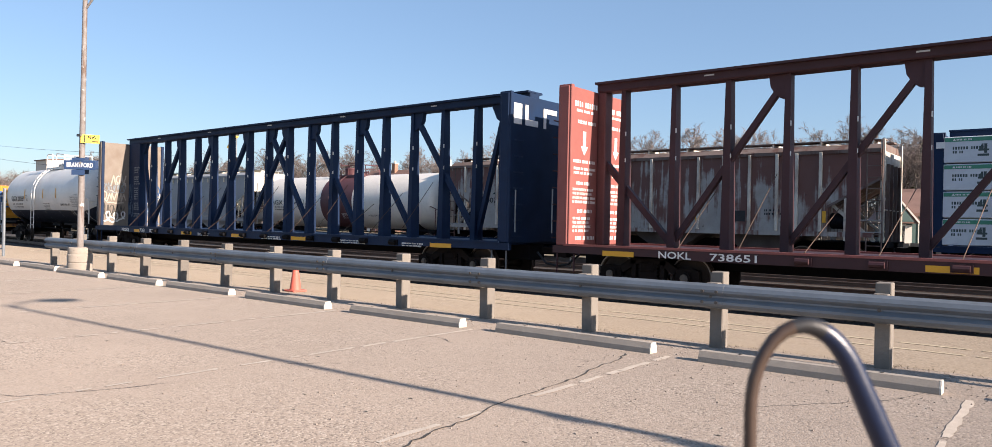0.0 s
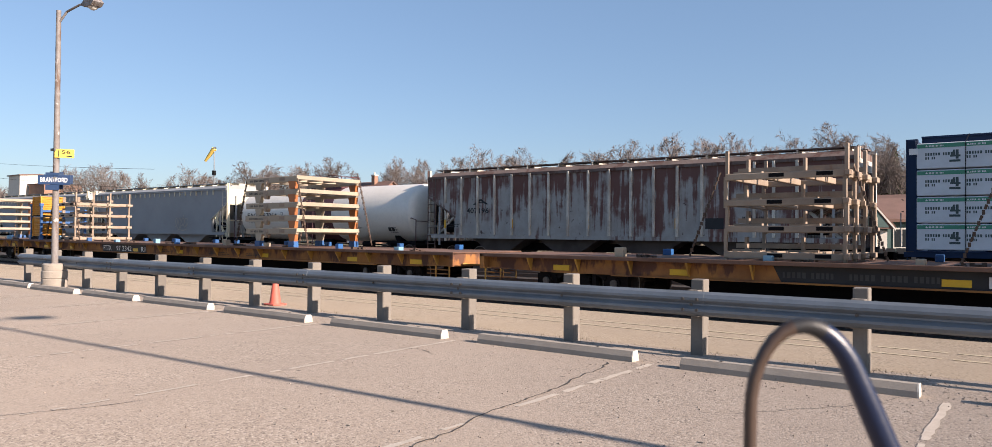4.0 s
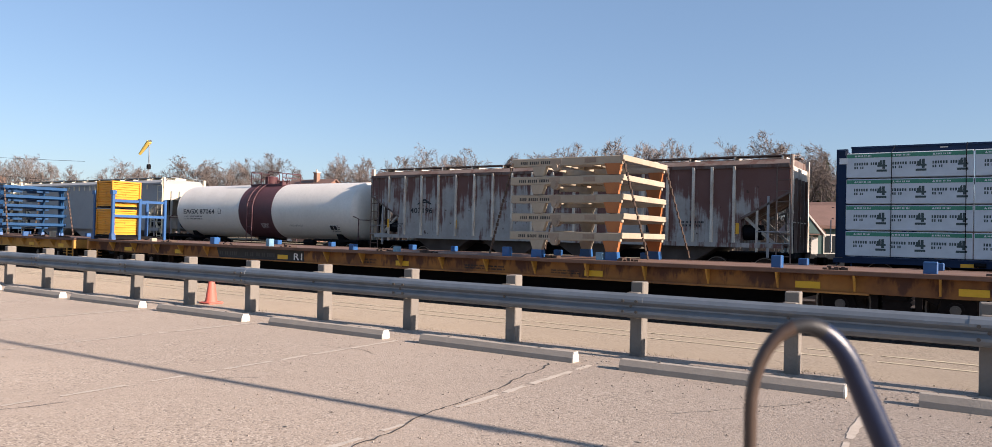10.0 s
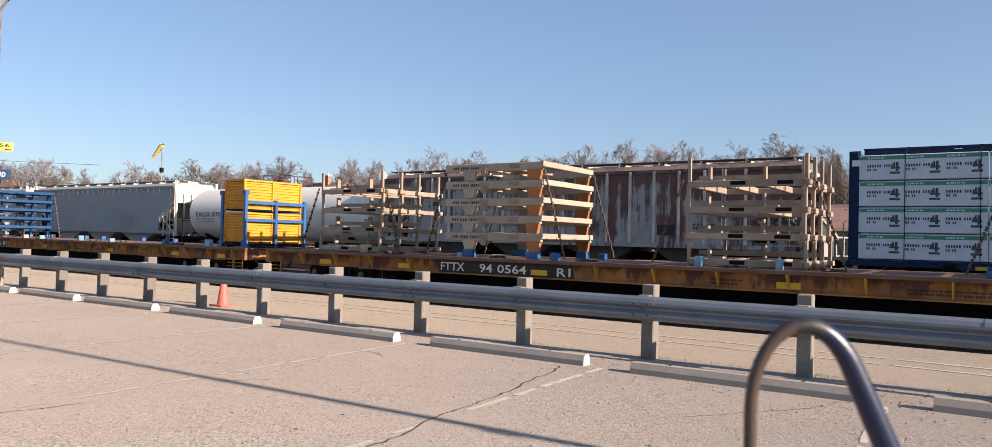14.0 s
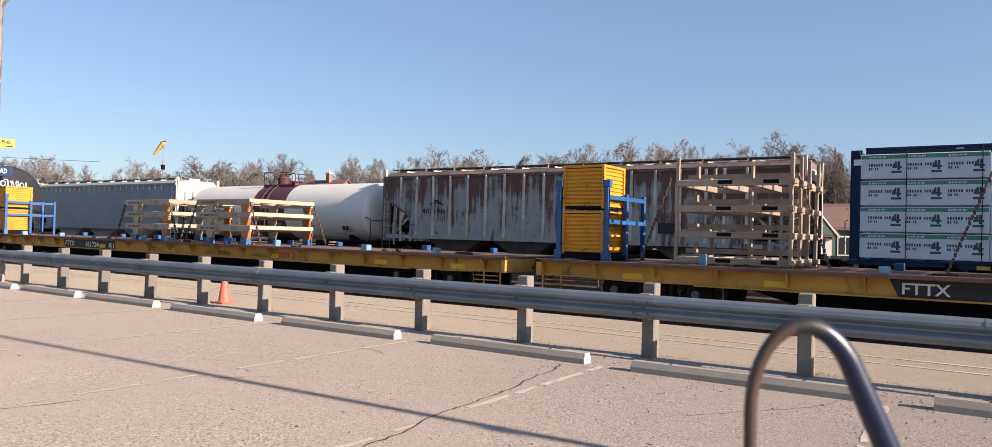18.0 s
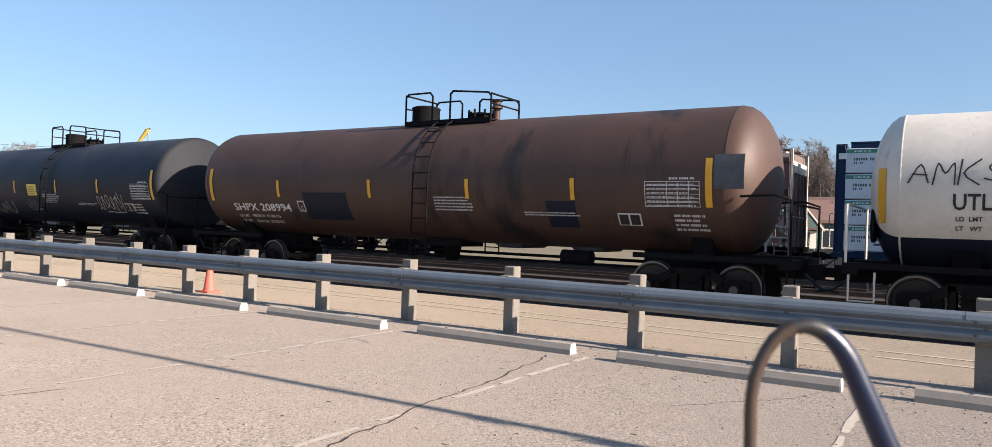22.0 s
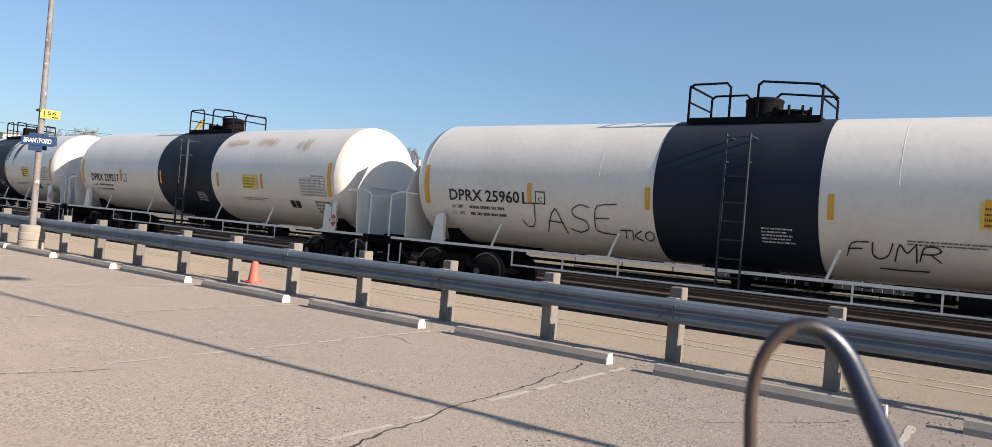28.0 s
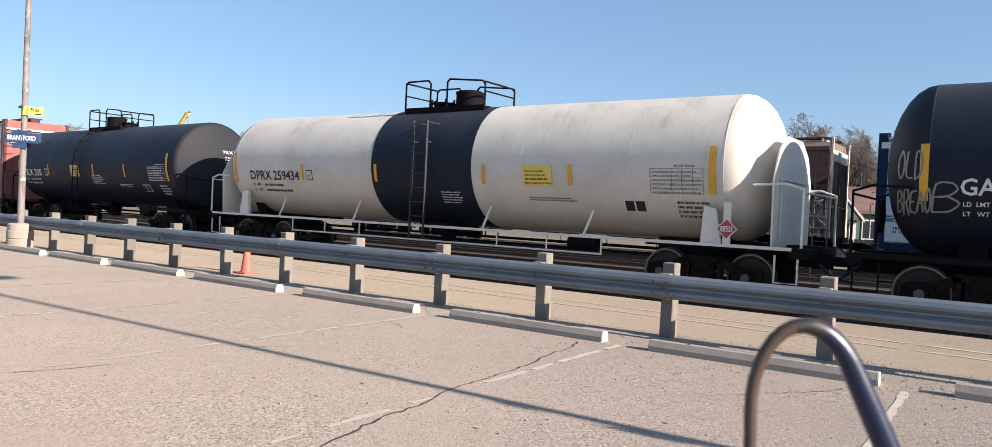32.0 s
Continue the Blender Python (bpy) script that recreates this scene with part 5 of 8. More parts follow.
    if sign:
        a = U(sign)
        part("yellow_notice", lay(rect(a, a + 0.75, zc - 0.5, zc - 0.08), 0.014), M_SIGNYEL, car, "yellow notice plate")
        part("notice_text", lay(bars(a + 0.06, a + 0.62, zc - 0.46, 0.34, 4, 0.42, seed), 0.018), M_BLACK, car)
    if placard:
        a, z = h - 0.75, 1.38
        part("placard_post", Shape().box(a - 0.07, a + 0.07, -1.5, -1.46, 1.05, z + (0.5 if side_walk else 0.2)), M_TWHITE if side_walk else M_DARK, car)
        dm = lambda r, y: Shape().poly([(a, y, z - r), (a + r, y, z), (a, y, z + r), (a - r, y, z)], [(0, 1, 2, 3)])
        part("placard", dm(0.205, -1.505), M_WHITE, car, "diamond hazard placard")
        part("placard", dm(0.18, -1.509), M_PLACR, car)
        part("placard_field", flat(rect(a - 0.11, a + 0.11, z - 0.05, z + 0.05), -1.513), M_WHITE, car)
        part("placard_number", flat(fit_text(placard, a - 0.09, a + 0.09, z - 0.037, 0.075), -1.517), M_BLACK, car)
    def on_head(sh, lift=0.012):
        """Lays a flat piece on the dished front head: its x runs across the car."""
        out = []
        for x, y, z in sh.v:
            q = min(1.0, math.hypot(x, z - zc) / (R - 0.12))
            out.append((x1 + 0.16 + (head - 0.16) * (1 - q * q) + lift, x, z))
        sh.v = out
        return sh

    if not domed and marks:
        part("head_print", on_head(fit_text(marks, 0.1, 0.85, zc + 0.45, 0.1)), ink, car)
        part("head_print", on_head(bars(0.2, 0.9, zc + 0.12, 0.26, 3, 0.4, seed)), ink, car)
    if head_tag:
        part("graffiti", on_head(scribble(-0.4, 0.75, zc + 0.42, zc + 0.85, seed + 3, 0.04, 6)), M_WHITE, car, "sprayed white tag on the tank head")
    for g in graffiti:
        kind, f0, f1, z0, z1, m, sd, extra = g
        if kind == "drip":
            r2 = random.Random(sd)
            for q in range(extra):
                x, w = U(f0) + (U(f1) - U(f0)) * (q + 0.5) / extra + r2.uniform(-0.05, 0.05), r2.uniform(0.025, 0.06)
                zt, zb = z1 - r2.uniform(0, 0.25) * (z1 - z0), z0 + r2.uniform(0, 0.35) * (z1 - z0)
                n = 12
                sh = Shape()
                e = [(w * (0.35 + 0.65 * math.sin(math.pi * min(1, 0.15 + k / n)) * r2.uniform(0.6, 1.1)), zt + (zb - zt) * k / n) for k in range(n + 1)]
                for (wa, za), (wb, zb2) in zip(e, e[1:]):
                    sh.poly([(x - wb, 0, zb2), (x + wb, 0, zb2), (x + wa, 0, za), (x - wa, 0, za)], [(0, 1, 2, 3)])
                part("spill_streak", wrap(sh, zc, R, 0.014), m, car, "dark spill streak down the shell")
        elif kind == "tag":
            tagged(part("graffiti", lay(tag(extra, U(f0), U(f1), z0, z1, 0.024 if m is M_GRAFFK else 0.075 if m is M_GRAFFL and z1 - z0 > 0.6 else 0.03, sd), 0.02), m, car, "sprayed graffiti letters"), kind="stuff")
        elif kind == "line":
            tagged(part("graffiti", lay(scribble(U(f0), U(f1), z0, z1, sd, 0.032 if m is M_GRAFFL else 0.022, extra), 0.02), m, car, "sprayed graffiti strokes"), kind="stuff")
        elif kind == "lobes":
            tagged(part("graffiti", lay(lobes(U(f0), U(f1), z0, z1, sd, extra), 0.02), m, car, "sprayed outlines of swollen letters"), kind="stuff")
        else:
            tagged(part("graffiti", lay(bubbles(U(f0), U(f1), z0, z1, sd, extra), 0.018), m, car, "sprayed silver bubble letters"), kind="stuff")
    CARS.append((rear, front))
    return moving(car, u)


# ---- flatcars ----
def flatcar(rear, number, seed):
    rnd = random.Random(seed)
    paint = M_FYEL if seed in (3, 5, 8, 9) else M_FRUST
    B, L = -0.45, 27.0  # the rear and the front end, from the lettering's base line
    car = thing("flatcar", "long yellow steel flatcar with a rusty deck and black lettering panel" if seed in (3, 5, 8, 9) else "long rust-brown and yellow flatcar with a black lettering panel", "flatcar", "flatcars")
    hw = 1.4
    part("deck", Shape().box(B, L, -hw + 0.02, hw - 0.02, 0.99, 1.035), M_DECK, car, "rusty steel deck")
    for sg in (-1, 1):
        y = sg * hw
        yi, yo = sorted((y, y - sg * 0.16))
        part("top_flange", Shape().box(B, L, yi, yo, 0.965, 1.045, 0.008), M_DECK, car, "rust-worn flange")
        web = y - sg * 0.24
        a, b = sorted((web, web - sg * 0.02))
        lo = 0.65
        part("side_web", Shape().prism([(B + 0.1, 0.70), (1.6, 0.64), (3.0, lo), (L - 3.0, lo), (L - 1.6, 0.64), (L - 0.1, 0.70), (L - 0.1, 0.965), (B + 0.1, 0.965)], a, b), paint, car, "yellow side sill")
        a, b = sorted((y - sg * 0.14, y - sg * 0.26))
        part("bottom_flange", Shape().box(3.0, L - 3.0, a, b, lo - 0.02, lo + 0.01), paint, car)
        if sg < 0:
            q = {1: 1.0, 2: -0.4, 5: -0.35, 6: -0.9}.get(seed, 0.0)
            x = -0.37
            while x < L - 0.5:
                if not 6.2 + q < x < 10.3 + q:
                    part("gusset", Shape().poly([(x, web, 0.965), (x, y + 0.012, 0.965), (x, y + 0.03, 0.92), (x, web - 0.06, lo + 0.03), (x + 0.035, web, 0.965), (x + 0.035, y + 0.012, 0.965), (x + 0.035, y + 0.03, 0.92), (x + 0.035, web - 0.06, lo + 0.03)],
                                            [(0, 1, 2, 3), (7, 6, 5, 4), (0, 4, 5, 1), (1, 5, 6, 2), (2, 6, 7, 3)]), M_FYEL, car)
                x += 1.27
            part("lettering_panel", flat(Shape().poly([(6.5 + q, 0, lo + 0.005), (10.15 + q, 0, lo + 0.005), (10.1 + q, 0, 0.963), (6.35 + q, 0, 0.963)], [(0, 1, 2, 3)]), web - 0.012), M_BLACK, car, "black panel with white lettering")
            for word, a, b in ((number[:4], 6.53, 7.25), (number[5:], 8.03, 9.0)) if number[5:8] == "161" else ((number[:4], 6.53, 7.25), (number[5:6], 7.83, 7.97), (number[6:], 8.2, 9.0)) if number[5:8] == "961" else ((number[:4], 6.53, 7.25), (number[5:7], 7.67, 8.04), (number[7:], 8.17, 8.95)):
                a, b = a + q, b + q
                part("car_number", flat(fit_text(word, a, b, 0.71, 0.19) if number else bars(a, b, 0.74, 0.12, 1, 0.9, seed), web - 0.018), M_WHITE if number else M_DIM, car)
            part("car_number", flat(fit_text("R1", 9.7 + q, 10.06 + q, 0.7, 0.18), web - 0.018), M_WHITE, car)
            if number.endswith("4909"):
                for k, row in enumerate(("LD LMT 153000", "LT WT 57000")):
                    part("small_print", flat(fit_text(row, 11.1, 11.85, 0.8 - 0.1 * k, 0.06), web - 0.018), M_BLACK, car)
            for x in (1.5, 4.3, 9.07 + q, 13.4, 18.6, 22.8, 25.3):
                part("reflector", flat(rect(x, x + 0.42, 0.7, 0.82), web - 0.022), M_FPATCH, car, "yellow reflector patch")
            for x, w, h in ((12.2, 0.6, 0.14), (15.5, 1.3, 0.12), (17.8, 0.7, 0.1)):
                part("small_print", flat(bars(x, x + w, 0.72, h, 2, 0.6, seed + int(x)), web - 0.018), M_BLACK, car)
            if seed % 3 != 1:
                # plain company mark: two blocks and a chevron
                sh = Shape()
                for e in (19.0, 19.27):
                    sh.poly([(e, 0, 0.71), (e + 0.2, 0, 0.71), (e + 0.2, 0, 0.88), (e, 0, 0.88)], [(0, 1, 2, 3)])
                sh.poly([(19.54, 0, 0.71), (19.64, 0, 0.71), (19.8, 0, 0.795), (19.64, 0, 0.88), (19.54, 0, 0.88), (19.66, 0, 0.795)], [(0, 1, 2, 5), (5, 2, 3, 4)])
                part("painted_mark", flat(sh, web - 0.018), M_PLACR, car, "dark red painted strokes")
    part("center_sill", Shape().prism([(B + 0.3, 0.75), (3.4, 0.7), (4.8, 0.3), (L - 4.8, 0.3), (L - 3.4, 0.7), (L - 0.3, 0.75), (L - 0.3, 0.99), (B + 0.3, 0.99)], -0.32, 0.32), M_DARK, car, "black fishbelly centre sill")
    for x in range(2, 26, 3):
        part("cross_bearer", Shape().box(x, x + 0.12, -1.13, 1.13, 0.72, 0.98), M_DARK, car)
    for e, sg in ((B, -1), (L, 1)):
        part("end_sill", Shape().box(min(e, e - sg * 0.12), max(e, e - sg * 0.12), -hw, hw, 0.68, 1.03, 0.01), paint, car, "yellow end sill")
        bogie(car, e - sg * 2.6, rear)
        coupler(car, e, sg)
        for y in (-1.36, 1.36):
            grab(car, [(e - sg * 0.15, y, 0.7), (e - sg * 0.15, y, 0.3), (e - sg * 0.6, y, 0.3), (e - sg * 0.6, y, 0.7)], M_FYEL, 0.022, "step")
            s = Shape()
            for k in range(3):
                s.cyl((e - sg * (0.2), y, 0.5 + 0.1 * k), (e - sg * 0.9, y, 0.5 + 0.1 * k), 0.014, 5)
            part("ladder", s, paint, car)
        grab(car, [(e + sg * 0.06, -1.1, 0.75), (e + sg * 0.1, -0.5, 0.72), (e + sg * 0.06, 0.6, 0.75)], M_FYEL, 0.018, "uncoupling_lever")
    # loose-looking blue chain pockets and tie-down bits fixed along the deck's edge
    for x in (3.1, 6.2, 8.7, 11.9, 13.4, 16.6, 18.9, 22.4, 24.8):
        w = rnd.uniform(0.12, 0.22)
        part("chain_pocket", Shape().box(x, x + w, -1.3, -1.12, 1.035, 1.035 + rnd.uniform(0.1, 0.24), 0.015), rnd.choice((M_POCKET, M_POCKET, M_BLUE, M_CREAM)), car, "blue steel tie-down pocket")
        xx = x + rnd.uniform(0.4, 0.9)
        s = Shape()
        for k in range(7):
            q = xx + 0.06 * k + rnd.uniform(-0.02, 0.02)
            s.box(q, q + 0.07, -1.2 + rnd.uniform(-0.1, 0.2), -1.14 + rnd.uniform(0, 0.2), 1.035, 1.06 + rnd.uniform(0, 0.05))
        tagged(part("slack_chain", s, M_CHAIN, car), kind="stuff")
        part("chain_pocket", Shape().box(x, x + w, 1.1, 1.28, 1.035, 1.18, 0.015), M_BLUE, car)
    CARS.append((rear + B, rear + L))
    return moving(car, rear)


def rack_flat(mm, leg_near, leg_end, name, label, slim=False):
    """A flat welded frame on four legs: origin at its feet, centred."""
    t = thing(name, label, "cargo cradle", "stacked cargo cradles")
    X, Y = (1.25, 1.18) if slim else (1.33, 1.18)
    low = 0.26 if slim else 0.21
    for y in (-Y, Y):
        part("side_beam", Shape().box(-X, X, y - 0.05, y + 0.05, low, 0.39, 0.012), mm, t)
        if slim and y < 0:
            tagged(part("frame_print", flat(bars(-0.7, 0.6, 0.3, 0.07, 1, 0.8, 9), y - 0.053), M_PALEBLUE, t), kind="stuff")
        if y < 0 and not slim:
            part("pocket", Shape().box(-0.35, -0.08, y - 0.056, y + 0.056, 0.26, 0.36), M_WOODY, t, "brown fork pocket")
            part("pocket", Shape().box(0.48, 0.75, y - 0.056, y + 0.056, 0.26, 0.36), M_WOODY, t, "brown fork pocket")
            tagged(part("frame_print", flat(bars(-1.1, -0.42, 0.26, 0.08, 1, 0.8, 9), y - 0.053), M_GRAFFK, t), kind="stuff")
        part("leg", Shape().prism([(-1.12, 0.27), (-1.1, 0.0), (-0.9, 0.0), (-0.86, 0.27)] if slim else [(-0.8, 0.215), (-0.73, 0.0), (-0.51, 0.0), (-0.44, 0.215)], y - 0.06, y + 0.06), leg_near, t)
        part("leg", Shape().prism([(0.74, 0.27), (0.77, 0.0), (0.99, 0.0), (1.03, 0.27)] if slim else [(0.94, 0.23), (1.02, 0.0), (1.26, 0.0), (1.3, 0.23)], y - 0.06, y + 0.06), leg_end, t)
        if slim and y < 0:
            for x in (-1.0, 0.88):
                # no hole is cut: a dark block paints the shade in the slot
                part("leg_slot", Shape().box(x - 0.045, x + 0.045, y - 0.064, y - 0.05, 0.09, 0.23), M_NAVY, t, "slot in the leg, its shade painted as a dark block")
    for x in (-X + 0.02, -0.55, 0.2, X - 0.06):
        part("cross_beam", Shape().box(x, x + 0.09, -Y + 0.05, Y - 0.05, 0.29, 0.385, 0.012), mm, t)
    for y in (-0.62, 0.0, 0.62):
        part("inner_beam", Shape().box(-X + 0.05, X - 0.05, y - 0.035, y + 0.035, 0.25 if slim else 0.3, 0.37), M_WOODY if not slim else mm, t)
    if not slim:
        part("round_boss", Shape().cyl((-0.2, -Y - 0.07, 0.2), (-0.2, -Y + 0.05, 0.2), 0.1, 14).cyl((-0.2, -Y - 0.09, 0.2), (-0.2, -Y - 0.07, 0.2), 0.05, 10), M_WOODY, t)
    part("end_plate", Shape().box(X, X + 0.04, -Y - 0.06, Y + 0.06, 0.28, 0.40, 0.008), mm, t)
    if slim:
        part("tray", Shape().prism([(-0.3, 0.17), (0.6, 0.14), (0.6, 0.22), (0.1, 0.25), (-0.3, 0.24)], -0.8, -0.25).prism([(-0.4, 0.16), (0.6, 0.17), (0.6, 0.24), (-0.4, 0.22)], 0.3, 0.8), M_BLUEA, t, "deep blue inner tray")
        return t
    part("tray", Shape().prism([(-0.4, 0.4), (0.4, 0.36), (0.42, 0.38), (-0.38, 0.42)], -0.9, -0.3).prism([(-0.5, 0.4), (0.2, 0.36), (0.22, 0.38), (-0.48, 0.42)], 0.3, 0.9), mm, t)
    return t


def rack_tall(mm, name, label):
    """A pallet frame with corner and end posts that carry the next one."""
    t = thing(name, label, "cargo rack", "stacked cargo racks")
    X, Y = 1.08, 1.15
    for y in (-Y, Y):
        part("side_beam", Shape().box(-X, X, y - 0.04, y + 0.04, 0.03, 0.155, 0.012), mm, t)
        for x in (-0.25, 0.6) if y < 0 else ():
            # a dark block on the beam paints the pocket's inner shade
            part("pocket", Shape().box(x, x + 0.28, y - 0.046, y + 0.046, 0.065, 0.135), M_DARK, t, "fork pocket, its shade painted as a dark block")
    for x in (-X, -0.4, 0.3, X - 0.1):
        part("cross_beam", Shape().box(x, x + 0.1, -Y + 0.05, Y - 0.05, 0.04, 0.16, 0.01), mm, t)
    for y in (-Y, -0.42, 0.3, Y):
        part("end_post", Shape().box(X - 0.01, X + 0.06, y - 0.035, y + 0.035, 0.0, 0.62, 0.01), mm, t)
        part("end_block", Shape().box(X + 0.01, X + 0.1, y - 0.12, y + 0.12, 0.05, 0.15, 0.01), mm, t)
    for y in (-Y, Y):
        part("corner_post", Shape().box(-X, -X + 0.06, y - 0.03, y + 0.03, 0.0, 0.6), mm, t)
    for y in (-0.45, 0.4):
        part("inner_beam", Shape().box(-X, X, y - 0.04, y + 0.04, 0.22, 0.31), mm, t)
    for x, y in ((-0.75, -0.9), (0.25, -0.7)):
        part("bracket", Shape().prism([(x - 0.25, 0.16), (x + 0.3, 0.16), (x + 0.3, 0.2), (x + 0.05, 0.2), (x + 0.05, 0.44), (x, 0.44), (x, 0.2), (x - 0.25, 0.2)], y - 0.06, y + 0.06), mm, t)
    return t


def rack_low(mm, name, label):
    """A low pallet frame with posts at its ends and two dark rests on its beams."""
    t = thing(name, label, "cargo rack", "stacked cargo racks")
    X, Y = 1.05, 1.17
    for y in (-Y, Y):
        part("side_beam", Shape().box(-X, X, y - 0.05, y + 0.05, 0.0, 0.15, 0.012), mm, t)
        part("pale_strip", Shape().box(0.64, 0.675, y - 0.056, y + 0.056, 0.03, 0.14), M_GREYBLUE, t, "pale painted strip")
        for x in (-0.62, 0.4):
            lug = Shape().box(x, x + 0.26, y - 0.06, y + 0.1, 0.15, 0.25, 0.01).box(x + 0.34, x + 0.4, y - 0.05, y + 0.03, 0.148, 0.4).box(x - 0.2, x - 0.02, y - 0.04, y + 0.06, 0.148, 0.2)
            part("rest", lug, M_DARK, t, "dark rest block")
        for x in (-X - 0.1, X + 0.02):
            part("corner_post", Shape().box(x, x + 0.09, y - 0.06, y + 0.06, 0.0, 0.4, 0.01), M_BLUEA, t, "blue corner post")
    for x in (-X, -0.4, 0.3, X - 0.1):
        part("cross_beam", Shape().box(x, x + 0.1, -Y + 0.05, Y - 0.05, 0.04, 0.14, 0.01), mm, t)
    for y in (-0.7, -0.2, 0.3, 0.75):
        part("inner_beam", Shape().box(-X, X, y - 0.05, y + 0.05, 0.05, 0.17).box(-0.9, -0.3, y - 0.05, y + 0.05, 0.169, 0.26).box(0.05, 0.2, y - 0.05, y + 0.05, 0.169, 0.34).box(0.6, 0.9, y - 0.05, y + 0.05, 0.169, 0.28), M_BLUE if y in (-0.2, 0.75) else mm, t)
    for y in (-0.62, -0.1, 0.4, 0.8):
        part("end_post", Shape().box(X + 0.03, X + 0.1, y - 0.035, y + 0.035, 0.0, 0.4, 0.01), M_BLUEA, t, "blue end post")
    for x in (-X - 0.08, X + 0.03):
        part("end_rail", Shape().box(x, x + 0.06, -Y, Y, 0.04, 0.12), mm, t, "dark end rail")
    return t


def crate_thing():
    t = thing("crate", "yellow ribbed steel crate with worn paint, stacked two high", "crate", "yellow crates")
    X, Y, H, n = 0.46, 0.5, 0.92, 10
    # ribbed wall: a closed zigzag up each side
    pts = []
    for k in range(n):
        z, dz = 0.04 + (H - 0.08) * k / n, (H - 0.08) / n
        for zz, e in ((z, 0.0), (z + dz * 0.12, 0.03), (z + dz * 0.62, 0.03), (z + dz * 0.74, 0.0)):
            pts.append((zz, e))
    s = Shape()
    for zz, e in pts:
        s.v += [(-X - e + 0.03, -Y - e + 0.03, zz), (X + e - 0.03, -Y - e + 0.03, zz), (X + e - 0.03, Y + e - 0.03, zz), (-X - e + 0.03, Y + e - 0.03, zz)]
    m = len(pts)
    s.f = [(4 * k + i, 4 * k + (i + 1) % 4, 4 * k + 4 + (i + 1) % 4, 4 * k + 4 + i) for k in range(m - 1) for i in range(4)] + [(3, 2, 1, 0), tuple(4 * (m - 1) + i for i in range(4))]
    part("ribbed_wall", s, M_BOXY, t)
    for sx in (-1, 1):
        for sy in (-1, 1):
            part("corner_post", Shape().box(sx * X - 0.03, sx * X + 0.03, sy * Y - 0.03, sy * Y + 0.03, 0.0, H, 0.006), M_BOXY, t)
    part("top_rim", Shape().box(-X - 0.025, X + 0.025, -Y - 0.025, Y + 0.025, H - 0.05, H + 0.003), M_BOXY, t)
    part("skid", Shape().box(-X - 0.02, X + 0.02, -Y - 0.02, Y + 0.02, 0.0, 0.045), M_DARK, t)
    return t


crate = crate_thing()
A_CREAM = rack_flat(M_CREAM, M_CREAM, M_ORNG, "cargo_cradle", "cream steel load frame with orange end legs, stacked on a flatcar")
A_BLUE = rack_flat(M_BLUEA, M_BLUEA, M_BLUEA, "cargo_cradle", "blue steel load frame stacked on a flatcar", True)
B_TAN = rack_tall(M_WOODY, "cargo_rack", "tan steel load rack with tall posts, stacked on a flatcar")
B_NAVY = rack_low(M_NAVY, "cargo_rack", "navy blue steel load rack with tall posts, stacked on a flatcar")
SHOES = {z: Shape().prism([(-0.14, 0), (0.14, 0), (0.12, z - 1.035), (-0.12, z - 1.035)], -0.09, 0.09).mesh("support_shoe", M_BLUE) for z in (1.22, 1.155)}
FIRST = {}


def place(kind, u, y, z, rz=0.0):
    """The first of a kind is the built one, the rest are copies."""
    if kind.name not in FIRST:
        FIRST[kind.name] = True
        ob = kind
    else:
        ob = copy_thing(kind, Matrix.Identity(4))
    return moving(ob, u, y, z, rz)


rack_rnd = random.Random(11)


def stack_a(kind, u, levels, z0=1.22, step=0.4):
    for k in range(levels):
        place(kind, u + rack_rnd.uniform(-0.02, 0.02), TRACK_Y + rack_rnd.uniform(-0.015, 0.015), z0 + step * k, rack_rnd.uniform(-0.5, 0.5))
    for x in (-1.0, 0.88) if kind is A_BLUE else (-0.62, 1.14):
        for y in (-1.18, 1.18):
            sh = part("support_shoe", SHOES[z0], None)
            tagged(sh, "blue steel support shoe on the flatcar deck", "support shoe", "support shoes")
            moving(sh, u + x, TRACK_Y + y, 1.035)
    top = z0 + step * levels
    for x0, x1 in ((-1.3, -1.85), (1.36, 1.95)):
        ch = thing("tie_down_chain", "rusty tie-down chain from the load to the deck", "chain", "tie-down chains")
        chain(ch, (x0, -1.22, top - 1.035 - 0.1), (x1, -1.25, 0.05), -1.2)
        chain(ch, (x0, 1.22, top - 1.035 - 0.1), (x1, 1.25, 0.05), 1.2)
        moving(ch, u, TRACK_Y, 1.035)


def stack_b(kind, u, levels, step=0.5):
    for k in range(levels):
        place(kind, u + rack_rnd.uniform(-0.03, 0.03), TRACK_Y + rack_rnd.uniform(-0.02, 0.02), 1.045 + step * k, rack_rnd.uniform(-0.6, 0.6))
    ch = thing("tie_down_chain", "rusty tie-down chain from the load to the deck", "chain", "tie-down chains")
    chain(ch, (-1.15, -1.2, 1.7), (-1.75, -1.25, 0.05), -1.2)
    chain(ch, (1.25, -1.2, 1.7), (1.8, -1.25, 0.05), -1.2)
    moving(ch, u, TRACK_Y, 1.035)


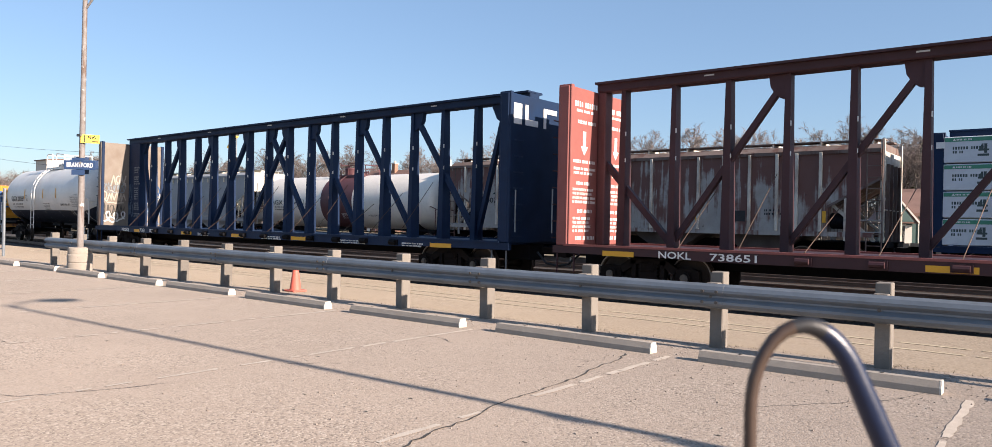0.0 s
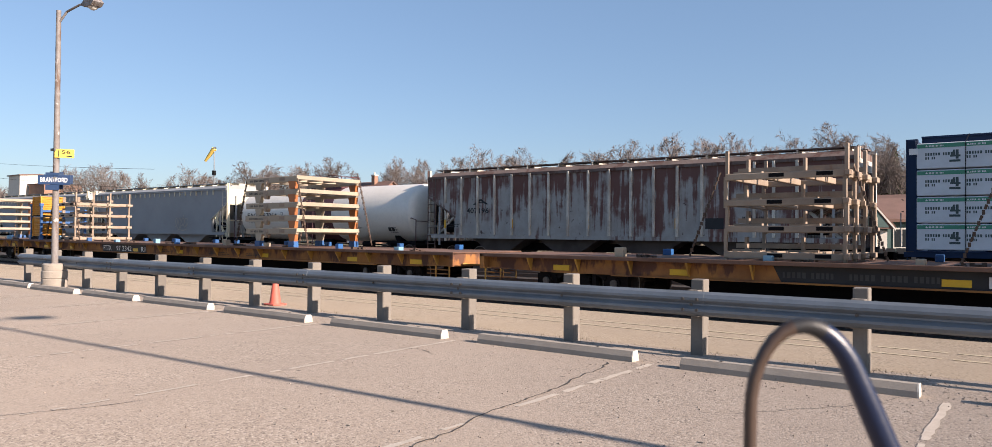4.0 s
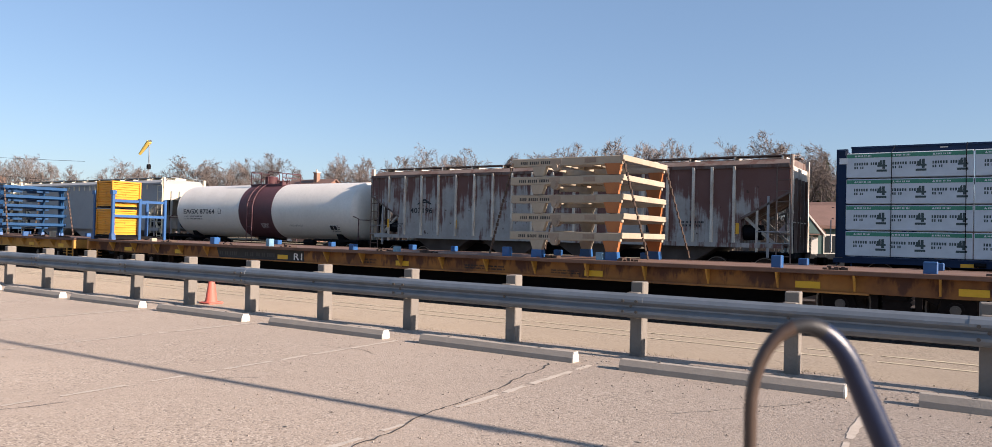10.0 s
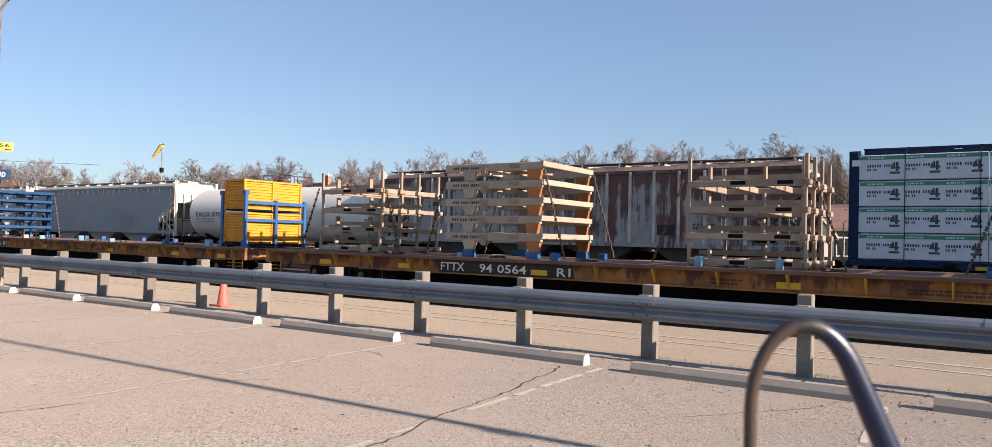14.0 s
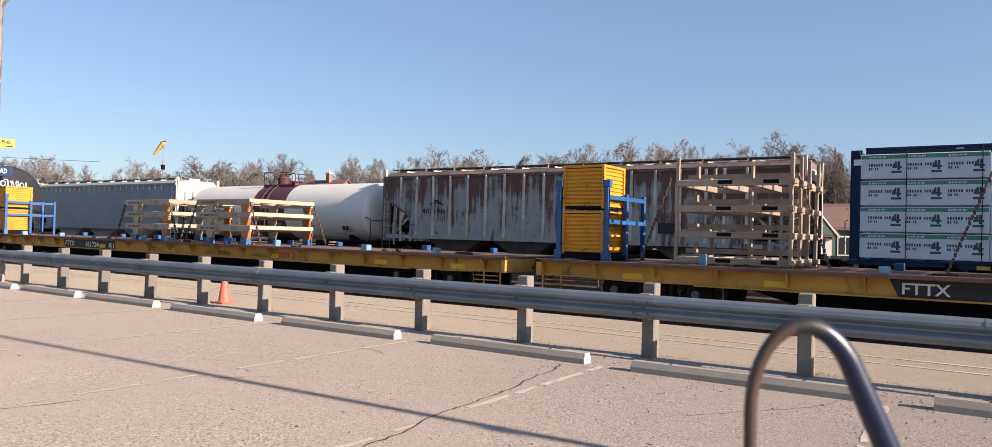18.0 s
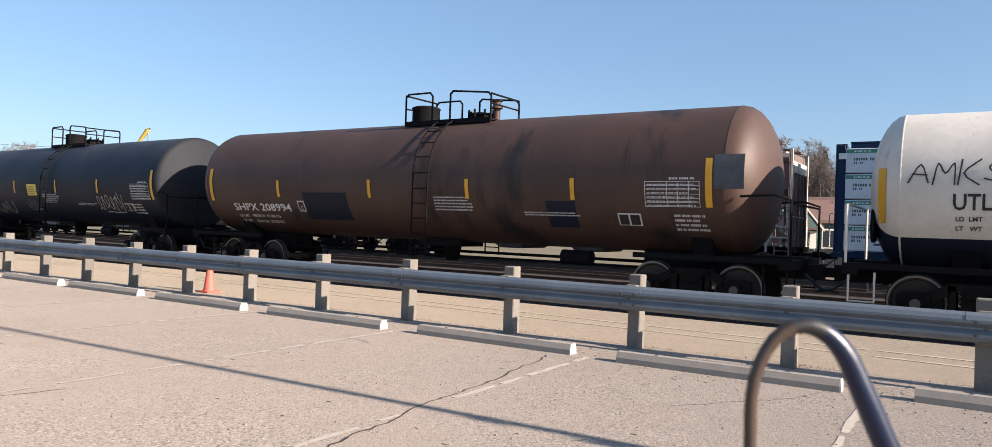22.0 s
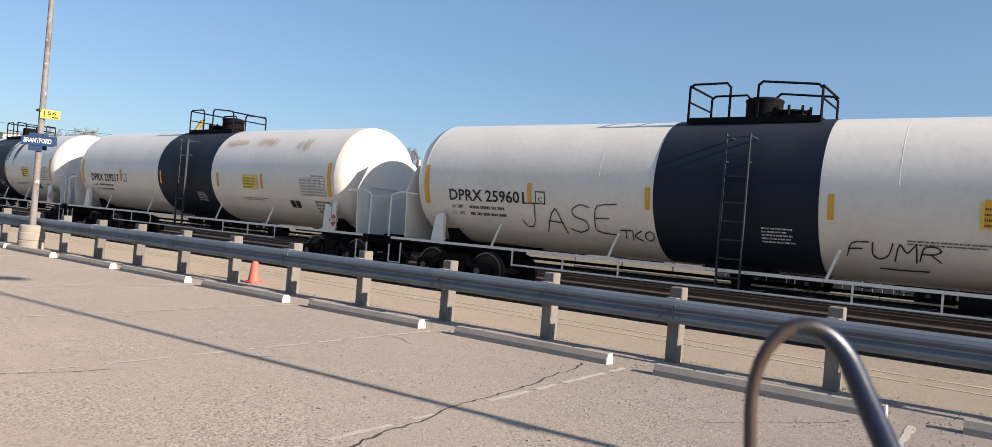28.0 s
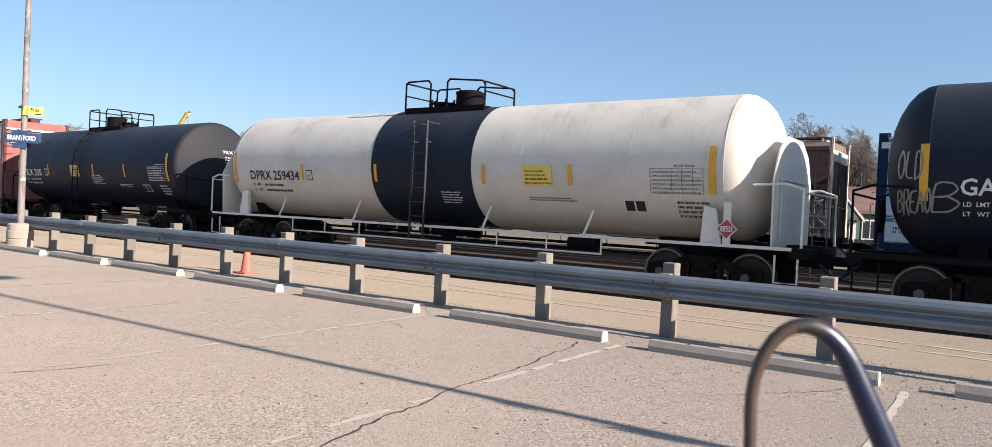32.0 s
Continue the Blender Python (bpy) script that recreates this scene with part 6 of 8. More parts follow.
def cradle(deep):
    """Blue steel cradle that holds the yellow crates."""
    t = thing("crate_cradle", "blue steel cradle round yellow crates on a flatcar", "cradle", "crate cradles")
    y0, y1 = -1.18, (-1.18 + 1.08 * deep if deep == 2 else 0.75)
    part("floor_frame", Shape().box(-0.6, 0.6, y0 - 0.05, y1 + 0.05, 0.04, 0.12), M_DARK, t)
    for x in (-0.56, 0.56):
        for y in (y0, (y0 + y1) / 2, y1):
            part("upright", Shape().box(x - 0.05, x + 0.05, y - 0.05, y + 0.05, 0.0, 1.62 if y == y0 else 1.45, 0.012), M_BLUE, t)
        for z in (0.78, 1.3):
            part("side_rail", Shape().box(x - 0.03, x + 0.03, y0, y1, z, z + 0.09), M_BLUE, t)
        part("foot", Shape().prism([(x - 0.1, 0), (x + 0.1, 0), (x + 0.07, 0.22), (x - 0.07, 0.22)], y0 - 0.07, y0 + 0.07), M_BLUE, t)
        part("head_block", Shape().box(x - 0.08, x + 0.08, y0 - 0.07, y0 + 0.07, 1.56, 1.7), M_BLUE, t)
    return t


CR1, CR2 = cradle(1), cradle(2)


def crates(u, deep):
    place(CR2 if deep == 2 else CR1, u, TRACK_Y, 1.035)
    for d in range(deep):
        for k in range(2):
            place(crate, u, TRACK_Y - 0.66 + 1.05 * d, 1.165 + 0.975 * k)


# flatcars and their loads, front to rear
FLATS = [  # number, then loads: kind, distance of the load's middle behind the front coupling line
    ("", [("Y2", 2.1), ("B", 4.8), ("B", 8.4), ("A3", 13.0), ("B", 17.6), ("B", 22.2)]),
    ("FTTX 972342", [("A5", 9.7), ("B", 25.0), ("Y1", 28.1)]),
    ("FTTX 975152", [("A5", 9.85), ("Y1", 28.1)]),
    ("FTTX 254909", [("Y2", 2.15), ("N", 10.8), ("N", 16.05), ("L5", 21.5)]),
    ("", [("A5", 10.55), ("Y1", 28.4)]),
    ("FTTX 161573", [("L5", 9.4), ("N", 19.5), ("N", 24.4), ("Y2", 28.25)]),
    ("FTTX 940564", [("Y2", 2.3), ("B", 5.35), ("B", 10.2), ("B", 15.5), ("A5", 21.4), ("B", 25.7)]),
    ("", [("Y2", 2.1), ("L5", 20.9), ("B", 25.6)]),
    ("FTTX 961683", [("B", 4.1), ("A5", 9.4), ("B", 19.2), ("B", 24.5), ("Y1", 27.6)]),
    ("FTTX 161724", [("A3", 11.95), ("A3", 16.15), ("Y1", 27.3)]),
]
for k, (number, loads) in enumerate(FLATS):
    rear = -75.9 - 28.19 * k
    flatcar(rear, number, k)
    line = -47.2 - 28.26 * k
    for what, off in loads:
        u = line - off
        if what[0] == "Y":
            crates(max(u, rear + 0.17), int(what[1]))
        elif what[0] == "A":
            stack_a(A_CREAM, u + 0.22, int(what[1]))
        elif what[0] == "L":
            stack_a(A_BLUE, u + 0.09, int(what[1]), 1.155, 0.385)
        elif what[0] == "B":
            stack_b(B_TAN, u, 4)
        else:
            stack_b(B_NAVY, u, 5, 0.4)


# ---- centerbeam lumber cars ----
def centerbeam(rear, front, mm, end_m, number, label, ink=M_WHITE, loaded=False, posts=15):
    L = front - rear
    car = thing("centerbeam_car", label, "centerbeam car", "centerbeam cars")
    hw = 1.4
    part("deck", Shape().box(0.4, L - 0.4, -hw + 0.06, hw - 0.06, 0.98, 1.04), mm, car)
    for sg in (-1, 1):
        a, b = sorted((sg * hw, sg * (hw - 0.1)))
        part("side_sill", Shape().prism([(0, 0.87), (2.6, 0.87), (3.6, 0.83), (L - 3.6, 0.83), (L - 2.6, 0.87), (L, 0.87), (L, 1.03), (0, 1.03)], a, b), mm, car, "deep side sill")
        a, b = sorted((sg * (hw + 0.02), sg * (hw - 0.12)))
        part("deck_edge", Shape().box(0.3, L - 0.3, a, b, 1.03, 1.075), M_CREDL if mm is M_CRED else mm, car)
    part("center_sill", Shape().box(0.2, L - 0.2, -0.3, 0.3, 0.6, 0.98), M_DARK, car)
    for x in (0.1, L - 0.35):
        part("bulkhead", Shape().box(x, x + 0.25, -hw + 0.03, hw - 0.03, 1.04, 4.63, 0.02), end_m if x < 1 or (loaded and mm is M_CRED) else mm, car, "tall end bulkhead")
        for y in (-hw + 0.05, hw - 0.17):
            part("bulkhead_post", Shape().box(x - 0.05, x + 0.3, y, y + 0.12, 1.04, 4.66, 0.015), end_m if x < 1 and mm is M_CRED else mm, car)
    part("top_chord", Shape().box(0.35, L - 0.35, -0.2, 0.2, 4.62, 4.84, 0.03), mm, car, "box-section top chord")
    part("top_flange", Shape().box(0.35, L - 0.35, -0.3, 0.3, 4.8, 4.85), mm, car)
    step = (L - 4.52) / 15
    xs = [2.27 + step * i for i in range(16)]
    posts = 15
    for i, x in enumerate(([1.02] if mm is M_CRED else []) + xs):
        w0, w1 = (0.085, 0.055) if i % 2 else (0.1, 0.06)
        part("upright", Shape().poly([(x - w0, -0.17, 1.04), (x + w0, -0.17, 1.04), (x + w0, 0.17, 1.04), (x - w0, 0.17, 1.04), (x - w1, -0.11, 4.62), (x + w1, -0.11, 4.62), (x + w1, 0.11, 4.62), (x - w1, 0.11, 4.62)],
                                     [(3, 2, 1, 0), (4, 5, 6, 7), (0, 1, 5, 4), (1, 2, 6, 5), (2, 3, 7, 6), (3, 0, 4, 7)]), mm, car, "tapered upright")
        part("cable_guide", Shape().box(x + w1 + 0.012, x + w1 + 0.03, -0.15, -0.12, 3.57, 3.67).box(x + w1 + 0.018, x + w1 + 0.032, -0.15, -0.12, 2.97, 3.06), M_TGREY, car, "small bright cable guides")
    for i, j in ((0, 2), (2, 4), (4, 6), (6, 8), (9, 7), (11, 9), (13, 11), (15, 13)):
        a, b = xs[i], xs[j]
        sg = 1 if b > a else -1
        part("diagonal", Shape().beam((a, 0, 1.15), (b - sg * 0.22, 0, 4.3), 0.15, 0.115), mm, car, "diagonal brace")
        part("gusset", Shape().prism([(b, 4.64), (b - sg * 0.4, 4.64), (b - sg * 0.36, 4.38), (b - sg * 0.26, 4.22), (b - sg * 0.16, 4.15), (b, 4.12)][::-sg], -0.07, 0.07), mm, car)
    if mm is M_CBLUE:
        for e, sg in ((0, 1), (L, -1)):
            part("end_brace", Shape().beam((e + sg * 1.4, 0, 4.15), (e + sg * 2.2, 0, 1.15), 0.14, 0.11), mm, car)
            part("gusset", Shape().prism([(e + sg * 1.3, 4.64), (e + sg * 1.75, 4.64), (e + sg * 1.55, 4.25), (e + sg * 1.3, 4.05)][::-sg], -0.07, 0.07), mm, car)
    else:
        part("end_brace", Shape().beam((0.5, 0, 3.0), (2.2, 0, 1.15), 0.14, 0.14), mm, car)
        part("end_brace", Shape().beam((L - 0.5, 0, 3.0), (L - 2.2, 0, 1.15), 0.14, 0.14), mm, car)
    for x in range(3, int(L) - 2, 4):
        part("chord_plate", Shape().box(x, x + 0.22, -0.215, -0.2, 4.73, 4.76), M_TGREY, car, "small white plate on the chord")
    for i in range(1, posts):
        part("cable", Shape().cyl((xs[i] - 0.5, -1.3, 1.08), (xs[i] - 0.1, -0.35, 2.0 + 0.3 * (i % 3)), 0.009, 5), M_CHAIN, car, "slack tie-down cable")
        if 2.6 < xs[i] < 5.4 and number:
            continue
        part("winch", Shape().cyl((xs[i] - 0.62, -1.46, 0.93), (xs[i] - 0.38, -1.46, 0.93), 0.055, 8).box(xs[i] - 0.66, xs[i] - 0.34, -1.44, -1.38, 0.86, 1.0), M_DARK if mm is M_CBLUE else mm, car, "tie-down winch")
    for x in (3.63 if mm is M_CBLUE else 1.3, 7.4, 10.8, 14.2, L - 2.6):
        part("reflector", flat(rect(x, x + (0.47 if x == 3.63 else 0.75), 0.85, 0.96), -hw - 0.006), M_YELREF, car, "yellow reflector")
    if number:
        a, b = number.split()
        for word, xa, xb in ((a, 2.54, 3.24), (b[:3], 4.1, 4.53), (b[3:], 4.91, 5.38)) if mm is M_CBLUE else ((a, 2.6, 3.32), (b, 3.7, 4.63)):
            part("car_number", flat(fit_text(word, xa, xb, 0.86, 0.14), -hw - 0.008), ink, car)
    for x, w in ((8.6, 0.8), (12.6, 1.2), (16.5, 1.4), (19.2, 0.8)):
        part("small_print", flat(bars(x, x + w, 0.84, 0.12, 2, 0.6, int(x)), -hw - 0.008), ink, car)
    for e, sg in ((0, -1), (L, 1)):
        bogie(car, e - sg * 2.2, rear)
        coupler(car, e, sg)
        for y in (-1.36, 1.36):
            grab(car, [(e - sg * 0.1, y, 0.85), (e - sg * 0.1, y, 0.4), (e - sg * 0.55, y, 0.4), (e - sg * 0.55, y, 0.85)], M_GALV if sg > 0 else mm, 0.022, "step")
            s = Shape()
            for k in range(8):
                s.cyl((e + sg * 0.06, y * 0.72, 1.2 + 0.38 * k), (e + sg * 0.06, y, 1.2 + 0.38 * k), 0.014, 5)
            part("end_ladder", s, mm, car)
        grab(car, [(e + sg * 0.1, -1.3, 1.3), (e + sg * 0.1, -1.3, 2.3)], M_GALV, 0.018)
    return car


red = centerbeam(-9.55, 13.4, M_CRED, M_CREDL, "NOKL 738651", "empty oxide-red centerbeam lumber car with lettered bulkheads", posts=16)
# the lettered face of the red car's rear bulkhead
for sg in (-1, 1):
    rows = Shape()
    for k, (z, h, n, w) in enumerate(((4.2, 0.2, 1, 0.85), (4.08, 0.1, 1, 0.7), (3.82, 0.13, 1, 0.55), (2.92, 0.12, 1, 0.9), (2.66, 0.2, 2, 0.85), (2.42, 0.12, 1, 0.6), (2.0, 0.38, 4, 0.9), (1.78, 0.13, 1, 0.5), (1.34, 0.38, 4, 0.85), (1.16, 0.14, 1, 0.6))):
        for x, y, zz in [(0, 0, 0)]:
            b = bars(-w / 2, w / 2, z, h, n, 0.6, 70 + k)
            off = len(rows.v)
            rows.v += [(0.36, sg * 0.72 + bx, bz) for bx, _, bz in b.v]
            rows.f += [tuple(off + i for i in f) for f in b.f]
    part("bulkhead_text", rows, M_WHITE, red, "white stencilled loading notes")
    part("bulkhead_arrow", Shape().poly([(0.362, sg * 0.72 - 0.06, 3.65), (0.362, sg * 0.72 + 0.06, 3.65), (0.362, sg * 0.72 + 0.06, 3.3), (0.362, sg * 0.72 + 0.15, 3.3), (0.362, sg * 0.72, 3.1), (0.362, sg * 0.72 - 0.15, 3.3), (0.362, sg * 0.72 - 0.06, 3.3)],
                                        [(0, 1, 2, 6), (2, 3, 4), (4, 5, 6), (2, 4, 6)]), M_WHITE, red, "white arrow")
part("bulkhead_column", Shape().box(0.36, 0.58, -0.16, 0.16, 1.04, 4.62, 0.02), M_CREDM, red, "oxide centre column in its shaded tone")
part("bulkhead_facing", Shape().box(0.352, 0.356, -1.24, -0.2, 1.1, 4.6).box(0.352, 0.356, 0.2, 1.24, 1.1, 4.6), M_CREDL, red, "oxide facing in its sunlit tone")
moving(red, -9.55)
CARS.append((-9.55, 13.4))
blue = centerbeam(-33.6, -10.75, M_CBLUE, M_CGREY, "NOKL 733079", "empty dark blue centerbeam lumber car with graffiti on its bulkheads", posts=15)
for y0, y1, z0, z1, m, sd, w, loops in ((-1.3, -0.3, 2.05, 2.55, M_GRAFFL, 40, 0.05, 5), (-1.28, -0.35, 1.45, 2.0, M_GRAFFK, 46, 0.03, 6), (-1.2, -0.25, 1.15, 1.75, M_WHITE, 47, 0.06, 3), (-0.95, -0.3, 2.75, 3.3, M_GRAFFL, 48, 0.06, 3), (-1.3, -0.3, 2.5, 2.9, M_GREYBLUE, 51, 0.03, 6),
                                           (0.25, 1.3, 1.15, 2.0, M_PALEBLUE, 41, 0.07, 4), (0.3, 1.3, 1.7, 2.6, M_WHITE, 49, 0.05, 6), (0.3, 1.25, 2.3, 2.9, M_BLUE, 50, 0.05, 4)):
    sc = scribble(y0, y1, z0, z1, sd, w, loops)
    sc.v = [(0.37, x, z) for x, _, z in sc.v]
    part("graffiti", sc, m, blue, "sprayed graffiti on the bulkhead")
# white block letters on the front bulkhead's top, as plain shapes
sh = Shape()
for y, w, z0, z1 in ((-1.2, 0.32, 3.9, 4.4), (-0.75, 0.12, 3.9, 4.4), (-0.63, 0.4, 3.9, 4.05), (0.0, 0.12, 3.9, 4.4), (0.12, 0.45, 4.28, 4.4), (0.7, 0.12, 3.8, 4.4)):
    sh.poly([(22.77, y, z0), (22.77, y + w, z0), (22.77, y + w, z1), (22.77, y, z1)], [(0, 1, 2, 3)])
part("white_mark", sh, M_WHITE, blue, "plain white painted shapes")
for x0, x1 in ((0.36, 1.36), (21.5, 22.5)):
    part("end_panel", Shape().box(x0, x1, -0.19, 0.19, 1.04, 4.64, 0.02), M_CBLUE, blue, "solid steel end panel")
part("graffiti", flat(scribble(0.38, 0.85, 1.35, 2.2, 44, 0.03, 3), -0.2), M_PALEBLUE, blue, "pale blue sprayed scrawl on the end panel")
part("graffiti", flat(scribble(0.42, 0.8, 2.0, 3.0, 45, 0.025, 2), -0.2), M_PALEBLUE, blue, "pale blue sprayed scrawl on the end panel")
for z, h, n in ((3.35, 0.3, 3), (2.85, 0.4, 4), (2.2, 0.55, 6), (1.75, 0.35, 4), (1.45, 0.2, 2)):
    part("panel_text", flat(bars(0.92, 1.3, z, h, n, 0.6, int(z * 10)), -0.2), M_GREYBLUE, blue, "stencilled loading notes in plain bars")
moving(blue, -33.6)
CARS.append((-33.6, -10.75))


def bundle(L, H, D):
    """A wrapped lumber bundle, with its green top stripe and printed marks as plain shapes."""
    t = thing("lumber_bundle", "lumber bundle in printed white wrap with a green stripe", "lumber bundle", "lumber bundles")
    part("wrapped_lumber", Shape().box(0.0, L, 0, D, 0.01, H - 0.015, 0.02), M_WRAP, t)
    part("green_stripe", Shape().box(0.025, L - 0.025, -0.004, 0.01, H - 0.17, H - 0.045), M_WRAPG, t, "green printed stripe")
    inks, pale = Shape(), Shape()
    x = 0.25
    while x < L - 0.7:
        for b in (bars(x, x + 0.56, 0.42, 0.1, 1, 0.9, 3), bars(x, x + 0.34, 0.3, 0.09, 1, 0.9, 4)):
            inks.poly(b.v, b.f)
        q = x + 0.66  # a blocky mark: a wedge, a stem and a foot
        inks.poly([(q, 0, 0.2), (q + 0.3, 0, 0.2), (q + 0.3, 0, 0.27), (q, 0, 0.27)], [(0, 1, 2, 3)])
        inks.poly([(q + 0.02, 0, 0.36), (q + 0.15, 0, 0.36), (q + 0.15, 0, 0.58), (q + 0.11, 0, 0.58)], [(0, 1, 2, 3)])
        inks.poly([(q + 0.17, 0, 0.29), (q + 0.25, 0, 0.29), (q + 0.25, 0, 0.58), (q + 0.17, 0, 0.58)], [(0, 1, 2, 3)])
        inks.poly([(q + 0.02, 0, 0.36), (q + 0.3, 0, 0.36), (q + 0.3, 0, 0.42), (q + 0.02, 0, 0.42)], [(0, 1, 2, 3)])
        p = bars(x + 0.1, x + 0.5, H - 0.135, 0.06, 1, 0.8, 5)
        pale.poly(p.v, p.f)
        pale.poly([(x, 0, H - 0.14), (x + 0.08, 0, H - 0.14), (x + 0.04, 0, H - 0.07)], [(0, 1, 2)])
        x += 1.12
    tagged(part("wrap_print", flat(inks, -0.003), M_INK, t, "dark printed shapes"), kind="stuff")
    tagged(part("stripe_print", flat(pale, -0.008), M_WHITE, t), kind="stuff")
    return t


# the loaded car that comes last in view
lead = centerbeam(-582.3, -559.6, M_CRED, M_CREDL, "", "oxide-red centerbeam car loaded with white-wrapped lumber", loaded=True, posts=15)
part("white_mark", Shape().box(22.71, 22.716, -1.3, 1.3, 4.2, 4.28), M_WHITE, lead, "white painted stripe")
part("white_mark", Shape().box(22.71, 22.716, -1.1, -0.2, 3.6, 3.68), M_WHITE, lead)
moving(lead, -582.3)
CARS.append((-582.3, -559.6))
bund = bundle(3.6, 0.84, 1.1)
first_bundle = True
for k in range(4):
    for j in range(6):
        b = copy_thing(bund, Matrix.Identity(4)) if not first_bundle else bund
        first_bundle = False
        moving(b, -581.9 + 3.65 * j, TRACK_Y - 1.36, 1.085 + 0.86 * k)

# ---- the train's tank cars ----
R_, Z_ = 1.5, 2.61
gat = tank_car(-34.3, -47.7, 1.43, 2.45, M_TGREY, "pale grey tank car with a black lower half", "GATX 220631", (-45.68, -43.57), lower=(1.68, M_TBLACK), rail_m=M_TGREY, seed=3, dome=-0.3, lad=-0.25, refl=(-46.54, -43.4, -40.53, -38.65, -35.46), short=(-0.19, 0.28), mark_z=-0.31, head=0.65)
part("car_notice", wrap(fit_text("SR-8754  FRA AIP", -38.18 + 41.0, -36.93 + 41.0, 1.9, 0.1), 2.45, 1.43, 0.014), M_BLACK, gat, "small stencilled note")
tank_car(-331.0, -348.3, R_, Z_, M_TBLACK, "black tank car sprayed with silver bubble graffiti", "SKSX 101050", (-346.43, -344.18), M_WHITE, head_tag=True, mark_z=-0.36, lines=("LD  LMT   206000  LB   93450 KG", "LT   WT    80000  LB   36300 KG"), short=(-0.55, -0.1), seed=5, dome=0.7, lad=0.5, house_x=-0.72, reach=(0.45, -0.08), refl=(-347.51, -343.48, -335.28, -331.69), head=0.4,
         graffiti=(("fat", -343.2, -340.95, 1.36, 2.36, M_GRAFF, 1, 4), ("fat", -340.75, -338.05, 1.33, 2.3, M_GRAFF, 3, 5), ("fat", -337.98, -335.32, 1.28, 2.25, M_SILVERB, 2, 5), ("fat", -335.1, -332.85, 1.22, 2.17, M_SILVERY, 4, 3), ("line", -345.0, -343.4, 1.55, 2.0, M_GRAFF, 7, 4), ("line", -347.3, -346.45, 2.12, 2.25, M_GRAFF, 6, 6), ("tag", -347.15, -346.6, 1.97, 2.1, M_GRAFF, 6, "TCO"), ("tag", -346.5, -346.1, 1.85, 1.97, M_GRAFF, 6, "KM"), ("tag", -346.45, -345.6, 1.52, 1.68, M_BLUE, 9, "TUPOE"), ("line", -347.3, -346.9, 1.45, 1.95, M_GRAFF, 10, 1), ("tag", -335.83, -335.2, 2.68, 2.98, M_GRAFF, 8, "SEOM"), ("tag", -335.8, -335.25, 2.6, 2.64, M_GRAFF, 8, "_"), ("tag", -332.7, -331.75, 1.75, 2.2, M_GRAFF, 9, "OURER"), ("line", -331.9, -331.45, 1.75, 1.95, M_GRAFFL, 9, 5)))
tank_car(-348.95, -360.75, 1.37, 2.4, M_TDIRTY, "white tank car with a black lower half and scrawls", "UTLX 24636", (-359.17, -357.6), lower=(1.56, M_TBLACK), rail_m=M_TDIRTY, seed=4, dome=-0.05, lad=0.6, reach=(-0.05, 0.17), pipe=1.35, house_x=-1.0, refl=(-360.2, -357.55, -355.97, -353.2, -352.1, -350.03), mark_z=-0.37, head=0.55,
         graffiti=(("tag", -359.8, -358.4, 2.42, 2.85, M_GRAFFK, 11, "AMKS"), ("line", -355.65, -354.95, 1.75, 2.1, M_GRAFFK, 12, 4), ("line", -354.2, -353.3, 2.6, 2.85, M_GRAFFK, 13, 4)))
shpx = tank_car(-361.55, -378.6, R_, Z_, M_TBROWN, "rusty brown tank car with white lettering", "SHPX 208994", (-376.94, -374.56), M_WHITE, rail_m=M_DARK, seed=6, dome=0.2, lad=0.2, house_x=-1.15, pipe=1.05, reach=(-0.1, 0.5), num_h=0.2, mark_z=-0.86, lines=("LD LMT   198000 LB   89 800 KG", "LT WT     65000 LB   29 500 KG"), refl=(-377.77, -374.91, -371.59, -368.61, -365.93, -363.07), head=0.7)
M_PATCH = mat("faded_repaint", (0.075, 0.082, 0.092), (0.045, 0.048, 0.052), 0.7, 5.0, 0.7)
for ua, ub, za, zb, m in ((-374.0, -372.4, 1.55, 2.25, M_TBLACK), (-366.6, -365.9, 1.55, 2.1, M_TBLACK), (-362.98, -362.42, 2.35, 3.0, M_PATCH)):
    part("repaint_patch", wrap(cut(rect(ua + 370.075, ub + 370.075, za, zb), 0.08), Z_, R_, 0.006), m, shpx, "repainted patch on the shell")
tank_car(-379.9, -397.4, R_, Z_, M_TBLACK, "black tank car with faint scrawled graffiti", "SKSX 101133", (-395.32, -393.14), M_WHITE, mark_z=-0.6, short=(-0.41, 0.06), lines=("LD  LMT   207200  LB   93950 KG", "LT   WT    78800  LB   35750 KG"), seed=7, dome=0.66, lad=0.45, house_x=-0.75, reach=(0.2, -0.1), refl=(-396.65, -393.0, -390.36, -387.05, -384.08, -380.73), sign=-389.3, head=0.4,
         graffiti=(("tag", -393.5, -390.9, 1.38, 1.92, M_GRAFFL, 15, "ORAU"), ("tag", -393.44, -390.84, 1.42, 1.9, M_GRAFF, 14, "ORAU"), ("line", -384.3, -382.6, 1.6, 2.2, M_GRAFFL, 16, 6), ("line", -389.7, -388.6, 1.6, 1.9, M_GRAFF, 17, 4)))
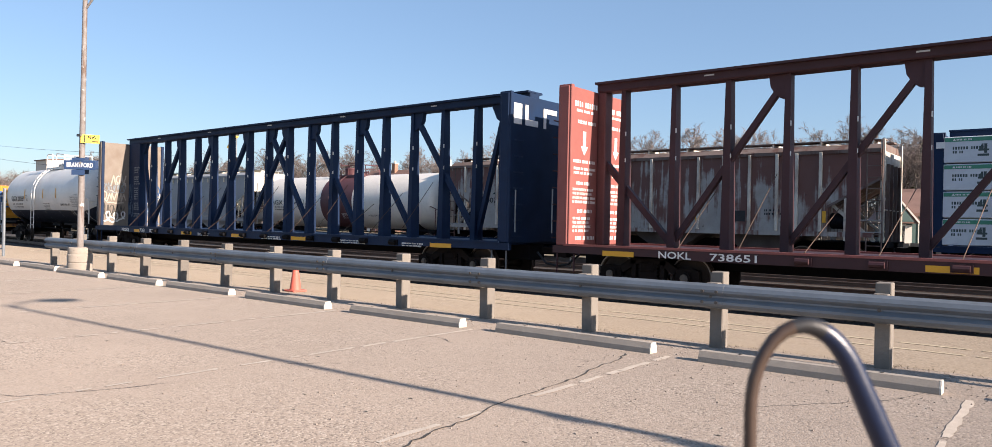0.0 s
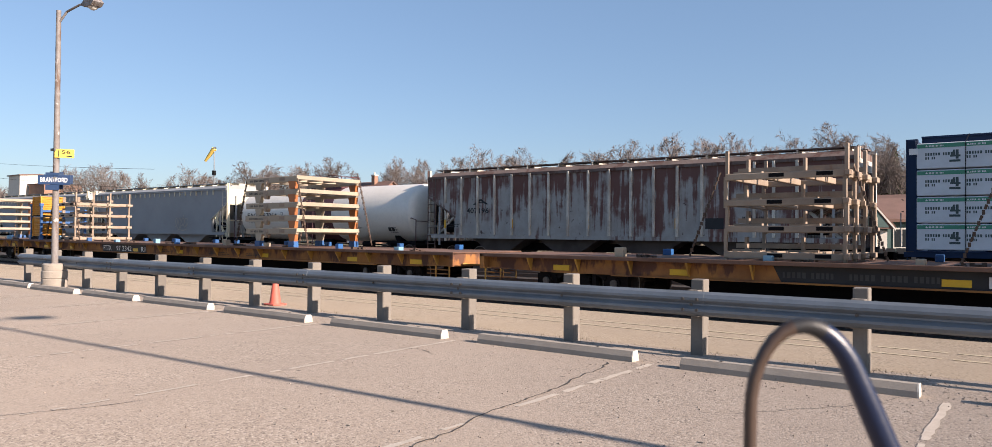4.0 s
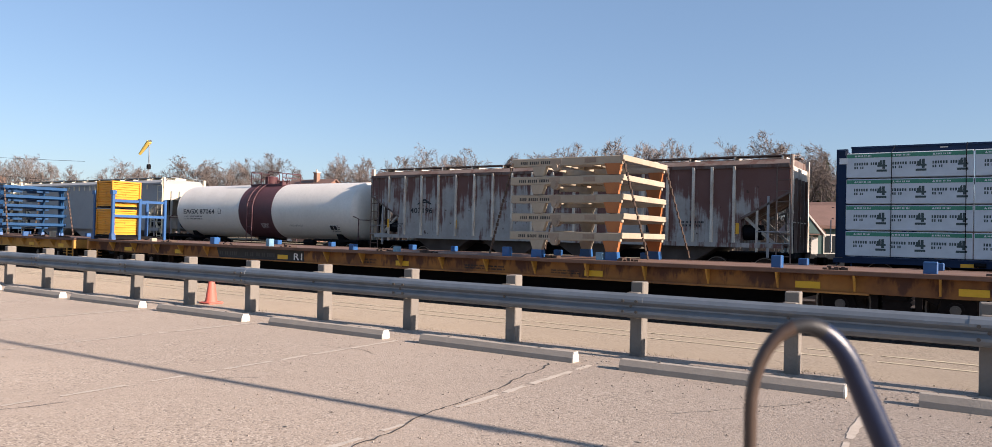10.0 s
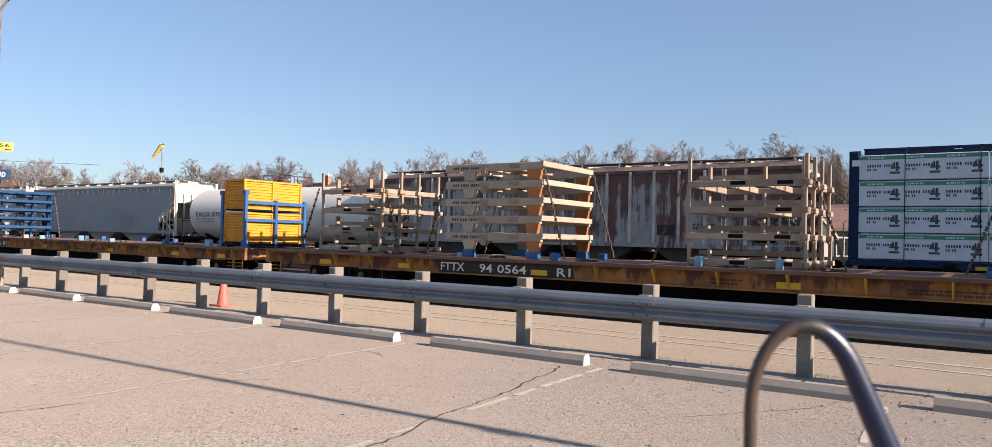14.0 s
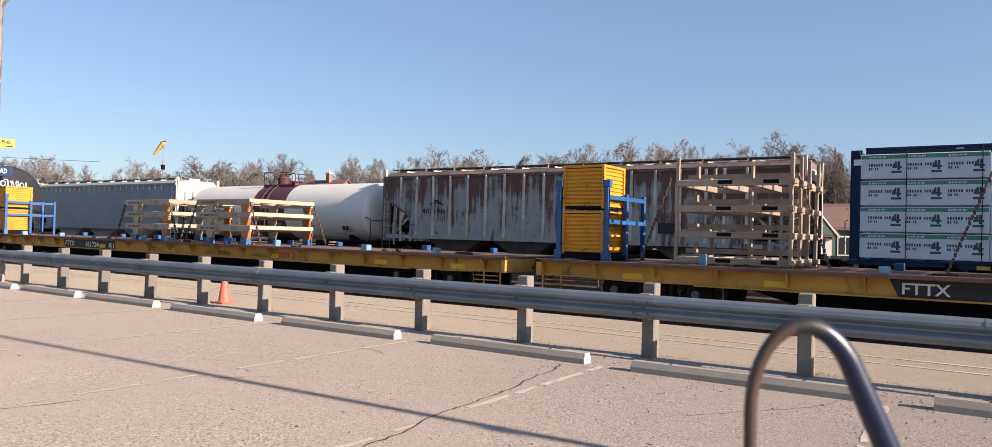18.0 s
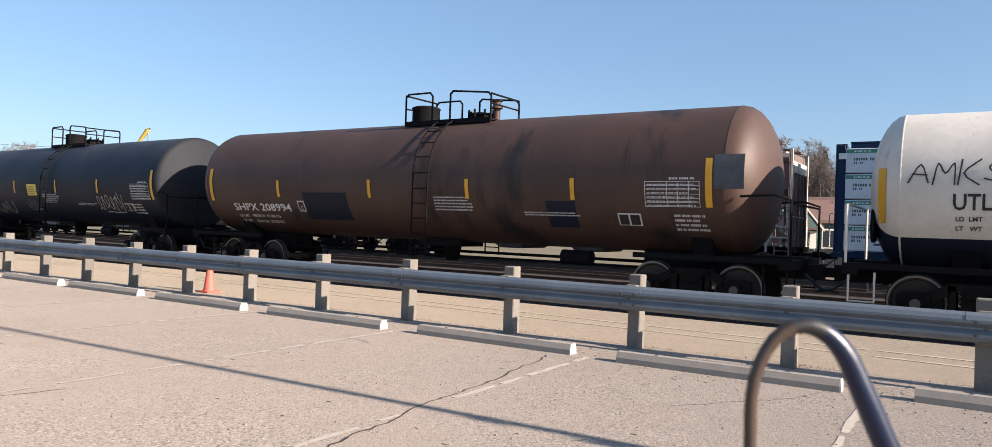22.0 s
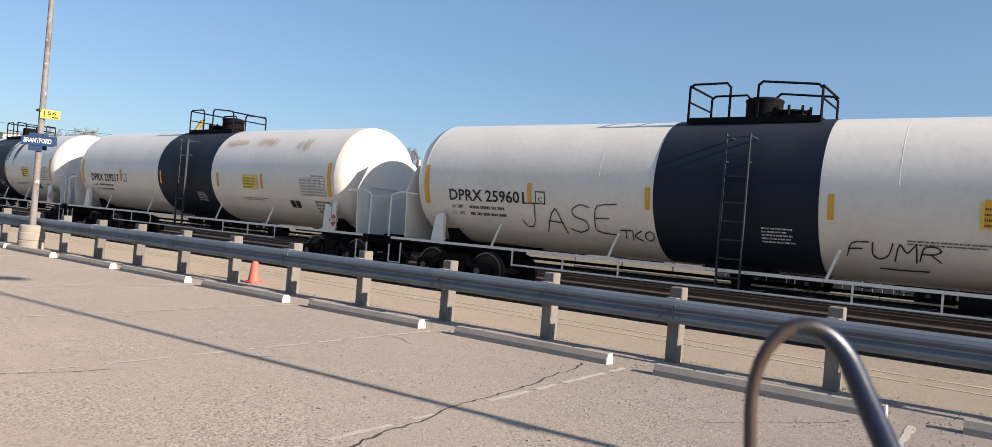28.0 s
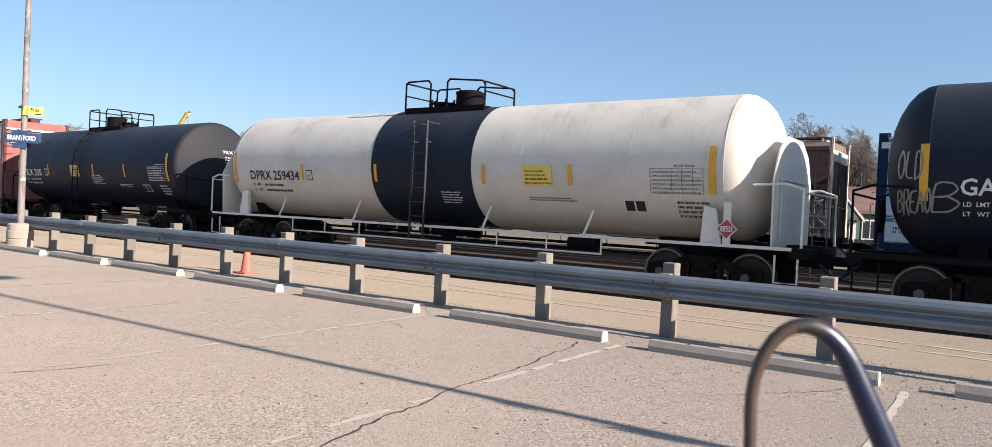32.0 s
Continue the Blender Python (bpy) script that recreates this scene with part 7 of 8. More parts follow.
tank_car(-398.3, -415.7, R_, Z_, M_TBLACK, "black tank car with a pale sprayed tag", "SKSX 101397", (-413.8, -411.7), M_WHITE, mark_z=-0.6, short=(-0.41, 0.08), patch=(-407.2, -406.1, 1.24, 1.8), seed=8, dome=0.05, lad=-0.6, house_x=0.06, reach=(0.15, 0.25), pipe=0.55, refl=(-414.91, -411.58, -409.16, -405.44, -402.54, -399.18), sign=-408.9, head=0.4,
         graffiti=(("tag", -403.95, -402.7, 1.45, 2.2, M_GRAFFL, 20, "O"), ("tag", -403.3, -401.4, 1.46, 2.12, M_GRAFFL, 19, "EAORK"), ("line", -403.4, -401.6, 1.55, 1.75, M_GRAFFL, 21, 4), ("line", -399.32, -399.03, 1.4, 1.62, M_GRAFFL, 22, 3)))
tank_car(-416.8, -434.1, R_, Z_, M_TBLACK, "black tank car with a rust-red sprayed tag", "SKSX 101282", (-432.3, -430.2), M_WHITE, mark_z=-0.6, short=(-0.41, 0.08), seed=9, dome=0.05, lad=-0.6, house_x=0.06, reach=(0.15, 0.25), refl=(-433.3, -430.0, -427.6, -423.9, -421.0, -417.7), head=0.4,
         graffiti=(("line", -422.6, -419.0, 1.5, 2.2, M_GRAFFP, 21, 6),))
def white_car(number, marks, label, band, seed, shell=M_TWHITE, graffiti=(), reach=(-0.13, 0.15), lines=None, sign=10.0, house_x=0.35):
    """The white cars are alike: all places are counted from the number's left edge."""
    n = number
    tank_car(n + 15.75, n - 2.0, 1.5, 2.62, shell, label, marks, (n, n + 2.2), band=(band[0], band[1], M_TBLACK), seed=seed, dome=(band[0] + band[1]) / 2 - (n + 6.875), refl=(n - 0.7, n + 2.35, n + 5.2, n + 8.65, n + 10.95, n + 14.05), side_walk=True, shield=True, lad=0.3,
             sign=n + sign, house_x=house_x, placard="1203", inset=0.62, head=0.75, reach=reach, graffiti=graffiti, lines=lines)


white_car(-450.3, "DPRX 259461", "white tank car with a black middle band", (-444.86, -441.76), 10)
white_car(-468.3, "DPRX 259601", "white tank car with a black middle band and scrawled tags", (-462.98, -459.85), 12, sign=10.85, house_x=0.05, graffiti=(("tag", -466.25, -463.75, 1.5, 2.25, M_GRAFFK, 23, "JASE"), ("tag", -463.8, -463.0, 1.5, 1.72, M_GRAFFK, 25, "TKO"), ("tag", -459.4, -457.9, 1.5, 1.85, M_GRAFFK, 24, "FUMR"), ("tag", -458.9, -458.1, 1.36, 1.46, M_GRAFFK, 24, "_")))
white_car(-486.6, "DPRX 259217", "white tank car with a black band and rust blotches", (-481.6, -478.3), 14, graffiti=(("drip", -477.9, -476.9, 3.4, 3.7, M_STAIN, 3, 12), ("drip", -476.3, -475.4, 3.4, 3.75, M_STAIN, 4, 9), ("drip", -474.3, -473.7, 3.2, 3.7, M_STAIN, 5, 5)))
white_car(-504.5, "DPRX 259559", "white tank car with a black band and black spill streaks", (-499.12, -495.93), 16, sign=10.78, house_x=0.05, lines=("LD LMT  211300 LB  95800 KG", "LT WT    74700 LB  33900 KG"), graffiti=(("lobes", -501.35, -499.75, 1.38, 2.15, M_GRAFFK, 26, 5), ("drip", -495.85, -495.45, 2.3, 3.9, M_GRAFFK, 5, 3), ("drip", -494.95, -494.5, 2.5, 3.9, M_GRAFFK, 6, 3)))
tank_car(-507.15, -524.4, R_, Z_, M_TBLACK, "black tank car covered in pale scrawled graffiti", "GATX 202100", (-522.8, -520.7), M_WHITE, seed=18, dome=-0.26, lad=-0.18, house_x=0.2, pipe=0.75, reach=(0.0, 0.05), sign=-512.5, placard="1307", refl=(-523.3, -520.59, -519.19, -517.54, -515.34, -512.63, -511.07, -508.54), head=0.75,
         graffiti=(("line", -520.5, -518.2, 1.5, 2.15, M_GRAFF, 29, 8), ("line", -518.2, -517.0, 1.9, 2.2, M_GRAFF, 30, 6), ("line", -516.8, -515.6, 1.9, 2.7, M_GRAFF, 31, 6), ("line", -514.6, -512.6, 1.55, 2.3, M_GRAFF, 32, 8), ("line", -510.8, -509.3, 1.9, 2.15, M_GRAFFL, 33, 8), ("tag", -523.72, -523.3, 2.3, 2.88, M_GRAFF, 34, "OLD"), ("tag", -523.72, -523.18, 1.78, 2.22, M_GRAFF, 35, "BREAO"), ("tag", -523.2, -522.72, 1.75, 2.35, M_GRAFF, 36, "B")))
white_car(-540.85, "DPRX 259434", "soot-streaked white tank car with a black middle band", (-535.8, -532.55), 20, M_TSOOT, reach=(-0.13, 0.05), sign=9.75)
tank_car(-544.1, -558.3, R_, Z_, M_TBLACK, "black tank car with small white stencils", "TILX 255", (-557.0, -555.2), M_WHITE, seed=22, dome=-0.4, sign=-552.5, refl=(-557.4, -554.5, -550.6, -548.2, -545.3), head=0.4)


# ---- parked cars on the far track ----
FAR_Y = 28.6


def hopper(rear, front, mm, rib_m, label, ribs, rust, number=""):
    L = front - rear
    car = thing("hopper_car", label, "hopper car", "parked hopper cars", at=(rear, FAR_Y, 0))
    hw, z0, z1 = 1.5, 1.42, 4.15
    e = 2.4
    side = [(1.85, z0), (L - 1.85, z0), (L - 1.85, 2.3), (L - 0.2, 3.25), (L - 0.2, z1), (0.2, z1), (0.2, 3.25), (1.85, 2.3)]
    part("body", Shape().prism(side, -hw, hw), mm, car, "rusted grey body" if rust else "plain body")
    part("roof", Shape().prism_x([(-hw, z1), (hw, z1), (1.1, z1 + 0.28), (-1.1, z1 + 0.28)], 0.2, L - 0.2), M_HOPROOF if rust else mm, car)
    if ribs:
        for i in range(ribs + 1):
            x = L - 2.08 if i == ribs else L - 2.88 if i == ribs - 1 else 1.3 + (L - 2.9) * i / ribs
            zlo = z0 + 0.02 if x > 1.9 else 2.95
            part("side_rib", Shape().box(x - 0.05, x + 0.05, -hw - 0.09, -hw + 0.002, zlo, z1 + 0.02, 0.008), rib_m, car, "pale vertical rib")
    else:
        for i in range(24):
            x = 1.2 + (L - 2.9) * i / 23
            part("roof_rib", Shape().prism([(x - 0.04, z1 - 0.32), (x + 0.04, z1 - 0.32), (x + 0.04, z1 + 0.03), (x - 0.04, z1 + 0.03)], -hw - 0.05, -hw + 0.002), rib_m, car)
    part("eave", Shape().box(0.2, L - 0.2, -hw - 0.07, -hw + 0.01, z1 - 0.04, z1 + 0.08), M_HOPROOF if rust else mm, car)
    part("bottom_chord", Shape().box(0.4, L - 0.4, -hw - 0.03, -hw + 0.05, z0 - 0.14, z0 + 0.02).box(0.4, L - 0.4, hw - 0.05, hw + 0.03, z0 - 0.14, z0 + 0.02), mm, car)
    bays = 4 if rust else 3
    for k in range(bays):
        a = e + (L - 2 * e) * k / bays + 0.1
        b = e + (L - 2 * e) * (k + 1) / bays - 0.1
        m = (a + b) / 2
        part("hopper_bay", Shape().prism([(a, z0), (b, z0), (m + 0.45, 0.62), (m - 0.45, 0.62)], -1.2, 1.2), M_HOPBAY if rust else mm, car, "sloped discharge bay")
    for y in (-0.65, 0.65):
        part("running_board", Shape().box(0.2, L - 0.2, y - 0.28, y + 0.28, z1 + 0.42, z1 + 0.46), M_GALV if not rust else M_HOPROOF, car, "roof walkway")
    for i in range(12):
        x = 0.6 + (L - 1.2) * i / 11
        part("walk_bracket", Shape().box(x, x + 0.05, -0.95, 0.95, z1 + 0.1, z1 + 0.43), rib_m, car)
    for i in range(8):
        x = 2.0 + (L - 4) * i / 7
        part("hatch", Shape().lathe_z([(z1 + 0.24, 0.3), (z1 + 0.38, 0.3), (z1 + 0.42, 0.1)], x, 0, 12), rib_m, car)
    part("center_sill", Shape().box(0, L, -0.3, 0.3, 0.75, 1.1), M_DARK, car)
    for ee, sg in ((0, -1), (L, 1)):
        for y in (-1.45, 1.33):
            part("end_post", Shape().box(min(ee - sg * 0.1, ee - sg * 0.22), max(ee - sg * 0.1, ee - sg * 0.22), y, y + 0.12, 1.1, z1 + 0.4), rib_m, car)
        part("end_beam", Shape().box(min(ee, ee - sg * 0.15), max(ee, ee - sg * 0.15), -1.5, 1.5, 0.95, 1.12), M_DARK, car)
        part("end_floor", Shape().box(min(ee, ee - sg * 2.2), max(ee, ee - sg * 2.2), -1.45, 1.45, 1.1, 1.14), M_DARK, car)
        for y in (-1.5, 1.5):
            s = Shape()
            for k in range(9):
                s.cyl((ee - sg * 0.15, y, 1.0 + 0.38 * k), (ee - sg * 0.62, y, 1.0 + 0.38 * k), 0.016, 5)
            s.cyl((ee - sg * 0.15, y, 0.6), (ee - sg * 0.15, y, z1 + 0.4), 0.025, 6).cyl((ee - sg * 0.62, y, 0.6), (ee - sg * 0.62, y, z1), 0.025, 6)
            part("ladder", s, M_HOPROOF if rust else rib_m, car, "end ladder")
        for y in (-1.52, 1.46):
            part("slope_flange", Shape().beam((ee - sg * 1.9, y + 0.03, 2.27), (ee - sg * 0.2, y + 0.03, 3.24), 0.06, 0.08), M_HOPW if not rust else M_HOPROOF, car, "worn flange along the sloped end")
            part("bay_post", Shape().box(min(ee - sg * 1.24, ee - sg * 1.32), max(ee - sg * 1.24, ee - sg * 1.32), y, y + 0.06, 1.14, 2.62), rib_m, car)
            part("ladder_stile", Shape().box(min(ee - sg * 0.86, ee - sg * 0.94), max(ee - sg * 0.86, ee - sg * 0.94), y, y + 0.06, 0.95, 3.1), M_HOPG, car)
            for z in (1.45, 1.85):
                grab(car, [(ee - sg * 1.3, y, z), (ee - sg * 0.15, y, z)], M_HOPG, 0.022)
        # the sunlit end wall: its brightness comes from the pale rib colour
        part("end_panel", Shape().box(min(ee - sg * 0.19, ee - sg * 0.15), max(ee - sg * 0.19, ee - sg * 0.15), -1.38, 1.38, 3.2, z1 + 0.02), rib_m, car, "end panel above the slope sheet, sunlight in its pale colour")
        for y in (-0.9, -0.35, 0.3, 0.85):
            part("end_stiffener", Shape().box(min(ee - sg * 0.15, ee - sg * 0.05), max(ee - sg * 0.15, ee - sg * 0.05), y - 0.05, y + 0.05, 1.14, 3.75), M_HOPROOF if rust else M_HOPG, car)
        part("end_brace", Shape().beam((ee - sg * 0.12, -0.9, 1.2), (ee - sg * 0.3, -0.9, 3.2), 0.05, 0.08), M_DARK, car)
        for y in (-1.3, 1.3):
            part("slope_brace", Shape().beam((ee - sg * 0.4, y, 1.15), (ee - sg * 2.0, y, 2.6), 0.1, 0.1), rib_m, car)
        w = Shape().cyl((ee - sg * 1.15, -1.1, 1.82), (ee - sg * 1.8, -1.1, 1.82), 0.27, 16)
        part("air_reservoir", w, M_DARK, car)
        grab(car, [(ee - sg * 0.1, -1.45, 1.12), (ee - sg * 0.1, -1.45, 2.2), (ee - sg * 0.1, 1.45, 2.2), (ee - sg * 0.1, 1.45, 1.12)], rib_m, 0.025)
        bogie(car, ee - sg * 2.0, 1e6)
        coupler(car, ee, sg)
    if number:
        a, b = number.split()
        part("car_number", flat(fit_text(a, 3.0, 3.9, 2.85, 0.24), -hw - 0.01), M_BLACK, car)
        part("car_number", flat(fit_text(b, 2.6, 3.9, 2.45, 0.24), -hw - 0.01), M_BLACK, car)
        part("stencil_box", flat(rect(14.2, 14.9, 1.75, 2.15), -hw - 0.01), M_BLACK, car)
        part("small_print", flat(bars(15.6, 16.3, 2.0, 0.25, 2, 0.6, 4), -hw - 0.01), M_BLACK, car)
        part("small_print", flat(bars(1.5, 2.1, 1.8, 0.2, 2, 0.6, 4), -hw - 0.01), M_BLACK, car)
        for x in (1.25, 5.2, 9.1, 13.0, 17.6):
            part("reflector", flat(rect(x, x + 0.12, 1.75, 2.15), -hw - 0.065), M_YELREF, car, "yellow reflector")
    else:
        part("graffiti", flat(scribble(L - 6.2, L - 4.6, 1.6, 2.5, 3, 0.06, 4), -hw - 0.01), M_GRAFFL, car, "sprayed pale tag")
    return car


hopper(-24.9, -5.3, M_HOPR, M_HOPW, "rust-stained grey covered hopper car parked on the far track", 17, True, "A 407196")
hopper(-59.5, -41.6, M_HOPG, M_HOPC, "plain grey covered hopper car with a cream end, parked", 0, False)
hopper(-79.0, -60.5, M_HOPG, M_HOPC, "plain grey covered hopper car parked on the far track", 0, False)
bgt = tank_car(-25.6, -41.1, 1.5, 2.55, M_TWHITE, "white tank car with a maroon middle band, parked", "EAGX 87064", (-39.6, -36.7), band=(-34.6, -31.9, M_MAROON), rail_m=M_MAROON, seed=31, dome=0.0, panel=False, mark_z=-0.2, reach=(0.4, 0.0))
MOVERS.pop()
bgt.matrix_basis = pose(bgt.location.x, FAR_Y, 0)
lum = centerbeam(0.0, 22.3, M_CBLUE, M_CBLUE, "", "dark blue centerbeam car loaded with wrapped lumber, parked", loaded=True)
lum.matrix_basis = pose(-4.1, FAR_Y, 0)
part("white_mark", flat(rect(0.15, 0.4, 4.15, 4.35), -1.41), M_WHITE, lum)
for k in range(4):
    for j in range(6):
        b = copy_thing(bund, pose(-3.75 + 3.62 * j + 0.0, FAR_Y - 1.36, 1.1 + 0.86 * k))
for j in range(7):
    x = -2.4 + 2.05 * j
    cb = thing("tie_down_cable", "steel tie-down cable over the lumber", "cable", "tie-down cables", at=(x, FAR_Y, 0))
    part("cable", Shape().tube([(0, -0.25, 4.86), (0, -1.39, 4.5), (0, -1.39, 1.06)], 0.012, 5), M_DARK, cb)

# ---- houses and town behind the tracks ----
def house(x, y, w, d, h, roof, wall_m, label, windows=2, gable_x=False, chimney=True, rz=0.0):
    t = thing("house", label, "house", "houses", at=pose(x, y, -0.16, 0, 0, rz))
    part("wall", Shape().box(0, w, 0, d, 0, h), wall_m, t)
    o = 0.35
    if gable_x:
        part("roof", Shape().prism_x([(-o, h - 0.1), (d / 2, h + roof), (d + o, h - 0.1), (d + o, h + 0.1), (d / 2, h + roof + 0.2), (-o, h + 0.1)], -o, w + o), M_ROOF, t, "brown shingle roof")
        part("gable", Shape().prism_x([(0, h), (d, h), (d / 2, h + roof)], 0.01, w - 0.01), wall_m, t)
        part("barge_board", Shape().prism_x([(-o, h - 0.22), (d / 2, h + roof - 0.12), (d + o, h - 0.22), (d + o, h - 0.08), (d / 2, h + roof + 0.04), (-o, h - 0.08)], -o - 0.04, -o), M_STUCCO, t, "pale barge board")
    else:
        part("roof", Shape().prism([(-o, h - 0.1), (w + o, h - 0.1), (w + o, h + 0.1), (w / 2, h + roof + 0.2), (-o, h + 0.1)], -o, d + o), M_ROOF, t, "brown shingle roof")
        part("gable", Shape().prism([(0.0, h), (w, h), (w / 2, h + roof)], -o - 0.02, -o), wall_m, t)
        part("barge_board", Shape().prism([(-o, h - 0.22), (w / 2, h + roof - 0.02), (w + o, h - 0.22), (w + o, h - 0.06), (w / 2, h + roof + 0.14), (-o, h - 0.06)], -o - 0.07, -o - 0.03), M_STUCCO, t, "pale barge board")
    for i in range(windows):
        wx = w * (i + 0.5) / windows - 0.5
        wi = part("window", Shape().box(wx, wx + 1.0, -0.05, 0.0, h * 0.35, h * 0.35 + 1.3), M_STUCCO, t)
        for q in (0, 0.46):
            part("pane", Shape().box(wx + 0.08 + q, wx + 0.46 + q, -0.06, -0.051, h * 0.35 + 0.1, h * 0.35 + 1.2), M_GLASS, wi)
    part("door", Shape().box(w * 0.45, w * 0.45 + 0.9, -0.06, 0, 0, 2.05), M_STUCCO, t)
    if chimney:
        ch = part("chimney", Shape().box(w * 0.6, w * 0.6 + 0.7, d * 0.4, d * 0.4 + 0.7, h, h + roof + 1.1), M_BRICK, t)
        part("chimney_cap", Shape().box(w * 0.6 - 0.08, w * 0.6 + 0.78, d * 0.4 - 0.08, d * 0.4 + 0.78, h + roof + 1.1, h + roof + 1.25).cyl((w * 0.6 + 0.35, d * 0.4 + 0.35, h + roof + 1.25), (w * 0.6 + 0.35, d * 0.4 + 0.35, h + roof + 1.6), 0.15, 8), M_STUCCO, ch)
    return t


house(-9.05, 52, 9.0, 6, 2.7, 1.35, M_SIDING, "small dark green house with a brown shingle roof", 4, True, False, 25)
house(-10.1, 50.2, 1.7, 1.6, 2.25, 1.3, M_SIDING, "dark gabled porch with a brown roof and pale trim", 1, False, False, 25)
house(-14, 72, 11, 9, 3.6, 1.75, M_SIDING, "dark house with a brown roof", 3, True)
house(-92, 78, 9, 9, 6.5, 3.0, M_BRICK, "tall brick house with a steep roof and chimney", 3, True)
house(-218.5, 78, 7, 9, 15.6, 0.3, M_STUCCO, "pale flat-roofed building in the distance", 3, True, False)
house(-211, 80, 9, 9, 13.2, 0.3, M_BRICK, "brick building in the distance", 3, True, False)
fence = thing("board_fence", "low pale board fence behind the tracks", "fence", at=(-14, 40, -0.16))
for i in range(40):
    part("board", Shape().box(i * 0.45, i * 0.45 + 0.42, 0, 0.03, 0.05, 1.1 + 0.02 * (i % 3)), M_POST, fence)
part("rail", Shape().box(0, 18, 0.03, 0.08, 0.9, 1.0).box(0, 18, 0.03, 0.08, 0.3, 0.4), M_POST, fence)

# ---- windsock and wires ----
ws = thing("windsock", "orange-yellow windsock drooping on a tall thin mast", "windsock", at=(-71.8, 45, -0.16))
part("mast", Shape().cyl((0, 0, 0), (0, 0, 10.6), 0.09, 8, 0.05), M_GALV, ws)
part("hoop", Shape().cyl((0, 0, 10.4), (-0.06, -0.02, 10.47), 0.25, 12), M_GALV, ws)
part("sleeve", Shape().cyl((-0.03, 0, 10.44), (-1.2, -0.3, 9.15), 0.26, 12, 0.13), M_SOCK, ws, "sagging cloth sleeve", True)
part("mast_box", Shape().box(-0.15, 0.15, -0.15, 0.15, 7.6, 8.1), M_DARK, ws)
for k, (z0, z1) in enumerate(((25.0, 13.4), (21.5, 9.5))):
    wv = Shape()
    pts = [(-290 + 150 * i / 16, 75, z0 + (z1 - z0) * i / 16 - 1.0 * math.sin(math.pi * i / 16)) for i in range(17)]
    solid("overhead_wire", wv.tube(pts, 0.03, 4), M_DARK, "sagging overhead wire in the distance", "wire", "overhead wires")

# ---- bare trees ----
def tree_meshes(seed, height, spread, last=4):
    """A bare tree: a tapered trunk that forks into limbs, boughs and branches, and a rounded crown of fine twigs as a second mesh."""
    rnd = random.Random(seed)
    wood, twigs = Shape(), Shape()
    H = height

    def turned(d, angle):
        side = d.cross(Vector((rnd.uniform(-1, 1), rnd.uniform(-1, 1), rnd.uniform(-1, 1)))).normalized()
        return (d * math.cos(angle) + side * math.sin(angle)).normalized()

    def cone(p, q, r):
        d = (q - p).normalized()
        a = d.cross((0.3, 0.5, 0.8)).normalized()
        b = d.cross(a)
        twigs.poly([p + a * r, p + (b * 0.87 - a * 0.5) * r, p - (b * 0.87 + a * 0.5) * r, q], [(0, 1, 3), (1, 2, 3), (2, 0, 3)])

    def grow(p, d, length, r, level):
        """One branch as a bent, tapering run of pieces, and the next ones that leave it."""
        shape, sides, pieces = (wood, 6, 4) if level == 1 else (wood, 4, 3) if level == 2 else (twigs, 3, 2)
        pts, way = [p], d.copy()
        for k in range(pieces):
            way = (turned(way, rnd.uniform(0.08, 0.26)) + Vector((0, 0, 0.1))).normalized()
            e = pts[-1] + way * length / pieces
            far = math.sqrt((e.x ** 2 + e.y ** 2) / (0.36 * H * spread) ** 2 + ((e.z - 0.6 * H) / (0.38 * H)) ** 2)
            if far > 1 and e.z > 0.35 * H:  # the crown keeps a rounded outline
                mid = Vector((0, 0, 0.6 * H))
                e = mid + (e - mid) / far * rnd.uniform(0.9, 1.0)
                way = (e - pts[-1]).normalized()
            pts.append(e)
        ends = [r * (1 - 0.62 * k / pieces) for k in range(pieces + 1)]
        for a, b, ra, rb in zip(pts, pts[1:], ends, ends[1:]):
            shape.cyl(a, b, ra, sides, rb, caps=False)
        if level == last:
            for k in range(10 if last == 4 else 12):
                f = rnd.uniform(0.2, 1.0)
                s0 = pts[0].lerp(pts[-1], f)
                t = turned((pts[-1] - pts[0]).normalized(), rnd.uniform(0.4, 1.2))
                cone(s0, s0 + t * H * rnd.uniform(0.02, 0.045) * (1 if last == 4 else 1.6), H * (0.0011 if last == 4 else 0.0016))
            return
        for k in range((0, 6, 6, 5)[level]):
            f = 0.3 + 0.7 * (k + rnd.random()) / (0, 6, 6, 5)[level]
            i = min(pieces - 1, int(f * pieces))
            s0 = pts[i].lerp(pts[i + 1], f * pieces - i)
            t = turned((pts[i + 1] - pts[i]).normalized(), rnd.uniform(0.4, 0.95))
            t = (t + Vector((0, 0, 0.08))).normalized()
            reach = length * rnd.uniform(0.42, 0.66) * (1.15 - 0.35 * f)
            grow(s0, t, reach, r * (0.5 - 0.12 * f), level + 1)

    fork = H * rnd.uniform(0.16, 0.26)
    wood.cyl((0, 0, -0.3), (0, 0, fork), H * 0.023, 8, H * 0.018, caps=False)
    n = rnd.randrange(6, 8)
    for k in range(n):
        az = 2 * math.pi * (k + rnd.uniform(-0.3, 0.3)) / n
        tilt = radians(rnd.uniform(12, 30) if k % 3 == 0 else rnd.uniform(45, 72)) * min(1.2, spread)
        d = Vector((math.sin(tilt) * math.cos(az), math.sin(tilt) * math.sin(az), math.cos(tilt)))
        grow(Vector((0, 0, fork * rnd.uniform(0.75, 1.0))), d, H * rnd.uniform(0.42, 0.54), H * 0.0105, 1)
    k = height / max(v[2] for v in twigs.v)
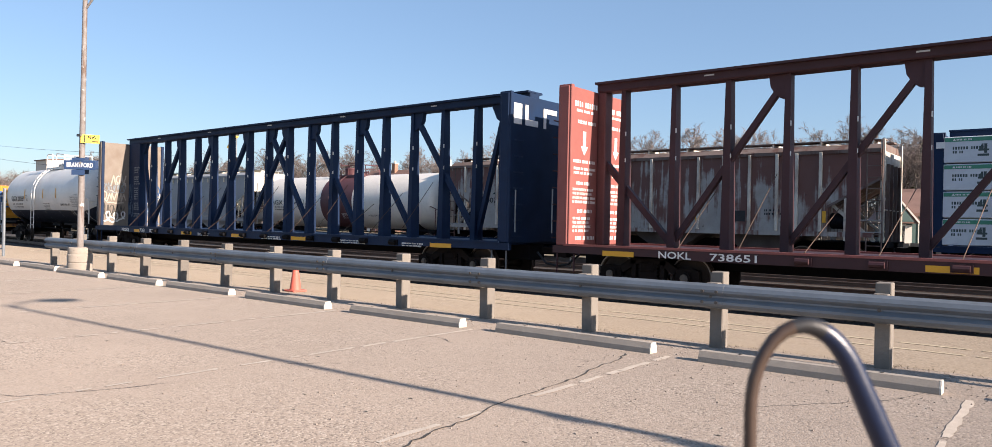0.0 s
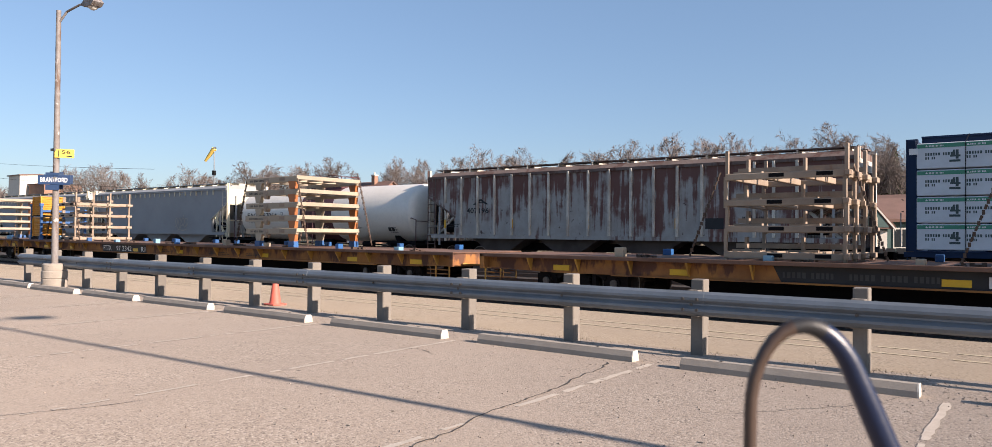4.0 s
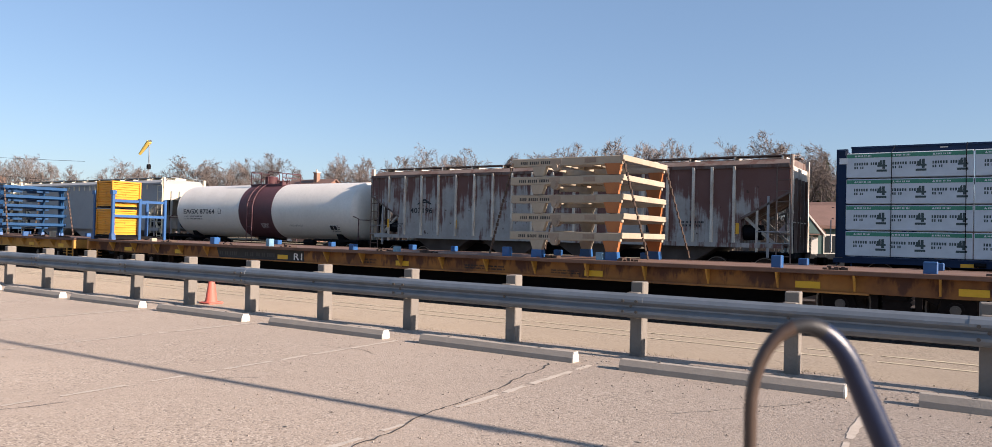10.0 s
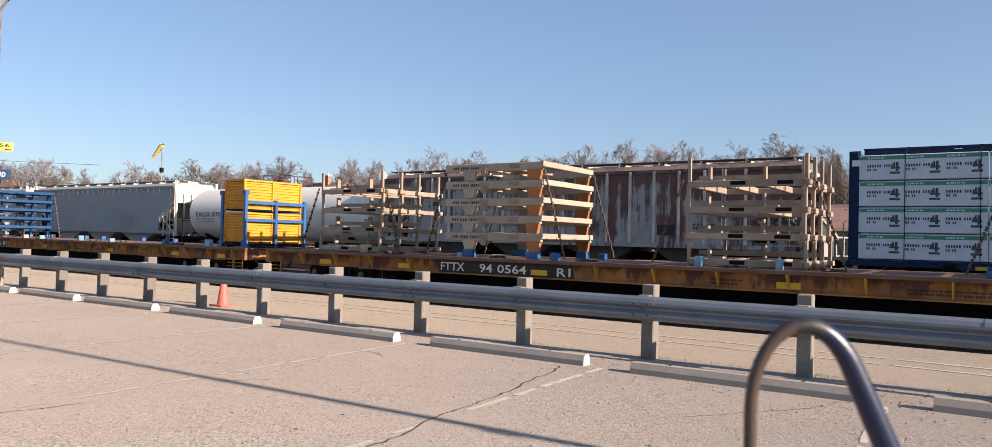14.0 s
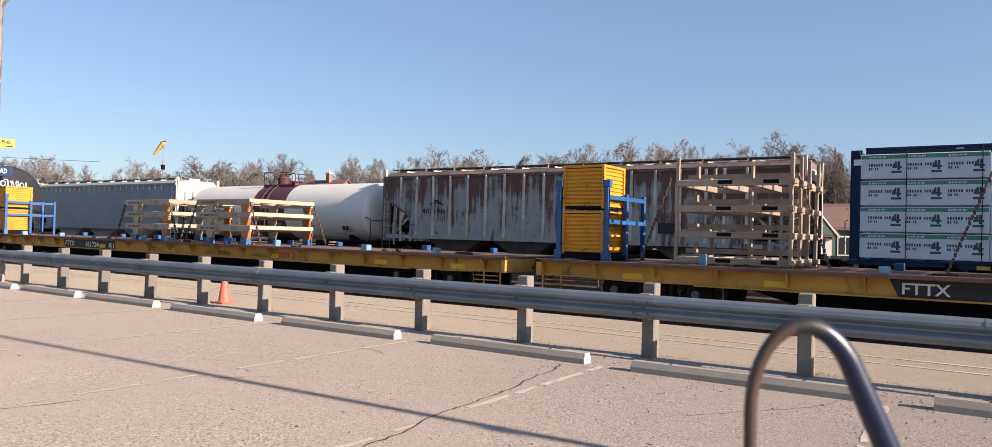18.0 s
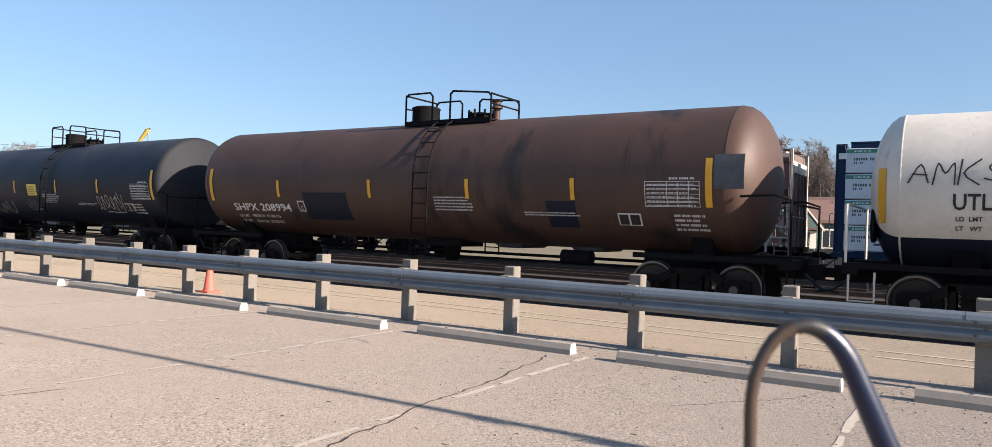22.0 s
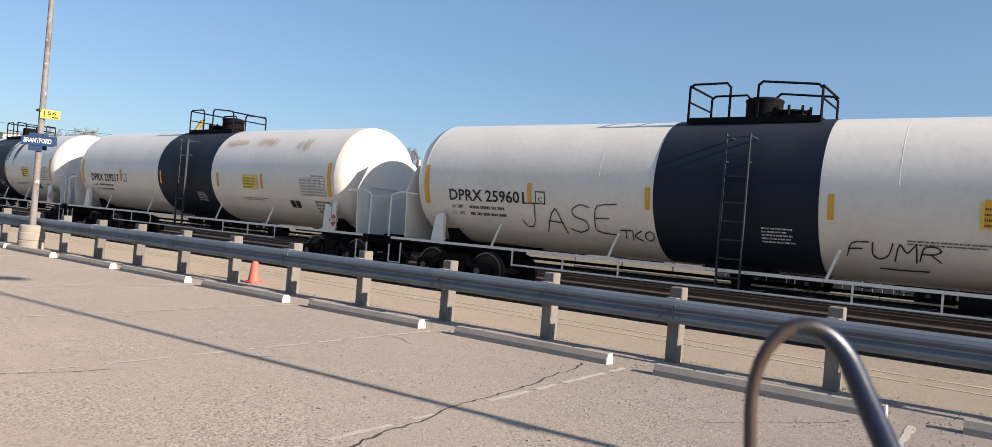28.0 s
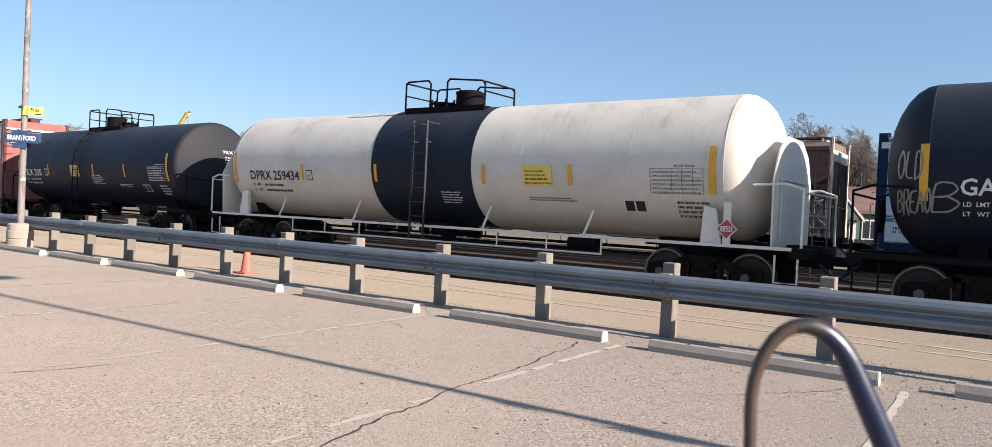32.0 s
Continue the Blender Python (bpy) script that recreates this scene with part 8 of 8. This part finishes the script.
    for s in (wood, twigs):
        s.v = [(x * k * 1.05, y * k * 1.05, z * k) for x, y, z in s.v]
    return wood.mesh("trunk", M_BARK), twigs.mesh("crown", M_TWIG)


TREES = []
for sd in range(6):
    w, t = tree_meshes(100 + sd, 10.0, (0.9, 1.1, 1.0, 1.25, 0.8, 1.05)[sd])
    TREES.append((w, t))
for sd in range(6):  # lighter ones for the belt farther off
    TREES.append(tree_meshes(200 + sd, 10.0, (1.0, 1.2, 0.9, 1.1, 1.05, 1.3)[sd], 3))


def tree(k, x, y, h, rz, base=-0.16, wide=1.0, label="bare leafless deciduous tree in early spring"):
    t = thing("bare_tree", label, "tree", "bare trees", at=pose(x, y, base, 0, 0, rz))
    t.scale = (h / 10 * wide, h / 10 * wide, h / 10)
    part("trunk", TREES[k][0], None, t)
    part("crown", TREES[k][1], None, t)
    return t


rnd = random.Random(77)
# single tall trees that stand out: azimuth as x/y, height as z/y over the eye
for k, (a, e, y) in enumerate(((-2.184, 0.185, 78), (-1.919, 0.146, 92), (-1.692, 0.157, 76), (-1.483, 0.152, 82), (-1.333, 0.144, 77), (-1.198, 0.150, 89), (-0.983, 0.137, 88), (-0.881, 0.134, 89), (-0.781, 0.147, 86), (-0.684, 0.135, 80), (-0.589, 0.126, 77), (-0.503, 0.138, 89), (-0.406, 0.137, 74), (-0.336, 0.137, 86), (-0.283, 0.131, 87), (-0.256, 0.138, 74), (-0.193, 0.122, 88), (-0.159, 0.112, 82), (-0.550, 0.121, 81))):
    tree(k % 6, a * y, y, (1.51 + e * y) * 1.06, rnd.uniform(0, 360), wide=1.1 if a < -1.1 else 0.95)
# the woodland belt behind them
for k in range(95):
    a = rnd.uniform(-3.2, 0.25)
    y = rnd.uniform(85, 150)
    e = rnd.uniform(0.055, 0.085) * math.hypot(1, a) ** 0.55 * (0.62 if -0.9 < a < -0.2 else 1.0)
    tree(6 + k % 6, a * y, y, 1.51 + e * y, rnd.uniform(0, 360), wide=1.25, label="bare tree in the woodland belt behind the town")
for k, (x, y, h) in enumerate(((-18.2, 93, 10.6), (-16.2, 90, 10.2), (-14.6, 94, 10.8), (-12.4, 91, 9.8), (-10.8, 96, 10.0))):
    tree(6 + k % 6, x, y, h, 70.0 * k, wide=1.1, label="bare tree in the woods behind the houses")
s = Shape()
for k in range(16000):
    a = rnd.uniform(-3.4, 0.4)
    y = rnd.uniform(88, 155)
    h = (1.5 + 0.05 * y * math.hypot(1, a) ** 0.6) * rnd.uniform(0.3, 1.0) ** 0.6
    x = a * y
    w = rnd.uniform(0.04, 0.12)
    dx, dy = rnd.uniform(-0.8, 0.8), rnd.uniform(-0.6, 0.6)
    z0 = rnd.uniform(-0.2, 0.5) * h
    s.poly([(x - w, y, z0), (x + w, y, z0), (x + dx, y + dy, h)], [(0, 1, 2)])
    s.poly([(x - w, y, z0 + 0.3 * h), (x + w, y, z0 + 0.3 * h), (x - dx * 1.6, y - dy, h * 0.9)], [(0, 1, 2)])
solid("woodland_scrub", s, M_SCRUB, "dense brown leafless scrub and saplings", "scrub", kind="stuff")
ridge = Shape()
n = 60
for i in range(n + 1):
    x = -620 + 900 * i / n
    hgt = 6.5 + 1.2 * math.sin(i * 0.9) + 0.8 * math.sin(i * 2.3) + (3.0 if x < -200 else 0)
    ridge.v += [(x, 150, -0.2), (x, 190, hgt), (x, 320, hgt + 1.0)]
ridge.f = [f for i in range(n) for f in ((3 * i, 3 * i + 3, 3 * i + 4, 3 * i + 1), (3 * i + 1, 3 * i + 4, 3 * i + 5, 3 * i + 2))]
solid("hillside", ridge, M_SCRUB, "low brown wooded rise in the distance", "hill", kind="structure")

# an evergreen beside the houses
def fir(x, y, h):
    t = thing("fir_tree", "dark evergreen fir behind the houses", "tree", "firs", at=(x, y, -0.16))
    part("trunk", Shape().cyl((0, 0, 0), (0, 0, h), 0.18, 7, 0.02), M_BARK, t)
    s = Shape()
    r = random.Random(int(abs(x) * 10))
    for k in range(900):
        z = h * (0.15 + 0.85 * r.random())
        reach = (h - z) * 0.26 + 0.15
        a = r.uniform(0, 6.28)
        rr = reach * r.uniform(0.3, 1.0)
        px, py = rr * math.cos(a), rr * math.sin(a)
        w = 0.12 + 0.1 * r.random()
        s.poly([(px * 0.3, py * 0.3, z), (px - w * math.sin(a), py + w * math.cos(a), z - 0.25), (px * 1.15, py * 1.15, z - 0.4), (px + w * math.sin(a), py - w * math.cos(a), z - 0.25)], [(0, 1, 2, 3)])
    part("needles", s, M_FIR, t)
    return t


fir(-13.8, 86, 11.0)
fir(-7.0, 90, 7.0)


# ---- movement ----
def motions():
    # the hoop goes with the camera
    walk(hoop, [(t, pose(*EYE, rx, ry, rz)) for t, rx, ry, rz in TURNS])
    # the train rolls past at an even speed; each load keeps its place on its car
    for ob, u, y, z, rz in MOVERS:
        rear, front = min(CARS, key=lambda c: max(c[0] - u, u - c[1], 0.0))
        times = {0.0, 32.0}
        for at in (-160, -110, -85, -70, -58, -49, -42, -36, -30, -24, -18, -12, 0):
            t = round((at - (rear + front) / 2) / SPEED * FPS) / FPS
            if 0 < t < 32:
                times.add(t)
        rows = []
        for t in sorted(times):
            a, b = rear + 2.2 + SPEED * t, front - 2.2 + SPEED * t
            ya, yb = bend(a)[0], bend(b)[0]
            q = math.atan2(yb - ya, b - a)
            along, across = u + SPEED * t - a, y - TRACK_Y
            rows.append((t, pose(a + along * math.cos(q) - across * math.sin(q), TRACK_Y + ya + along * math.sin(q) + across * math.cos(q), z, 0, 0, rz + math.degrees(q))))
        walk(ob, rows)
    # its wheels turn while they pass
    rolling = {ob.name for ob, *_ in MOVERS}
    for wheel, x, u in WHEELSETS:
        if wheel.parent.parent.name not in rolling:
            continue
        first, last = max(0.0, (-42 - u) / SPEED), min(32.0, (6 - u) / SPEED)
        if last <= first:
            continue
        rate = math.degrees(SPEED / 0.457)
        n = int((last - first) * rate / 80) + 1
        times = sorted({0.0, 32.0} | {round((first + (last - first) * k / n) * FPS) / FPS for k in range(n + 1)})
        walk(wheel, [(t, pose(x, 0, 0.457, 0, (min(max(t, first), last) - first) * rate % 360, 0)) for t in times])


motions()
